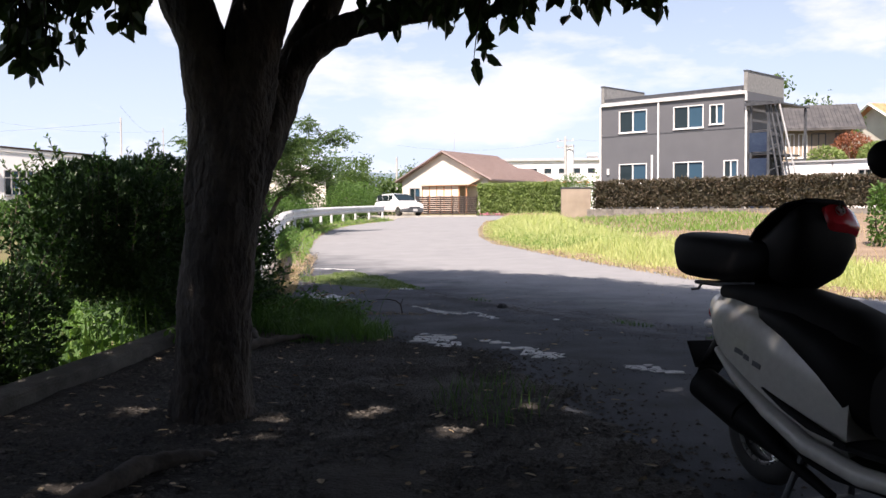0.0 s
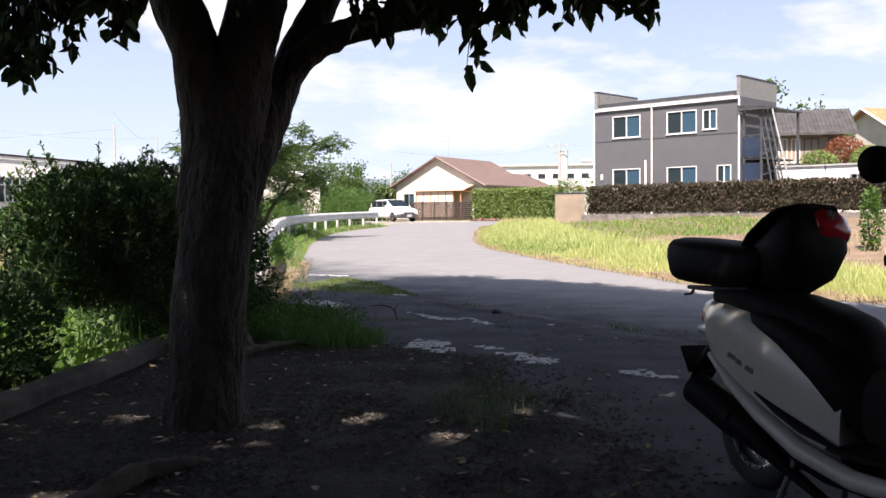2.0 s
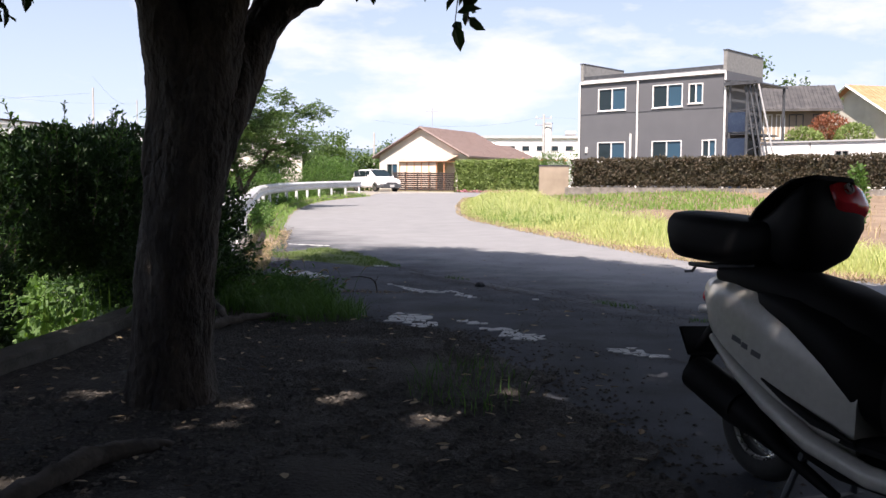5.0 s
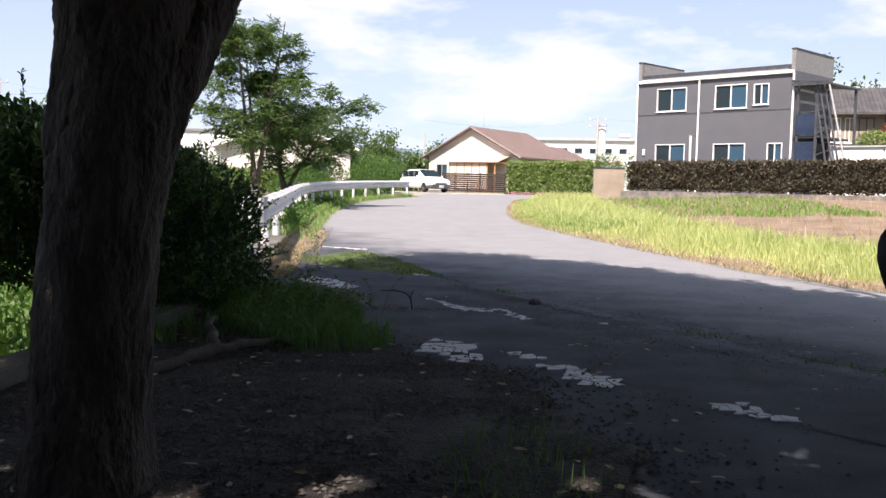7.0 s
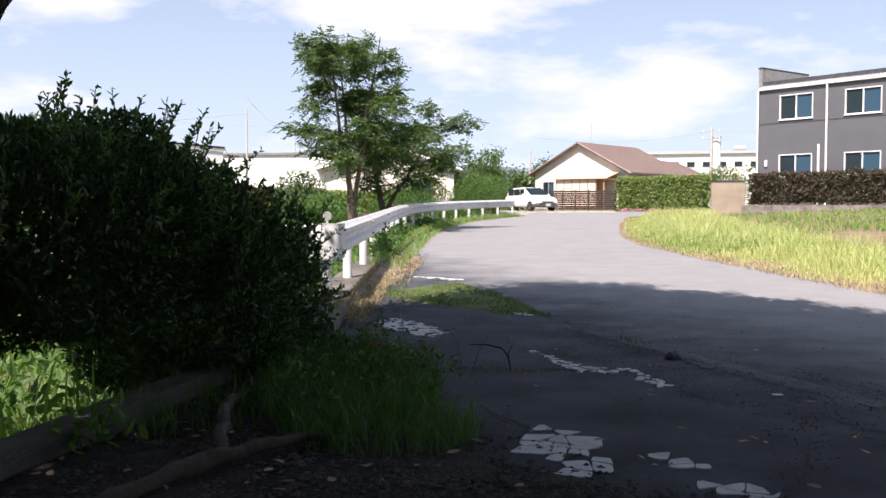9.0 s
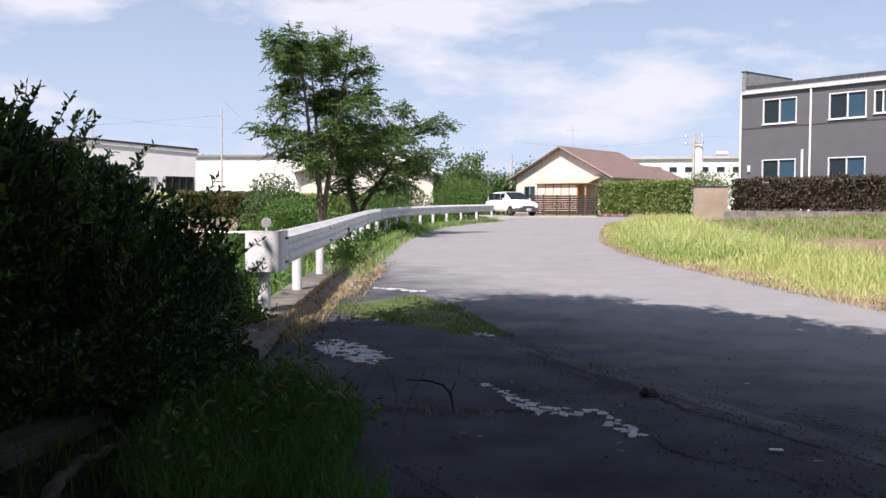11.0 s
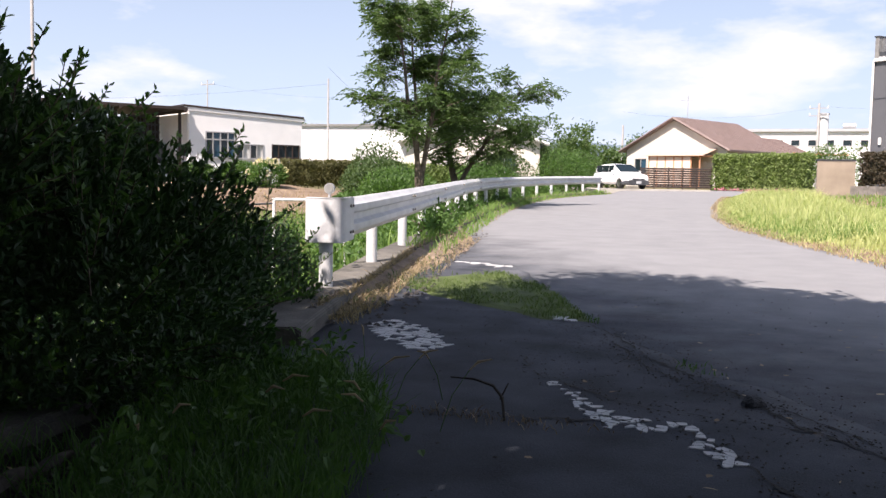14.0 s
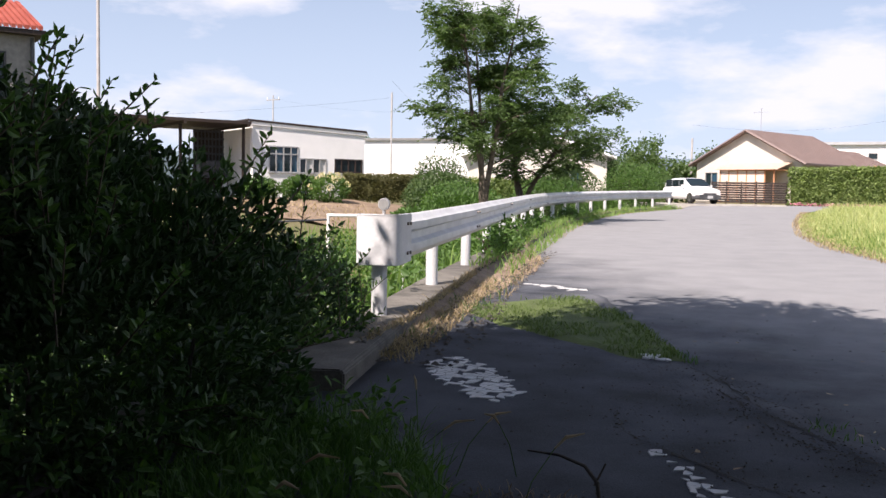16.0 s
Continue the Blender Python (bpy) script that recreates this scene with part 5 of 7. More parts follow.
gate_wall = thing("screen_wall", pose(2.0, 49.75, 0.6, 0, 0, 4), "short beige rendered screen wall with a dark cap", "wall")
part("panel", box((0, 0, -0.3), (1.55, 0.2, 1.5)), BEIGE_WALL, gate_wall, bevel=0.01)
part("cap", box((-0.03, -0.03, 1.5), (1.58, 0.23, 1.57)), STEEL_DARK, gate_wall, bevel=0.008)


# ---- white car on the forecourt ----
car = thing("station_wagon", pose(-8.4, 62.3, 0.63, 0, 0, -52), "white estate car parked on the forecourt by the fence", "car")
bd = loft([(-2.05, 0, 0.62, 0.7, 0.24, 5), (-1.95, 0, 0.62, 0.8, 0.34, 5), (-1.0, 0, 0.63, 0.83, 0.38, 5), (0.6, 0, 0.62, 0.83, 0.38, 5), (1.3, 0, 0.6, 0.82, 0.33, 5), (1.85, 0, 0.56, 0.78, 0.27, 5), (2.05, 0, 0.52, 0.66, 0.18, 5)], n=28)
body_car = part("body", bd, CAR_WHITE, car, smooth=True)
part("cabin", loft([(-2.02, 0, 1.03, 0.62, 0.1, 5), (-1.85, 0, 1.13, 0.66, 0.22, 5), (-1.2, 0, 1.18, 0.68, 0.29, 5), (-0.3, 0, 1.19, 0.69, 0.3, 5), (0.1, 0, 1.16, 0.68, 0.27, 5), (0.7, 0, 1.03, 0.68, 0.13, 5), (1.15, 0, 0.94, 0.68, 0.03, 5)], n=28), CAR_WHITE, body_car, smooth=True)
for s in (-1, 1):
    for a, b in ((-1.72, -1.05), (-0.98, -0.25), (-0.18, 0.3)):
        part("side_window", box((a, s * 0.67 - 0.05, 0.99), (b, s * 0.67 + 0.04, 1.38), None, None), DARK_GLASS, body_car, bevel=0.02)
    part("headlight", loft([(1.78, s * 0.6, 0.68, 0.16, 0.07, 3), (1.95, s * 0.58, 0.66, 0.13, 0.06, 3)], n=16), PALE_GREY, body_car, smooth=True)
    part("door_mirror", loft([(0.55, s * 0.9, 1.02, 0.08, 0.06, 2.5), (0.68, s * 0.9, 1.02, 0.06, 0.05, 2.5)], n=12), CAR_WHITE, body_car, smooth=True)
wind = part("windscreen", slab([(-0.64, 0), (0.64, 0), (0.55, 0.98), (-0.55, 0.98)], 0, 0.03), DARK_GLASS, body_car)
wind.matrix_basis = Matrix.Translation((1.08, 0, 0.98)) @ Matrix(((0, -0.893, 0.451, 0), (1, 0, 0, 0), (0, 0.451, 0.893, 0), (0, 0, 0, 1)))
part("bumper", loft([(1.55, 0, 0.34, 0.85, 0.12, 4), (1.9, 0, 0.38, 0.8, 0.17, 4), (2.1, 0, 0.38, 0.66, 0.14, 4)]), STEEL_DARK, body_car, smooth=True)
part("grille", box((2.04, -0.4, 0.5), (2.08, 0.4, 0.6)), STEEL_DARK, body_car)
part("number_plate", box((2.1, -0.17, 0.3), (2.12, 0.17, 0.46)), PALE_GREY, body_car)
for x in (-1.25, 1.25):
    for s in (-1, 1):
        w = part("wheel", rod((x, s * 0.62, 0.31), (x, s * 0.84, 0.31), 0.31, n=28), RUBBER, car, smooth=True, bevel=0.02)
        part("hub", rod((x, s * 0.845, 0.31), (x, s * 0.855, 0.31), 0.19, n=20), CHROME, w)

# ---- left side: white workshop with carport ----
shed = thing("workshop", pose(-26.5, 44.15, 0.65, 0, 0, 57.1), "white-walled workshop with a corrugated lean-to roof and long windows", "building")
SW = 6.25
holes = [(0.92, 1.2, 2.5, 2.5), (2.55, 1.2, 4.05, 1.95), (4.5, 1.3, 6.1, 1.98)]
part("front_wall", panel_wall(SW, 3.3, 0.15, holes), WHITE_WALL, shed)
part("upper_wall", slab([(0, 3.3), (SW, 3.3), (SW, 3.33), (0, 3.6)], -0.15, 0.0, None, Matrix(((1, 0, 0, 0), (0, 0, -1, 0), (0, 1, 0, 0), (0, 0, 0, 1)))), WHITE_WALL, shed)
part("end_wall", box((0, 0.15, -0.3), (0.15, 6, 3.45)), WHITE_WALL, shed)
part("end_wall", box((SW - 0.15, 0.15, -0.3), (SW, 6, 3.2)), WHITE_WALL, shed)
part("plinth", box((0.0, -0.02, -0.4), (SW, 0.15, 0.0)), CONCRETE, shed)
roof_m = bmesh.new()
for k in range(48):
    a, z = -0.15 + k * (SW + 0.3) / 48, 3.68 - k * 0.27 / 48
    rod((a, -0.1, z), (a, 6.2, z), 0.055, bm=roof_m, n=6)
part("roof", roof_m, DARK_WOOD, shed, "brown corrugated roof edge")
part("fascia", slab([(-0.15, 3.46), (SW + 0.15, 3.2), (SW + 0.15, 3.36), (-0.15, 3.63)], 0.02, 0.06, None, Matrix(((1, 0, 0, 0), (0, 0, -1, 0), (0, 1, 0, 0), (0, 0, 0, 1)))), WHITE_TRIM, shed)
window(shed, *holes[0], panes=4, frame_mat=STEEL_GREY)
part("transom", box((0.92, -0.035, 2.08), (2.5, 0.1, 2.14)), STEEL_GREY, shed)
window(shed, *holes[1], panes=4, frame_mat=STEEL_GREY, glasses=(DARK_GLASS, CURTAIN))
window(shed, *holes[2], panes=4, frame_mat=DARK_WOOD, glasses=(DARK_GLASS,))
part("downpipe", rod((0.05, -0.08, 0.0), (0.05, -0.08, 3.4), 0.05), WHITE_TRIM, shed, smooth=True)
port = thing("carport", pose(-26.5, 44.15, 0.65, 0, 0, 57.1), "open carport with a dark brown roof and black lattice screen", "carport")
part("roof", box((-7.5, -0.6, 3.42), (-0.2, 5.5, 3.56)), DARK_WOOD, port)
for x in (-6.8, -3.4, -0.35):
    part("post", box((x - 0.06, 0.0, -0.3), (x + 0.06, 0.12, 3.42)), DARK_WOOD, port)
    part("rafter", box((x - 0.05, -0.7, 3.3), (x + 0.05, 5.4, 3.42)), DARK_WOOD, port)
for k in range(9):
    part("lattice_bar", box((-1.78 + k * 0.185, 3.0, 0.9), (-1.72 + k * 0.185, 3.04, 3.3)), STEEL_DARK, port)
    if k < 7:
        part("lattice_bar", box((-1.8, 3.04, 0.95 + k * 0.37), (-0.2, 3.08, 1.05 + k * 0.37)), STEEL_DARK, port)
part("work_bench", box((-1.7, 2.2, 0.9), (-0.3, 2.9, 1.7)), STEEL_DARK, port, bevel=0.03)
part("back_panel", box((-1.7, 3.3, 0.3), (-0.2, 3.36, 3.3)), DARK_WOOD, port)

long_house = thing("white_house", pose(-28.1, 58.6, 0.6, 0, 0, 4), "long white single-storey house with a thin grey roof edge", "house")
part("front_wall", panel_wall(11.5, 3.62, 0.2, [(8.2, 1.2, 9.6, 2.3)]), WHITE_WALL, long_house)
part("end_wall", box((0, 0.2, -0.4), (0.2, 7.0, 3.62)), WHITE_WALL, long_house)
part("end_wall", box((11.3, 0.2, -0.4), (11.5, 7.0, 3.62)), WHITE_WALL, long_house)
part("plinth", box((-0.02, -0.02, -0.5), (11.52, 0.2, 0.0)), CONCRETE, long_house)
part("roof", slab([(-0.12, 3.62), (7.2, 3.9), (7.2, 4.0), (-0.12, 3.74)], -0.45, 11.9, None, Matrix(((0, 0, 1, 0), (1, 0, 0, 0), (0, 1, 0, 0), (0, 0, 0, 1)))), PALE_GREY, long_house, "thin grey sheet roof")
part("eave_board", box((-0.45, -0.17, 3.6), (11.9, -0.125, 3.73)), DULL_GREY, long_house)
part("end_board", slab([(-0.9, 2.5), (-0.55, 3.6), (-0.45, 3.6), (-0.8, 2.5)], -0.16, -0.06, None, Matrix(((1, 0, 0, 0), (0, 0, -1, 0), (0, 1, 0, 0), (0, 0, 0, 1)))), DULL_GREY, long_house)
window(long_house, 8.2, 1.2, 9.6, 2.3, frame_mat=STEEL_GREY)
gable_house("cream_house", pose(-20.5, 57.5, 0.6, 0, 0, 18), 8, 7, 2.7, 4.0, CREAM_WALL, PALE_GREY, "cream-walled house half hidden by the trees", windows=[(5.2, 0.9, 6.6, 2.0)])
gable_house("cream_house", pose(-38.5, 56, 0.6, 0, 0, 40), 7, 7, 3.0, 4.3, CREAM_WALL, BROWN_ROOF, "cream-walled house seen through the carport")

# house with a red roof at the edge of the lane
red = thing("red_roofed_house", pose(-20.15, 25.4, 0.4, 0, 0, 58), "tall beige house with a red ribbed metal roof", "house")
part("front_wall", panel_wall(7.0, 4.55, 0.2, [(5.6, 2.9, 6.3, 4.1)], None), DULL_GREY, red).matrix_basis = Matrix.Translation((-7.0, 0, 0))
part("side_wall", box((-0.2, 0.2, 0), (0.0, 6, 4.55)), DULL_GREY, red)
window(red, -1.4, 2.9, -0.7, 4.1, frame_mat=STEEL_DARK, glasses=(DARK_GLASS,))
rr = part("roof", box((-7.5, -0.35, 4.55), (0.22, 6.3, 4.68)), DARK_WOOD, red)
for k in range(46):
    x = -7.4 + k * 0.165
    part("roof_rib", slab([(-0.38, 4.68), (3.0, 5.9), (3.0, 5.98), (-0.38, 4.78)], x, x + 0.11, None, Matrix(((0, 0, 1, 0), (1, 0, 0, 0), (0, 1, 0, 0), (0, 0, 0, 1)))), RED_ROOF, rr)
part("downpipe", rod((-0.08, -0.1, 0), (-0.08, -0.1, 4.5), 0.045), STEEL_DARK, red)
part("air_unit", box((-1.9, -0.4, 3.9), (-1.45, -0.02, 4.3)), STEEL_DARK, red, bevel=0.03)

# tiled house, orange-roofed house, factory
tiled = gable_house("tiled_house", pose(15.3, 61.5, 2.2, 0, 0, -100), 5.4, 4.3, 3.6, 4.9, BEIGE_WALL, DARK_ROOF, "two-storey beige house with dark tiled roof", over=0.7, base=-1.8, seams=26, trim=DARK_ROOF)
for a, b in ((0.8, 1.3), (1.5, 2.0), (2.2, 3.0), (3.5, 4.1)):
    window(tiled, a, 1.7, b, 3.1, m=Matrix.Translation((5.4, 0, 0)) @ pose(0, 0, 0, 0, 0, 90), frame_mat=WHITE_TRIM if b < 2.1 else STEEL_DARK, glasses=(DARK_GLASS, CURTAIN))
part("balcony", box((5.42, 1.2, 0.9), (6.3, 3.4, 1.6)), STEEL_DARK, tiled)
gable_house("orange_roofed_house", pose(23.8, 73.6, 3.2, 0, 0, -70), 8, 9, 3.0, 5.2, CREAM_WALL, ORANGE_ROOF, "house with an orange tiled roof behind the shrubs", over=0.6, base=-3, seams=26)
fac = thing("factory", pose(-7, 131, 0.7, 0, 0, -3), "long white factory hall with a flat grey roof edge", "building")
fh = [(1.5 + k * 2.0, 5.2, 2.6 + k * 2.0, 6.0) for k in range(12)]
part("wall", panel_wall(30, 7.0, 0.3, fh), WHITE_WALL, fac)
for o in fh:
    window(fac, *o, panes=1, frame_mat=STEEL_GREY, glasses=(DARK_GLASS,), f=0.08)
part("end_wall", box((0, 0.3, -0.5), (0.3, 15, 7)), WHITE_WALL, fac)
part("end_wall", box((29.7, 0.3, -0.5), (30, 15, 7)), WHITE_WALL, fac)
part("roof", box((-0.4, -0.4, 7.0), (30.4, 15.4, 7.35)), PALE_GREY, fac)
part("roof_vent", loft([(15.5, 3, 7.8, 0.6, 0.45, 2), (17, 3, 7.8, 0.6, 0.45, 2)]), STEEL_GREY, fac, smooth=True)
stack = thing("chimney", pose(4.75, 100.7, 0.7), "white round steel chimney by the factory", "chimney")
part("pipe", rod((0, 0, -0.3), (0, 0, 7.1), 0.42, n=20), WHITE_TRIM, stack, smooth=True)
part("rim", rod((0, 0, 7.0), (0, 0, 7.14), 0.47, n=20), PALE_GREY, stack)


# ---- poles and wires ----
def utility_pole(x, y, tall, r, arms, label):
    z = float(height(x, y))
    ob = thing("utility_pole", pose(x, y, z, 0, 0, -12), label, "pole", "poles along the lane")
    part("mast", rod((0, 0, -0.4), (0, 0, tall), r, r * 0.7, n=12), POLE_GREY, ob, smooth=True)
    for k in range(arms):
        arm = part("cross_arm", box((-0.9, -0.05, tall - 0.5 - 0.7 * k), (0.9, 0.05, tall - 0.4 - 0.7 * k)), STEEL_GREY, ob)
        for s in (-0.8, 0, 0.8):
            part("insulator", rod((s, 0, tall - 0.4 - 0.7 * k), (s, 0, tall - 0.22 - 0.7 * k), 0.05, n=8), WHITE_TRIM, arm)
    return Vector((x, y, z + tall - 0.3))


def wire(a, b, sag):
    pts = [Vector(a).lerp(Vector(b), k / 12) - Vector((0, 0, sag * 4 * (k / 12) * (1 - k / 12))) for k in range(13)]
    solid("overhead_wire", tube(pts, [0.0055] * 13, n=4), STEEL_DARK, Matrix(), "thin dark overhead wire between poles", "wire", "overhead wires")


p1 = utility_pole(4.24, 100.2, 8.0, 0.16, 2, "grey concrete utility pole with two cross arms")
p2 = utility_pole(-24.7, 55.6, 6.2, 0.07, 0, "slim pale pole behind the white house")
p3 = utility_pole(-24.6, 32.3, 10.0, 0.07, 0, "tall slim grey steel pole beside the red-roofed house")
p4 = utility_pole(-52, 84, 9.5, 0.08, 1, "distant thin grey utility pole with a cross arm")
p5 = utility_pole(-36, 90, 8.5, 0.07, 0, "distant thin grey utility pole")
p6 = utility_pole(-12.5, 90, 6.0, 0.12, 0, "short pale pole beyond the forecourt")
p7 = utility_pole(31.5, 64, 9.8, 0.08, 1, "thin mast with aerials behind the houses")
wire(p1, (40, 92, 8.6), 0.8)
wire(p1, p6 + Vector((0, 0, 1.5)), 0.8)
wire(p4, p5, 0.6)
wire(p5, p2 + Vector((0, 0, 1.0)), 0.8)
wire(p7, (70, 80, 10), 0.6)
wire(p2, (-60, 50, 6.0), 0.7)

# ---- hedges and shrubs ----
def hedge(name, a, b, deep, z0, z1, count, size, mat, label, seed, twig=BRANCH):
    """A clipped hedge: leaves over an uneven long box with stems inside."""
    r = np.random.default_rng(seed)
    ax, bx = Vector((*a, 0)), Vector((*b, 0))
    ln = (bx - ax).length
    ob = thing(name, pose(a[0], a[1], z0, 0, 0, math.degrees(math.atan2(b[1] - a[1], b[0] - a[0]))), label, "hedge")
    h = z1 - z0
    bm = bmesh.new()
    for k in range(int(ln / 0.5)):
        tube([(0.25 + k * 0.5, deep / 2, -0.15), (0.3 + k * 0.5, deep / 2 + r.normal(0, 0.05), h * 0.8)], [0.02, 0.012], bm, n=5)
    stem = part("stem", bm, twig, ob)
    stem["kind"] = "stuff"
    face = r.choice(4, count, p=[0.48, 0.27, 0.15, 0.1])
    u, w = r.uniform(0, ln, count), r.uniform(0, 1, count)
    inner = r.uniform(0, 0.16, count) ** 1.0
    x = np.where(face == 3, np.where(w > 0.5, ln - inner, inner), u)
    y = np.select([face == 0, face == 1, face == 2], [inner, w * deep, deep - inner], r.uniform(0, deep, count))
    z = np.where(face == 1, h - inner, r.uniform(0, 1, count) * h)
    nz = np.array([noise.noise((p * 1.7 + seed, q * 2.3, s * 2.3)) for p, q, s in zip(x, y, z)])
    n = np.select([(face == 0)[:, None], (face == 1)[:, None], (face == 2)[:, None]], [np.array([[0, -1.0, 0]]), np.array([[0, 0, 1.0]]), np.array([[0, 1.0, 0]])], np.array([[1.0, 0, 0]]))
    p = np.stack([x, y, z], 1) + n * (nz * 0.16)[:, None]
    v, f = leaves(p, n * 0.7 + [0, 0, 0.3], size, size * 0.55, r)
    raw("foliage", v, f, mat, ob)
    part("core", loft([(0.1, deep / 2, h / 2, deep * 0.28, h * 0.42, 6), (ln - 0.1, deep / 2, h / 2, deep * 0.28, h * 0.42, 6)], n=12), mat, ob)
    return ob


hedge("bronze_hedge", (3.55, 48.25), (17.5, 36.95), 0.8, 1.0, 2.38, 12000, 0.15, PURPLE_LEAF, "clipped bronze and dark green hedge on a low wall", 3)
hedge("green_hedge", (-3.3, 65.0), (1.9, 61.4), 1.0, 0.62, 2.7, 7000, 0.17, HEDGE_LEAF, "clipped bright green hedge by the fence", 4)
hedge("box_hedge", (-21.1, 43.6), (-17.9, 45.3), 1.0, 0.5, 1.75, 5500, 0.1, OLIVE_LEAF, "clipped brownish green box hedge before the workshop", 5)
hedge("back_hedge", (-19.5, 50.5), (-13.5, 52.5), 1.0, 0.5, 1.7, 3500, 0.16, HEDGE_LEAF, "bright clipped hedge before the white house", 6)
ha, hb = Vector((3.3, 48.3)), Vector((17.6, 36.75))
hy = math.degrees(math.atan2(hb.y - ha.y, hb.x - ha.x))
low_wall = tagged(new("field_wall"), "low concrete block wall along the field edge", "wall", kind="structure")
low_wall.matrix_world = pose(ha.x, ha.y, 0.0, 0, 0, hy)
for k in range(46):
    part("block", box((k * 0.4, -0.08, 0.2), (k * 0.4 + 0.39, 0.12, 1.02)), CONCRETE, low_wall)

shrub("round_shrub", (15.2, 48.6, 2.6), (1.0, 0.9, 0.75), 1500, 0.16, HEDGE_LEAF, "clipped round green garden shrub", "shrub", 31, "garden shrubs")
shrub("round_shrub", (17.2, 47.6, 2.6), (0.9, 0.9, 0.85), 1500, 0.16, HEDGE_LEAF, "clipped round green garden shrub", "shrub", 32, "garden shrubs")
shrub("rust_shrub", (18.3, 54.0, 3.6), (1.1, 1.0, 0.8), 1500, 0.16, BROWN_LEAF, "rust red maple shrub in the garden", "shrub", 33)
bank = solid("garden_bank", slab([(13.2, 46.8), (19, 42.5), (34, 55), (34, 80), (14, 80), (13.5, 52)], 0.6, 2.65), GROUND, Matrix(), "raised garden bank behind the sheds", "bank", kind="structure")
shrub("roadside_shrub", (8.2, 22.6, 0.0), (0.22, 0.22, 0.85), 700, 0.11, WEED, "tall thin creeper grown up a stake", "creeper", 35, stems=2)
for i, (x, y, rx, rz, mat) in enumerate(((-13.0, 38, 1.6, 0.85, WEED), (-15.2, 41.5, 1.7, 1.0, SHRUB_LEAF), (-16.6, 44.2, 1.3, 1.3, SHRUB_LEAF), (-11.5, 44, 1.6, 1.0, WEED), (-12.5, 50, 1.8, 1.3, SHRUB_LEAF), (-11.2, 33, 1.2, 0.7, WEED), (-10.6, 29.0, 0.8, 0.5, WEED), (-14.6, 39.2, 1.3, 0.85, SHRUB_LEAF),
                                           (-10.8, 57, 1.6, 1.4, WEED), (-13.2, 62, 2.2, 1.6, SHRUB_LEAF), (-11.6, 66, 1.5, 1.5, WEED), (-16, 70, 2.5, 1.9, SHRUB_LEAF), (-22.5, 42.3, 1.0, 0.6, WEED), (-24.2, 41.6, 1.0, 0.55, WEED), (-10.5, 40, 1.0, 0.7, SHRUB_LEAF), (-9.9, 47.5, 0.9, 0.55, WEED), (3.6, 70, 2.0, 1.5, WEED), (1.5, 72, 1.6, 1.1, WEED))):
    z = float(height(x, y))
    shrub("garden_shrub", (x, y, z), (rx, rx * 0.9, rz), int(3000 * rx), 0.125, mat, "loose leafy green shrub beyond the rail" if mat is WEED else "dense dark green shrub beyond the rail", "shrub", 50 + i, "shrubs beyond the rail", shell=0.4)
hyd = shrub("hydrangea", (-20.5, 41.4, 0.45), (0.85, 0.8, 0.62), 1800, 0.13, WEED, "green hydrangea bush with cream flower heads", "flower bush", 71)
r71 = np.random.default_rng(72)
for k in range(16):
    a, e = r71.uniform(0, 2 * np.pi), r71.uniform(0.1, 1.2)
    c = np.array([math.cos(a) * 0.85 * math.cos(e), math.sin(a) * 0.85 * math.cos(e), 0.62 + 0.66 * math.sin(e)])
    d = r71.normal(0, 1, (40, 3))
    d /= np.linalg.norm(d, axis=1, keepdims=True)
    v, f = leaves(c + d * 0.1, d, 0.06, 0.06, r71)
    raw("flower_head", v, f, FLOWER, hyd)

# far trees behind the houses and along the skyline
def far_tree(x, y, tall, wide, seed, mat=TREE_LEAF, label="distant dark green tree behind the houses"):
    r = np.random.default_rng(seed)
    z = float(height(x, y))
    ob = thing("far_tree", pose(x, y, z), label, "tree", "far trees")
    part("trunk", rod((0, 0, -0.3), (0, 0, tall * 0.7), 0.15, 0.05, n=8), BRANCH, ob)
    c = np.repeat(r.normal(0, 1, (40, 3)) * [wide * 0.28, wide * 0.28, tall * 0.2] + [0, 0, tall * 0.62], 40, 0)
    v, f = leaves(c + r.normal(0, 0.3, c.shape), r.normal(0, 0.6, c.shape), 0.3, 0.16, r)
    raw("crown", v, f, mat, ob)


for i, (x, y, h, w) in enumerate(((18.5, 68, 7.6, 3.2), (20.2, 67.5, 7.2, 2.4), (22.5, 69, 6.5, 2.6), (-15, 80, 4.6, 3), (-18, 95, 5, 4), (-13, 100, 5, 3.6), (-22, 85, 5.5, 4), (-26, 78, 4.5, 4), (12, 88, 4, 4), (-34, 70, 4.5, 4), (-8.5, 90, 3.6, 3), (9, 84, 3.8, 3.2), (-11.6, 77, 3.4, 2.4), (-14.2, 73, 3.2, 3), (-17, 72, 3.6, 3))):
    far_tree(x, y, h, w, 200 + i)
hill_v, hill_f = [], []
for k in range(481):
    a = radians(-75 + 150 * k / 480)
    h = 19 + 3 * noise.noise((k * 0.08, 1.7, 0)) + 1.6 * noise.noise((k * 0.45, 4.7, 0))
    for dd, hh in ((0, -3), (0, h * 0.8), (16, h), (60, -3)):
        hill_v.append((math.sin(a) * (470 + dd), math.cos(a) * (470 + dd), hh))
for k in range(480):
    for j in range(3):
        hill_f.append((k * 4 + j, k * 4 + j + 1, k * 4 + j + 5, k * 4 + j + 4))
hills = raw("backdrop", hill_v, hill_f, HAZY_HILL)
tagged(hills, "low wooded skyline far off, tinted blue-green for haze", "woods", kind="structure")


# ---- field, verges, grass ----
def scatter(n, seed, inside):
    r = np.random.default_rng(seed)
    out = []
    while sum(len(o) for o in out) < n:
        out.append(inside(r, n))
    return np.concatenate(out)[:n], r


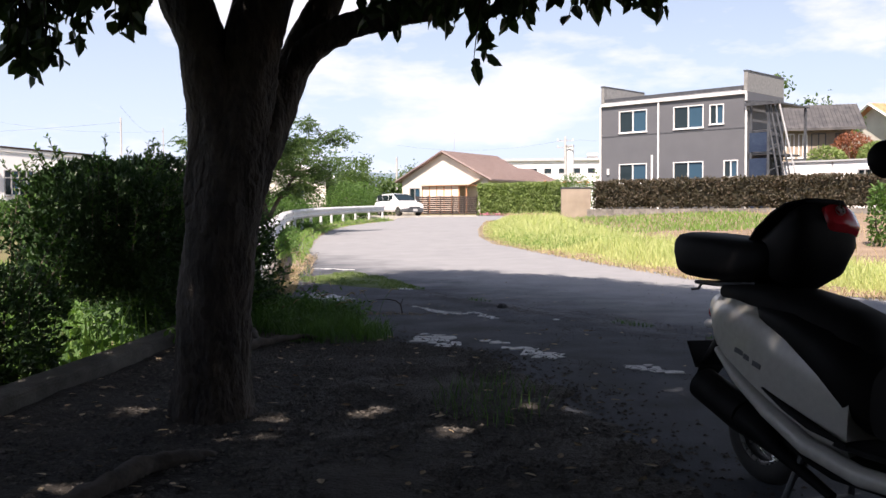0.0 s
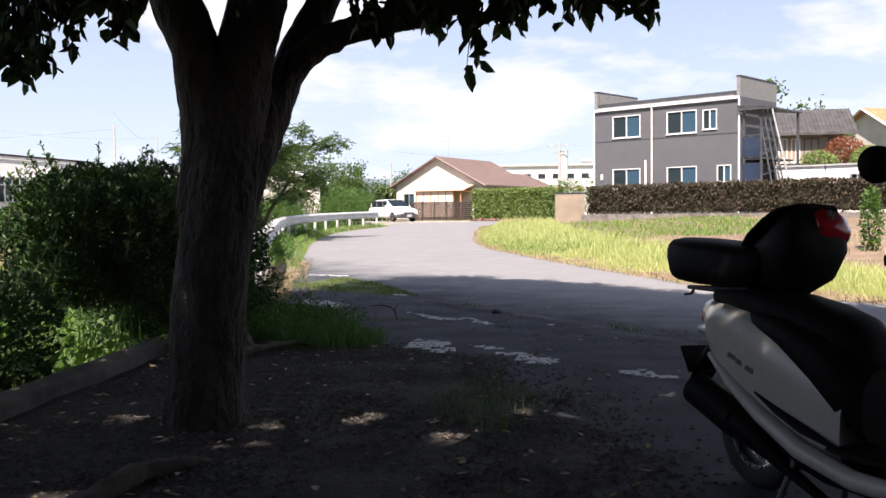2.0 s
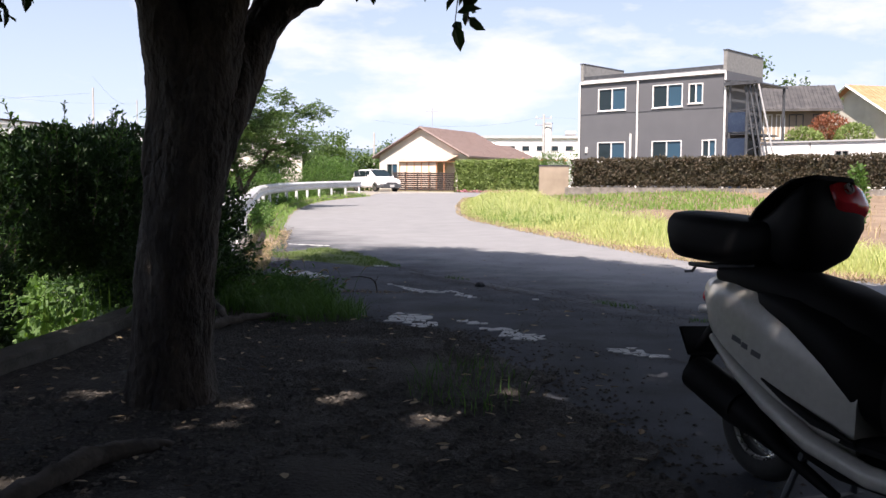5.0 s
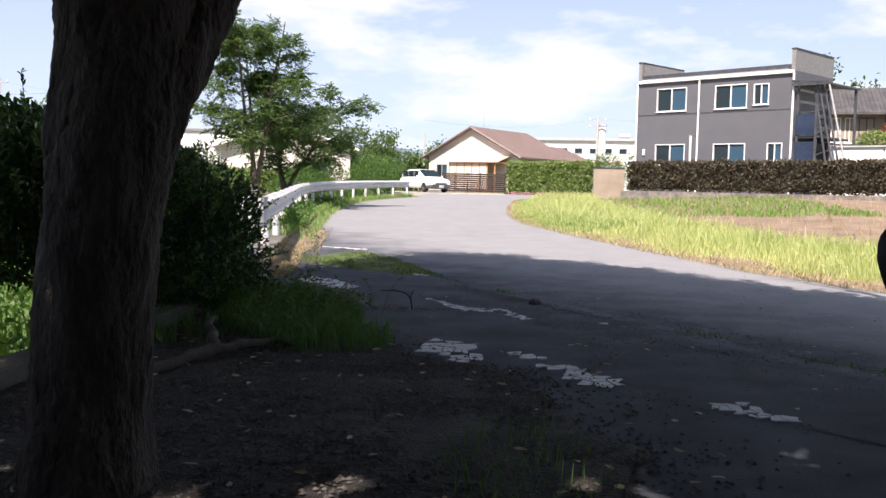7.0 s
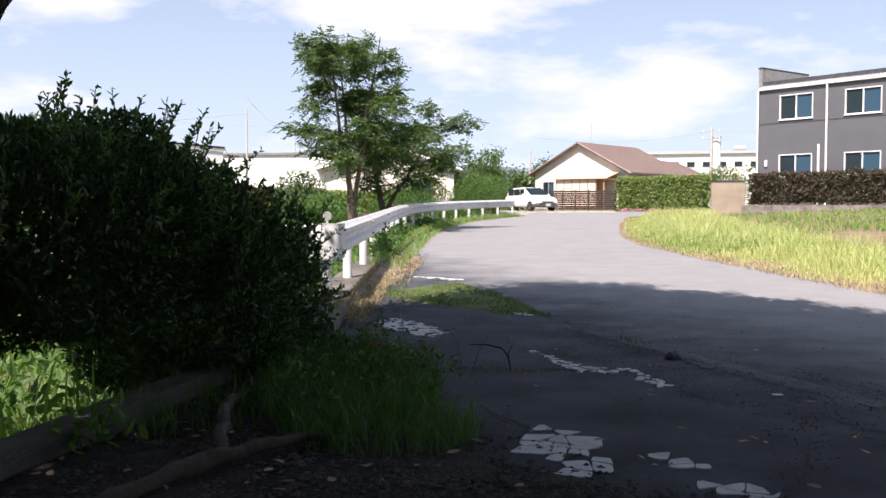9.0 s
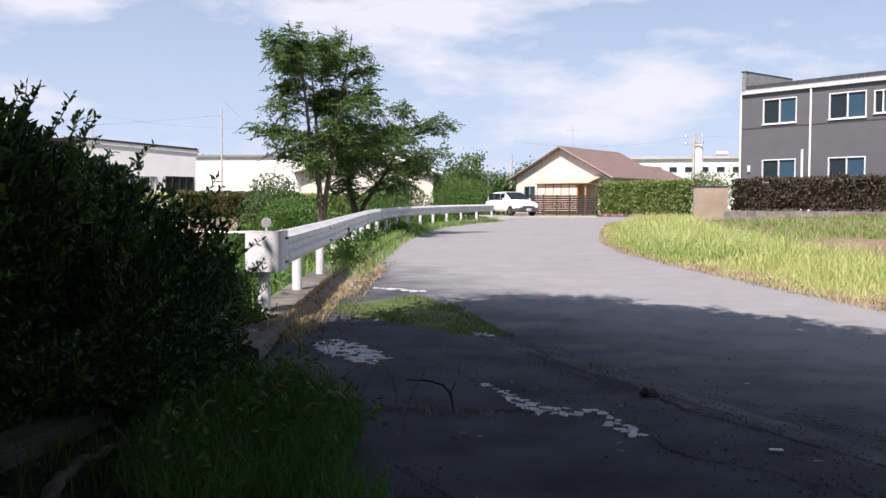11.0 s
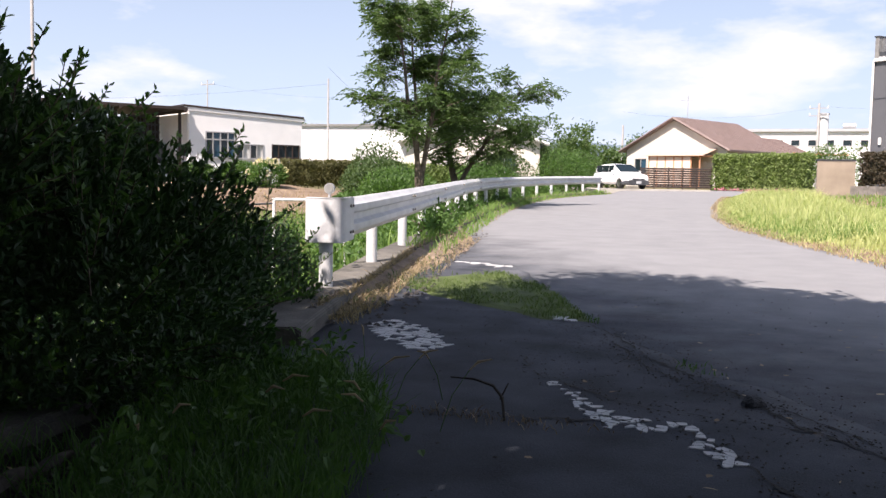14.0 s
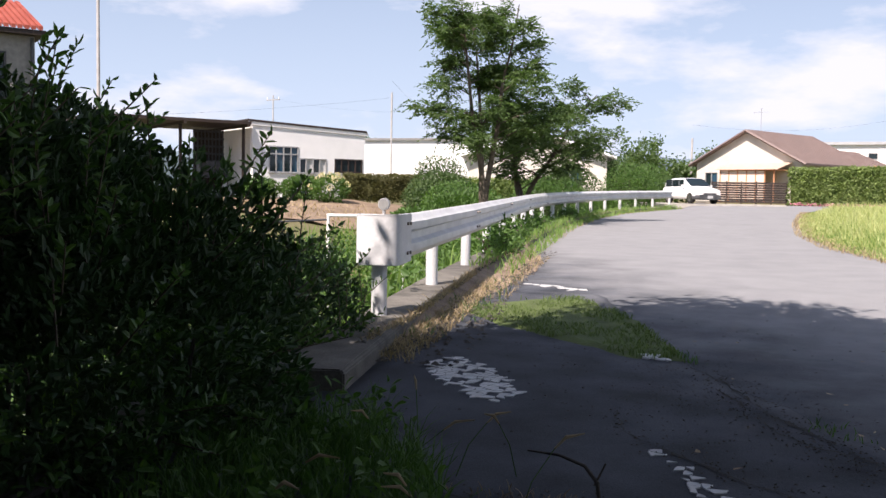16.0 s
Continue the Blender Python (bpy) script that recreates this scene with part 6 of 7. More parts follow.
def stuff(name, v, f, mat, label, category):
    return tagged(raw(name, v, f, mat), label, category, kind="stuff")


def field_pts(r, n, edge0, edge1, ylo, yhi, power=1.0):
    y = ylo + (yhi - ylo) * r.uniform(0, 1, n) ** 1.3
    e = edge0 + (edge1 - edge0) * r.uniform(0, 1, n) ** power
    x = right_x(y) + e
    keep = (x < 30)
    x, y = x[keep], y[keep]
    return np.stack([x, y, height(x, y) - 0.03], 1)


sv = []
for y in np.arange(9.5, 48.6, 0.35):
    xs = np.concatenate([right_x(y) + np.array([-0.3, 0.12, 0.6, 1.1, 1.7, 2.3, 3.0]), right_x(y) + np.linspace(3.6, 26, 26)])
    sv.append(np.stack([xs, np.full(33, y), height(xs, np.full(33, y)) + 0.02 + 0.03 * np.sin(xs * 5) * (np.arange(33) > 1) - 0.09 * (np.arange(33) == 0)], -1))
nr = len(sv)
ii = (np.arange(nr - 1)[:, None] * 33 + np.arange(32)[None]).reshape(-1, 1)
field = raw("field", np.concatenate(sv), ii + [[0, 1, 34, 33]], SOIL, smooth=True)
tagged(field, "brown tilled field soil with stubble", "field", kind="structure")
pts, r = scatter(52000, 81, lambda r, n: field_pts(r, n, -0.05, 3.2, 10.0, 46, 1.0))
v, f = blades(pts, (0.1 + 0.36 * smooth01(pts[:, 0] - right_x(pts[:, 1]), 0.0, 1.3)) * np.interp(pts[:, 1], [14, 30], [0.62, 1.0]) * (1 + 0.45 * np.array([noise.noise((a * 0.8, b * 0.8, 0)) for a, b in pts[:, :2]])), 0.013, r, 0.55)
stuff("field_grass", v, f, BLADE, "tall yellow-green uncut grass along the field edge", "grass")
pts, r = scatter(26000, 82, lambda r, n: field_pts(r, n, 0.0, 2.6, 22, 49, 1.0))
v, f = blades(pts, 0.08 + 0.22 * smooth01(pts[:, 0] - right_x(pts[:, 1]), 0.0, 1.2), 0.017, r, 0.6)
stuff("field_grass", v, f, GREEN_BLADE, "fresh green grass along the bend", "grass")
pts, r = scatter(9000, 83, lambda r, n: field_pts(r, n, 2.0, 14, 30, 48.5, 0.8))
pts = pts[(pts[:, 0] < 9.5)]
v, f = blades(pts, 0.2, 0.035, r, 0.6)
stuff("field_grass", v, f, GREEN_BLADE, "short green grass over part of the field", "grass")
pts, r = scatter(7000, 85, lambda r, n: field_pts(r, n, -0.22, 0.5, 10, 49, 1.0))
v, f = blades(pts, 0.1, 0.014, r, 0.9)
stuff("edge_straw", v, f, STRAW, "short dry straw along the lane edge of the field", "grass")
pts, r = scatter(2500, 84, lambda r, n: field_pts(r, n, 3, 18, 14, 46, 1.0))
v, f = blades(pts, 0.28, 0.02, r, 0.7)
stuff("stubble", v, f, STRAW, "pale dry stubble on the tilled soil", "stubble")


def weed_pts(r, n, d0, d1, ylo, yhi):
    y = ylo + (yhi - ylo) * r.uniform(0, 1, n) ** 1.5
    d = d0 + (d1 - d0) * r.uniform(0, 1, n)
    x = left_x(y) - 0.5 - d
    return np.stack([x, y, height(x, y)], 1)


# leafy weeds filling the ditch behind the kerb
r90 = np.random.default_rng(90)
tops = weed_pts(r90, 1900, 0.05, 4.6, 2.5, 48)
cen = np.repeat(tops, 22, 0)
rise = r90.uniform(0.05, 1, len(cen)) * np.repeat(r90.uniform(0.2, 0.65, len(tops)), 22)
cc = cen + np.stack([r90.normal(0, 0.14, len(cen)), r90.normal(0, 0.14, len(cen)), rise], 1)
v, f = leaves(cc, r90.normal(0, 0.5, cc.shape) + [0, 0, 0.35], 0.1, 0.055, r90)
stuff("weeds", v, f, WEED, "dense bright green weeds filling the ditch behind the rail", "weeds")
pts, r = scatter(9000, 91, lambda r, n: weed_pts(r, n, 0.0, 7.0, 2.5, 46))
v, f = blades(pts, 0.4, 0.02, r, 0.5)
stuff("ditch_grass", v, f, GREEN_BLADE, "long green grass among the ditch weeds", "grass")
# weeds growing out by the posts on the lane side
r92 = np.random.default_rng(92)
for i, (x, y, s) in enumerate(((-4.75, 19.0, 0.32), (-5.1, 20.4, 0.38), (-4.9, 19.8, 0.3), (-5.5, 21.9, 0.3), (-6.1, 24.6, 0.25), (-6.6, 27, 0.25), (-7.6, 33, 0.25), (-3.1, 10.5, 0.22))):
    shrub("weed_clump", (x, y, base_z(y)), (s * 1.2, s * 1.3, s * 0.8), 420, 0.075, WEED, "leafy green weed clump growing at the kerb", "weeds", 300 + i, "weed clumps", shell=0.2, stems=3)


def disc_pts(r, n, cx, cy, rx, ry, rot=0.0):
    a, q = r.uniform(0, 2 * np.pi, n), np.sqrt(r.uniform(0, 1, n))
    u, w = np.cos(a) * q * rx, np.sin(a) * q * ry
    c, s = math.cos(rot), math.sin(rot)
    x, y = cx + u * c - w * s, cy + u * s + w * c
    return np.stack([x, y, np.maximum(height(x, y), 0) + 0.01], 1)


# tuft of tall grass between the roots and the asphalt
r93 = np.random.default_rng(93)
tp = np.concatenate([disc_pts(r93, 3400, -1.8, 9.2, 0.5, 1.2, 0.3), disc_pts(r93, 900, -1.3, 8.2, 0.45, 0.45), disc_pts(r93, 500, -2.3, 10.1, 0.35, 0.5), disc_pts(r93, 350, -2.3, 8.3, 0.5, 0.5)])
v, f = blades(tp, 0.17, 0.006, r93, 0.9)
tuft = stuff("grass_tuft", v, f, SHADE_BLADE, "lush green grass tuft growing through the dirt", "grass")
tl = np.repeat(disc_pts(r93, 50, -1.95, 9.3, 0.7, 1.3, 0.35), 14, 0)
v, f = leaves(tl + r93.normal(0, 1, tl.shape) * [0.07, 0.07, 0.06] + [0, 0, 0.14], r93.normal(0, 0.5, tl.shape), 0.05, 0.024, r93)
stuff("low_weeds", v, f, SHADE_BLADE, "small-leaved weeds among the grass tuft", "weeds")
lp = disc_pts(r93, 170, 0.05, 5.75, 0.3, 0.6)
v, f = blades(lp, 0.12, 0.005, r93, 0.6)
stuff("sparse_grass", v, f, SHADE_BLADE, "sparse thin grass in the dirt", "grass")
yp = disc_pts(r93, 60, -2.35, 7.6, 0.1, 0.12)
v, f = leaves(yp + [0, 0, 0.12] + r93.normal(0, 0.05, yp.shape), r93.normal(0, 0.5, yp.shape) + [0, 0, 0.7], 0.08, 0.03, r93)
stuff("seedling", v, f, WEED, "yellow-green seedling by the kerb", "weeds")
# foxtail heads over the tuft
for i in range(14):
    x, y = r93.uniform(-2.0, -1.2), r93.uniform(8.6, 10.2)
    h, dx, dyy = r93.uniform(0.16, 0.27), r93.uniform(-0.1, 0.16), r93.uniform(-0.1, 0.1)
    fx = thing("foxtail", pose(x, y, 0.01), "thin foxtail grass stalk with a pale furry head", "grass", "foxtail stalks")
    part("stalk", tube([(0, 0, 0), (dx * 0.4, dyy * 0.4, h * 0.6), (dx, dyy, h)], [0.0022, 0.0018, 0.0015], n=4), SHADE_BLADE, fx)
    part("seed_head", tube([(dx, dyy, h), (dx * 1.3, dyy * 1.3, h + 0.03), (dx * 1.8, dyy * 1.8, h + 0.035)], [0.003, 0.0055, 0.002], n=6, wob=0.2), STRAW, fx)

# moss and short turf on the lane's edge
moss_line = [(-3.3, 14.3), (-3.15, 15.2), (-2.6, 15.6), (-1.9, 14.6), (-1.25, 13.0), (-1.15, 12.75), (-1.5, 12.75), (-2.0, 13.15), (-2.6, 13.6)]
bm = bmesh.new()
ctr = Vector((-2.2, 14.0))
rim = []
for i in range(72):
    t = i / 72 * len(moss_line)
    a, b = Vector(moss_line[int(t) % len(moss_line)]), Vector(moss_line[(int(t) + 1) % len(moss_line)])
    p = a.lerp(b, t - int(t))
    p += (p - ctr) * 0.12 * noise.noise((p.x * 4, p.y * 4, 0.4))
    rim.append(p)
inner = [ctr.lerp(p, 0.85) for p in rim]
vo = [bm.verts.new((p.x, p.y, float(height(p.x, p.y)) + 0.008)) for p in rim]
vi = [bm.verts.new((p.x, p.y, float(height(p.x, p.y)) + 0.03)) for p in inner]
for i in range(72):
    bm.faces.new((vo[i], vo[(i + 1) % 72], vi[(i + 1) % 72], vi[i]))
bm.faces.new(vi)
solid("moss_patch", bm, MOSS, Matrix(), "flat patch of moss and short turf on the asphalt", "moss", kind="structure")


def in_poly(p, poly):
    x, y, ins = p[:, 0], p[:, 1], np.zeros(len(p), bool)
    for (x0, y0), (x1, y1) in zip(poly, poly[1:] + poly[:1]):
        hit = ((y0 > y) != (y1 > y)) & (x < (x1 - x0) * (y - y0) / (y1 - y0 + 1e-9) + x0)
        ins ^= hit
    return ins


r94 = np.random.default_rng(94)
mp = disc_pts(r94, 14000, -2.2, 14.1, 1.5, 1.7)
mp = mp[in_poly(mp, moss_line)]
mp = mp[np.array([noise.noise((a * 2.3, b * 2.3, 3.3)) + 0.5 * noise.noise((a * 7, b * 7, 1.3)) for a, b in mp[:, :2]]) > -0.22]
v, f = blades(mp, 0.05, 0.008, r94, 0.9)
stuff("turf", v, f, TURF, "short green turf on the moss patch", "grass")


def verge_pts(r, n, ylo, yhi, inner, outer):
    y = r.uniform(ylo, yhi, n)
    x = left_x(y) - inner + (inner + outer) * r.uniform(0, 1, n) ** 1.4
    return np.stack([x, y, np.interp(y, [0, 14, 60], [0, 0, 0.55]) + np.where(x < left_x(y), 0.1, 0.01)], 1)


r95 = np.random.default_rng(95)
dp = np.concatenate([verge_pts(r95, 1900, 11.9, 16.5, 0.05, 0.26), verge_pts(r95, 1100, 15, 20, 0.1, 0.5), verge_pts(r95, 1600, 19, 48, 0.15, 0.35)])
v, f = blades(dp, 0.075, 0.007, r95, 1.6)
stuff("dry_grass", v, f, STRAW, "dry straw-coloured grass along the kerb", "grass")
gp = verge_pts(r95, 2600, 17, 50, 0.2, 0.3)
v, f = blades(gp, 0.16, 0.016, r95, 0.8)
stuff("verge_grass", v, f, GREEN_BLADE, "green grass along the foot of the rail", "grass")
sp = verge_pts(r95, 420, 12.6, 18.5, 0.0, 0.45)
sp = sp[np.array([noise.noise((a * 2.1, b * 2.1, 6.3)) for a, b in sp[:, :2]]) > 0.05]
v, f = blades(sp, 0.09, 0.008, r95, 1.0)
stuff("verge_grass", v, f, SHADE_BLADE, "low green tufts among the dry straw of the verge", "grass")
# dry soil heaped over the kerb's lane side
heap = []
hyy = np.arange(12.0, 22.1, 0.2)
for y in hyy:
    w = np.interp(y, [12.0, 12.8, 14.5, 16.5, 19, 22], [0.05, 0.16, 0.26, 0.5, 0.6, 0.1]) * (1 + 0.25 * noise.noise((y * 1.3, 0, 7)))
    bz = base_z(y)
    x0 = float(left_x(y)) - 0.1
    heap.append([(x0 - 0.05, y, bz + 0.06), (x0 + 0.02, y, bz + 0.126 + 0.015 * noise.noise((y * 3, 2, 1))), (x0 + w * 0.35, y, bz + 0.065 + 0.02 * noise.noise((y * 3, 5, 1))), (x0 + w * 0.7, y, bz + 0.03), (x0 + w, y, bz + 0.008)])
hv = np.array(heap).reshape(-1, 3)
hi_ = (np.arange(len(hyy) - 1)[:, None] * 5 + np.arange(4)[None]).reshape(-1, 1)
tagged(raw("soil_verge", hv, hi_ + [[0, 1, 6, 5]], PALE_SOIL, smooth=True), "dry pale soil heaped along the kerb", "soil", kind="structure")

# dry bank before the workshop
bank_v = []
for y in np.arange(33, 44.1, 0.55):
    xs = np.linspace(-30, -14.5, 26)
    bank_v.append(np.stack([xs, np.full(26, y), height(xs, np.full(26, y)) + 0.05 + 0.05 * np.sin(xs * 2.3 + y) + 0.12 * smooth01(y, 38, 43)], -1))
bi = (np.arange(len(bank_v) - 1)[:, None] * 26 + np.arange(25)[None]).reshape(-1, 1)
tagged(raw("garden_soil", np.concatenate(bank_v), bi + [[0, 1, 27, 26]], SOIL, smooth=True), "dry reddish brown garden soil before the workshop", "soil", kind="structure")
r101 = np.random.default_rng(101)
bx, by = r101.uniform(-28, -15, 1800), r101.uniform(33, 43, 1800)
v, f = blades(np.stack([bx, by, height(bx, by) + 0.05], 1), 0.16, 0.03, r101, 1.3)
stuff("dry_stalks", v, f, STRAW, "dry fallen stalks on the garden soil", "stubble")

# pale forecourt and flower border by the hedge
solid("forecourt", slab([(-13, 57.5), (-7.6, 58.5), (-3.0, 60.6), (-3.4, 64.5), (-13, 66.5)], 0.35, 0.62), PALE_CONCRETE, Matrix(), "pale concrete forecourt before the fence", "pavement", kind="structure")
r96 = np.random.default_rng(96)
k = r96.uniform(0, 1, 200)
fp = np.stack([-3.0 + 4.8 * k, 64.6 - 3.5 * k, np.full(200, 0.62) + r96.uniform(0, 0.12, 200)], 1) + np.stack([r96.normal(0, 0.1, 200), r96.normal(-0.25, 0.1, 200), 0 * k], 1)
v, f = leaves(fp, r96.normal(0, 0.5, fp.shape), 0.1, 0.08, r96)
stuff("flower_border", v, f, PINK, "pink flowers along the foot of the hedge", "flowers")


# ---- worn marks and litter on the asphalt ----
def flakes(name, outline, cell, seed, label, lift=0.0135, lost=0.07):
    """Crazed flakes: jittered cells inside an outline, each its own thin piece with a gap round it."""
    r = random.Random(seed)
    P = np.array(outline)
    ob = thing(name, pose(float(P[:, 0].mean()), float(P[:, 1].mean()), lift), label, "road marking", "worn paint patches")
    c = P.mean(0)
    lo, hi = P.min(0), P.max(0)
    nx_, ny_ = int((hi[0] - lo[0]) / cell) + 2, int((hi[1] - lo[1]) / cell) + 2
    node = {}
    for i in range(nx_ + 1):
        for j in range(ny_ + 1):
            node[i, j] = (lo[0] + (i - 0.5 + r.uniform(-0.45, 0.45)) * cell, lo[1] + (j - 0.5 + r.uniform(-0.45, 0.45)) * cell)
    poly = [tuple(p) for p in P]
    for i in range(nx_):
        for j in range(ny_):
            q = [node[i, j], node[i + 1, j], node[i + 1, j + 1], node[i, j + 1]]
            m = np.mean(q, 0)
            if r.random() < lost or not in_poly(np.array([m + np.array([r.uniform(-1, 1), r.uniform(-1, 1)]) * cell * 0.35]), poly)[0]:
                continue
            s = r.uniform(0.86, 0.96)
            qq = []
            for a, b in zip(q, q[1:] + q[:1]):
                a, b = np.array(a), np.array(b)
                for t in (0.12, 0.5, 0.88):
                    w = a + (b - a) * t + np.array([r.uniform(-1, 1), r.uniform(-1, 1)]) * cell * 0.05
                    qq.append(tuple(m + (w - m) * s - c))
            part("flake", slab(qq, -0.01, r.uniform(0.0005, 0.002)), FLAKE, ob)


flakes("paint_patch", [(-0.72, 8.2), (-0.66, 8.6), (-0.52, 8.55), (-0.4, 8.25), (-0.27, 7.85), (-0.42, 7.82), (-0.5, 8.0)], 0.1, 1, "crazed pale flaking patch on the dark asphalt", 0.0135)
flakes("paint_patch", [(-0.16, 8.22), (0.1, 8.02), (0.07, 7.93), (-0.1, 8.1)], 0.075, 2, "crazed pale flaking patch on the dark asphalt", 0.0135)
flakes("paint_patch", [(0.07, 7.75), (0.2, 7.82), (0.42, 7.6), (0.56, 7.45), (0.42, 7.22), (0.22, 7.42)], 0.08, 3, "crazed pale flaking patch on the dark asphalt", 0.0135)
flakes("paint_patch", [(0.85, 7.0), (1.05, 7.1), (1.24, 6.76), (1.1, 6.72), (0.95, 6.9)], 0.05, 4, "small pale worn patch on the asphalt", 0.0135)
flakes("paint_patch", [(-2.56, 11.95), (-2.5, 12.28), (-2.1, 11.95), (-1.78, 11.45), (-1.84, 11.18), (-2.2, 11.45)], 0.05, 5, "crazed white paint patch broken into scales", lost=0.2)
flakes("paint_patch", [(-1.06, 10.8), (-0.84, 10.6), (-0.7, 10.3), (-0.5, 10.17), (-0.24, 10.14), (-0.02, 9.6), (-0.1, 9.58), (-0.34, 10.0), (-0.6, 9.98), (-0.78, 10.25), (-0.9, 10.5)], 0.04, 6, "broken line of pale worn paint flakes", lost=0.52)
flakes("paint_patch", [(-1.62, 13.1), (-1.45, 13.1), (-1.27, 12.74), (-1.4, 12.7)], 0.05, 7, "small white worn patch beside the moss", 0.022, lost=0.3)
flakes("paint_patch", [(-3.5, 16.9), (-2.7, 16.35), (-2.74, 16.2), (-3.55, 16.7)], 0.11, 8, "faded white stop line fragment on the lane", 0.033, lost=0.45)

# open cracks that wander across the old asphalt, with lifted crumbs along them
def wander(name, pts, wide, seed, label):
    r = np.random.default_rng(seed)
    P = [Vector((*p, 0)) for p in pts]
    path = []
    for a, b in zip(P, P[1:]):
        n = max(2, int((b - a).length / 0.035))
        path += [a.lerp(b, k / n) for k in range(n)]
    path.append(P[-1])
    v = []
    for i, p in enumerate(path):
        d = (path[min(i + 1, len(path) - 1)] - path[max(i - 1, 0)]).normalized()
        off = 0.05 * noise.noise((p.x * 2.1, p.y * 2.1, seed)) + 0.03 * noise.noise((p.x * 8, p.y * 8, seed)) + r.normal(0, 0.004)
        w = wide * max(0.08, 0.55 + noise.noise((p.x * 3.3, p.y * 3.3, seed + 5)) + 0.35 * r.normal())
        side = Vector((-d.y, d.x, 0))
        for k in (off - w, off + w):
            q = p + side * k
            v.append((q.x, q.y, float(height(q.x, q.y)) + 0.0145))
    f = [(2 * i, 2 * i + 1, 2 * i + 3, 2 * i + 2) for i in range(len(path) - 1)]
    stuff(name, v, f, CRACK, label, "crack")
    return np.array([(p.x, p.y) for p in path])


SEAMS = ([(3.4, 6.3), (2.2, 7.8), (0.9, 9.4), (0.1, 10.4), (-0.5, 11.4), (-1.1, 12.6)], [(-1.7, 9.8), (-1.1, 9.95), (-0.55, 10.1), (-0.2, 10.0), (0.1, 9.4), (0.7, 9.0), (1.5, 8.2)],
         [(-1.0, 8.9), (-0.6, 8.35), (-0.35, 7.8), (0.1, 7.4), (0.8, 6.95), (1.7, 6.3)], [(-1.3, 11.3), (-1.1, 10.9), (-0.75, 10.5), (-0.45, 10.35), (0.2, 10.2)], [(-0.9, 12.0), (-0.55, 11.2), (0.0, 10.7), (0.5, 10.0)],
         [(0.2, 7.4), (0.5, 8.2), (0.6, 9.0)], [(2.6, 8.2), (1.6, 9.1), (0.7, 10.3)])
seam_pts = [wander("asphalt_crack", pts, 0.011 if k < 3 else 0.007, 400 + k, "dark open crack wandering over the old asphalt") for k, pts in enumerate(SEAMS)]

# a broken seam with dead weeds and a bent stick
stick = thing("bent_stick", pose(-1.05, 9.9, 0.02), "dry bent twig standing in the seam of the asphalt", "stick")
part("twig", tube([(0.05, -0.03, 0.0), (0.03, 0.0, 0.09), (-0.02, 0.03, 0.13), (-0.12, 0.08, 0.14), (-0.24, 0.12, 0.13)], [0.006, 0.007, 0.006, 0.005, 0.003], n=7), ROOT, stick)
part("side_twig", tube([(0.02, 0.0, 0.08), (0.05, 0.02, 0.15)], [0.004, 0.003], n=6), ROOT, stick)
r97 = np.random.default_rng(97)
dpp = np.stack([r97.normal(-1.05, 0.22, 150), 9.9 + r97.normal(0, 0.05, 150), np.full(150, 0.014)], 1)
v, f = blades(dpp, 0.028, 0.004, r97, 1.4)
stuff("dead_weeds", v, f, DRY_LEAF, "dead brown weeds along the broken asphalt seam", "weeds")


def litter(n, seed, region, size, mat, name, label, flat=0.25):
    r = np.random.default_rng(seed)
    p = region(r, n)
    v, f = leaves(p, r.normal(0, 1, p.shape) * [1, 1, flat * 0.3], size, size * 0.5, r)
    v[:, 2] = np.maximum(v[:, 2] * 0.35 + p[0, 2] * 0.65, 0.034)
    return stuff(name, v, f, mat, label, "leaves")


litter(260, 98, lambda r, n: np.stack([r.uniform(-2.4, 0.8, n), r.uniform(2.2, 8.6, n), np.full(n, 0.045)], 1), 0.06, DRY_LEAF, "leaf_litter", "scattered dry brown leaves on the dirt")
litter(110, 99, lambda r, n: np.stack([r.uniform(-1.6, 4.0, n), r.uniform(6.5, 14.5, n), np.full(n, 0.03)], 1), 0.05, DRY_LEAF, "leaf_litter", "few dry leaves on the asphalt")
r99 = np.random.default_rng(100)


def pebbles(n, region, size, name, label):
    p = region(r99, n)
    base = np.array([(1, 0, 0), (0.3, 0.95, 0), (-0.8, 0.6, 0), (-0.8, -0.6, 0), (0.3, -0.95, 0), (0, 0, 0.6)])
    s = size * r99.uniform(0.4, 1.3, (n, 1, 1))
    a = r99.uniform(0, 2 * np.pi, n)
    rot = np.stack([np.stack([np.cos(a), -np.sin(a), 0 * a], 1), np.stack([np.sin(a), np.cos(a), 0 * a], 1), np.stack([0 * a, 0 * a, 0 * a + 1], 1)], 1)
    v = (np.einsum("nij,kj->nki", rot, base) * s * r99.uniform(0.7, 1.3, (n, 6, 1)) + p[:, None]).reshape(-1, 3)
    k = (np.arange(n) * 6)[:, None]
    f = np.concatenate([k + [[i, (i + 1) % 5, 5]] for i in range(5)])
    return stuff(name, v, f, GRAVEL, label, "gravel")


def dirt_pts(r, n):
    y = 2.2 + 6.9 * r.uniform(0, 1, n) ** 0.9
    right = np.interp(y, dy, np.maximum(dirt_r, -2.4)) + 0.3 * np.abs(r.normal(0, 1, n)) - 0.05
    x = -2.35 + (right + 2.35) * r.uniform(0, 1, n)
    return np.stack([x, y, np.where(x < np.interp(y, dy, dirt_r), 0.03, 0.014)], 1)


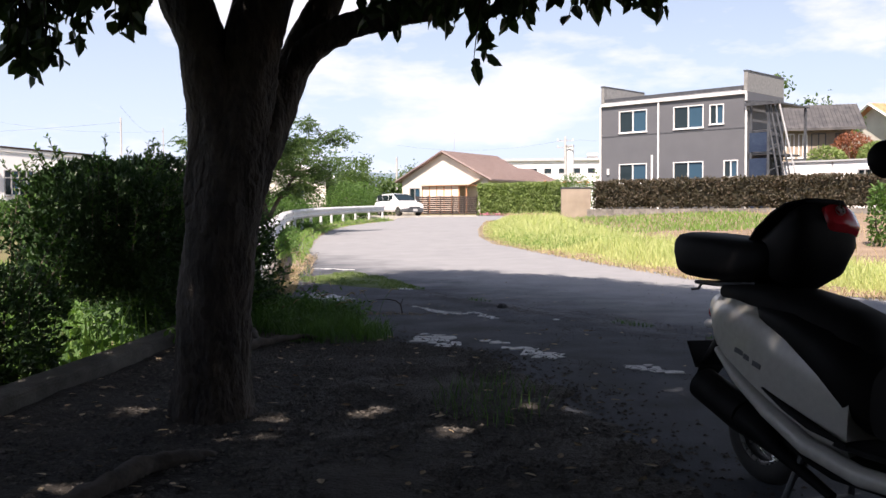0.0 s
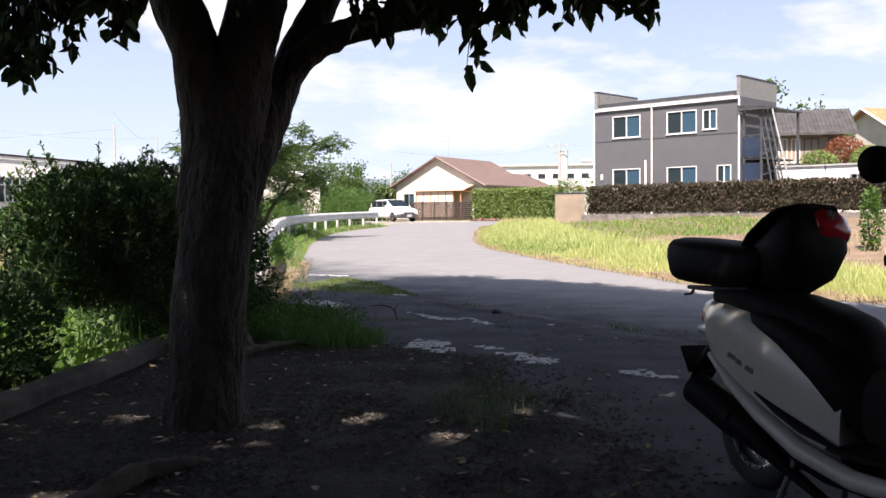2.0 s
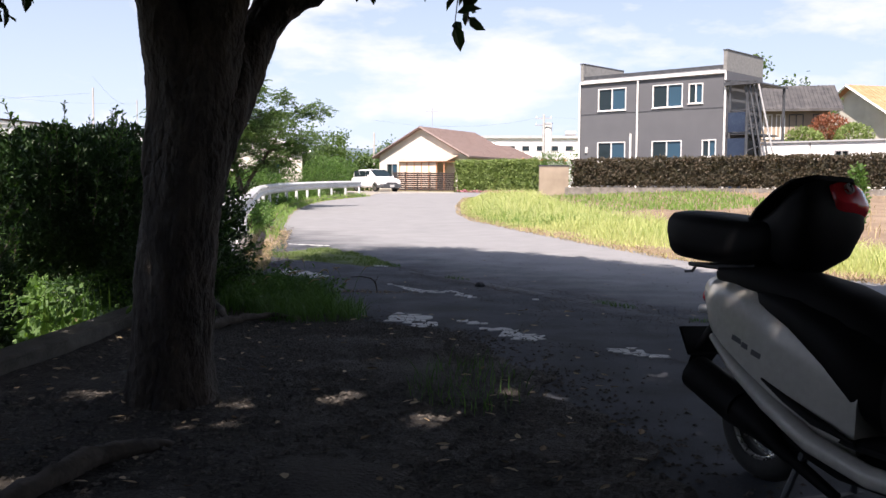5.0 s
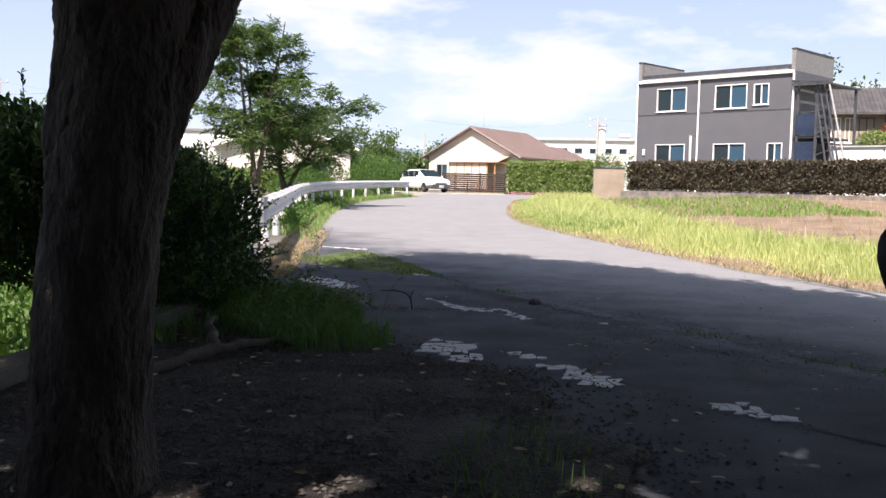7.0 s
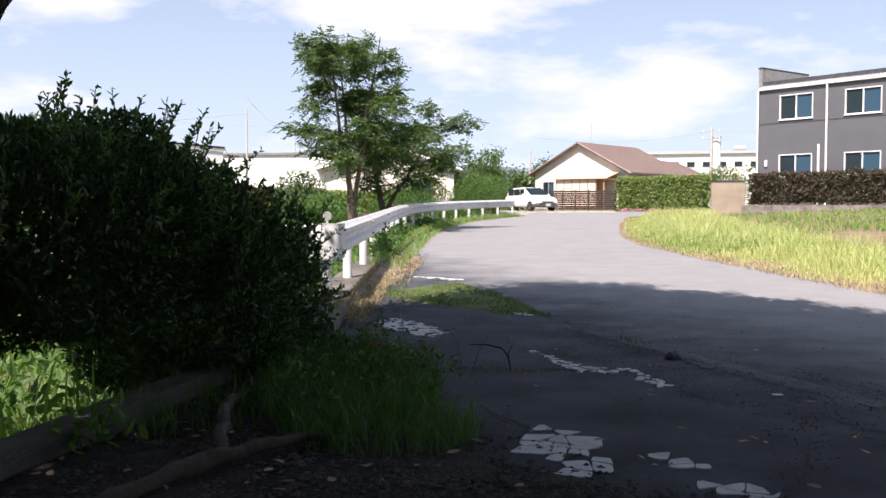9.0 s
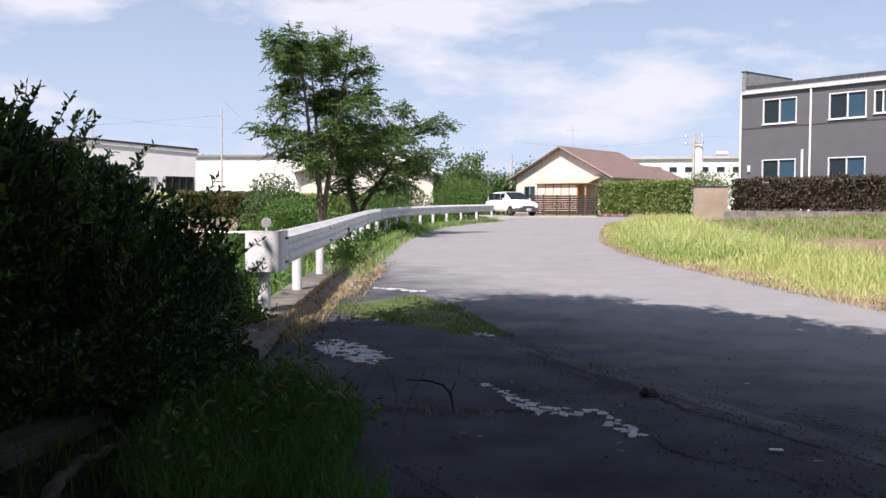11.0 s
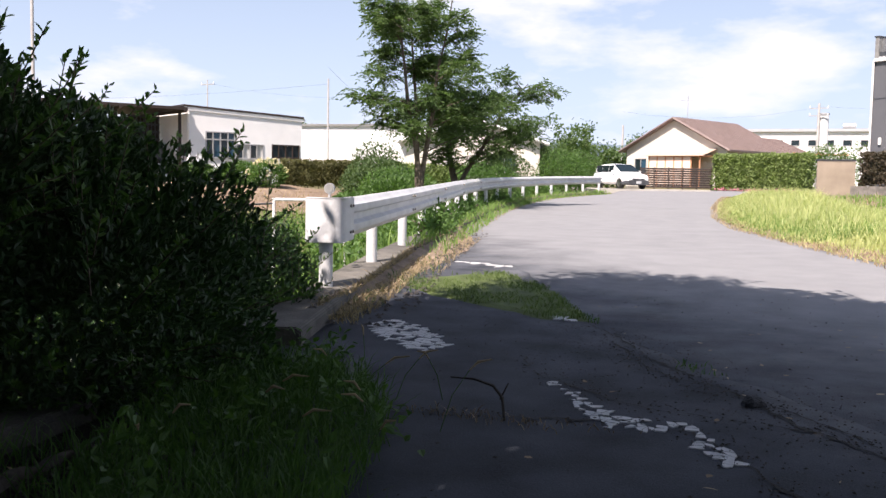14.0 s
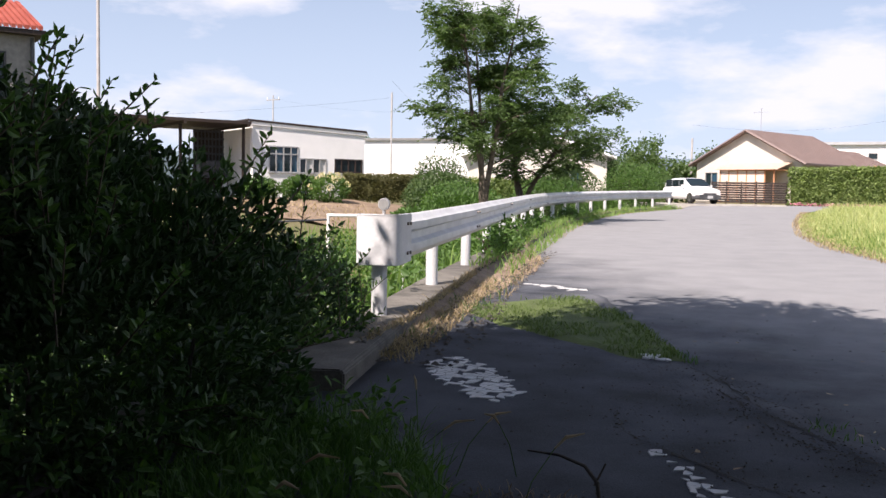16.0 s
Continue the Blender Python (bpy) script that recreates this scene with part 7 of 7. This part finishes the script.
pebbles(21000, lambda r, n: dirt_pts(r, n), 0.012, "gravel", "small dark gravel scattered in the dirt")
seam_all = np.concatenate(seam_pts)
pebbles(2600, lambda r, n: np.concatenate([seam_all[r.integers(0, len(seam_all), n)] + r.normal(0, 0.07, (n, 2)), np.full((n, 1), 0.013)], 1), 0.0065, "gravel", "broken asphalt crumbs along the cracks")
pebbles(700, lambda r, n: np.stack([r.uniform(-2.4, 3.4, n), r.uniform(6, 15, n), np.full(n, 0.016)], 1), 0.008, "gravel", "loose grit on the asphalt")


def edge_pts(r, n, lo, hi, z):
    y = r.uniform(5.0, 13.2, n)
    return np.stack([np.interp(y, ly, lay_r) + r.uniform(lo, hi, n) * r.uniform(0.3, 1, n), y, np.full(n, z)], 1)


pebbles(3600, lambda r, n: edge_pts(r, n, -1.3, 0.45, 0.014), 0.0055, "gravel", "loose dark grit along the broken asphalt edge")
epts = edge_pts(r99, 1400, -0.12, 0.12, 0.012)
epts = epts[np.array([noise.noise((0, b * 1.9, 0)) for b in epts[:, 1]]) > 0.12]
v, f = blades(epts, 0.035, 0.006, r99, 1.1)
stuff("edge_weeds", v, f, SHADE_BLADE, "small green weeds in the broken asphalt edge", "weeds")
pebbles(900, lambda r, n: verge_pts(r, n, 11.8, 21, 0.05, 0.55) + [0, 0, 0.02], 0.022, "gravel", "pale stones in the dry verge")
lump = solid("asphalt_lump", loft([(-0.05, 0, 0.02, 0.02, 0.015, 2), (-0.02, 0, 0.03, 0.045, 0.03, 2.2), (0.03, 0.01, 0.028, 0.04, 0.028, 2.4), (0.06, 0, 0.015, 0.015, 0.012, 2)], n=10), ASPHALT, pose(-0.03, 10.6, 0.0, 0, 0, 30), "small dark lump of broken asphalt on the lane", "stone")
scrap = solid("paper_scrap", slab([(-0.03, -0.012), (0.03, -0.015), (0.028, 0.012), (-0.03, 0.014)], 0.0, 0.006), WHITE_TRIM, pose(0.51, 9.49, 0.02, 0, 0, 10), "tiny white paper scrap on the asphalt", "litter", bevel=0.002)
kerb_stone = solid("loose_stone", loft([(-0.2, 0, 0.06, 0.05, 0.04, 2.4), (-0.1, 0, 0.09, 0.12, 0.09, 2.6), (0.08, 0, 0.1, 0.13, 0.1, 2.6), (0.2, 0, 0.06, 0.06, 0.05, 2.4)], n=12), CONCRETE, pose(-2.95, 9.9, -0.05, 0, 0, 60), "grey concrete lump lying by the kerb end", "stone", smooth=True)

# white pipe frame in the ditch
pf = thing("pipe_frame", pose(-5.95, 16.6, -0.4, 0, 0, 30), "white painted pipe frame standing in the ditch", "frame")
for x in (0.0, 0.9):
    part("upright", rod((x, 0, -0.1), (x, 0, 1.12), 0.02), WHITE_TRIM, pf)
part("top_bar", rod((-0.02, 0, 1.12), (0.92, 0, 1.12), 0.02), WHITE_TRIM, pf)
part("cable", rod((-2.2, -0.4, 0.95), (0.0, 0, 1.07), 0.012), STEEL_DARK, pf)
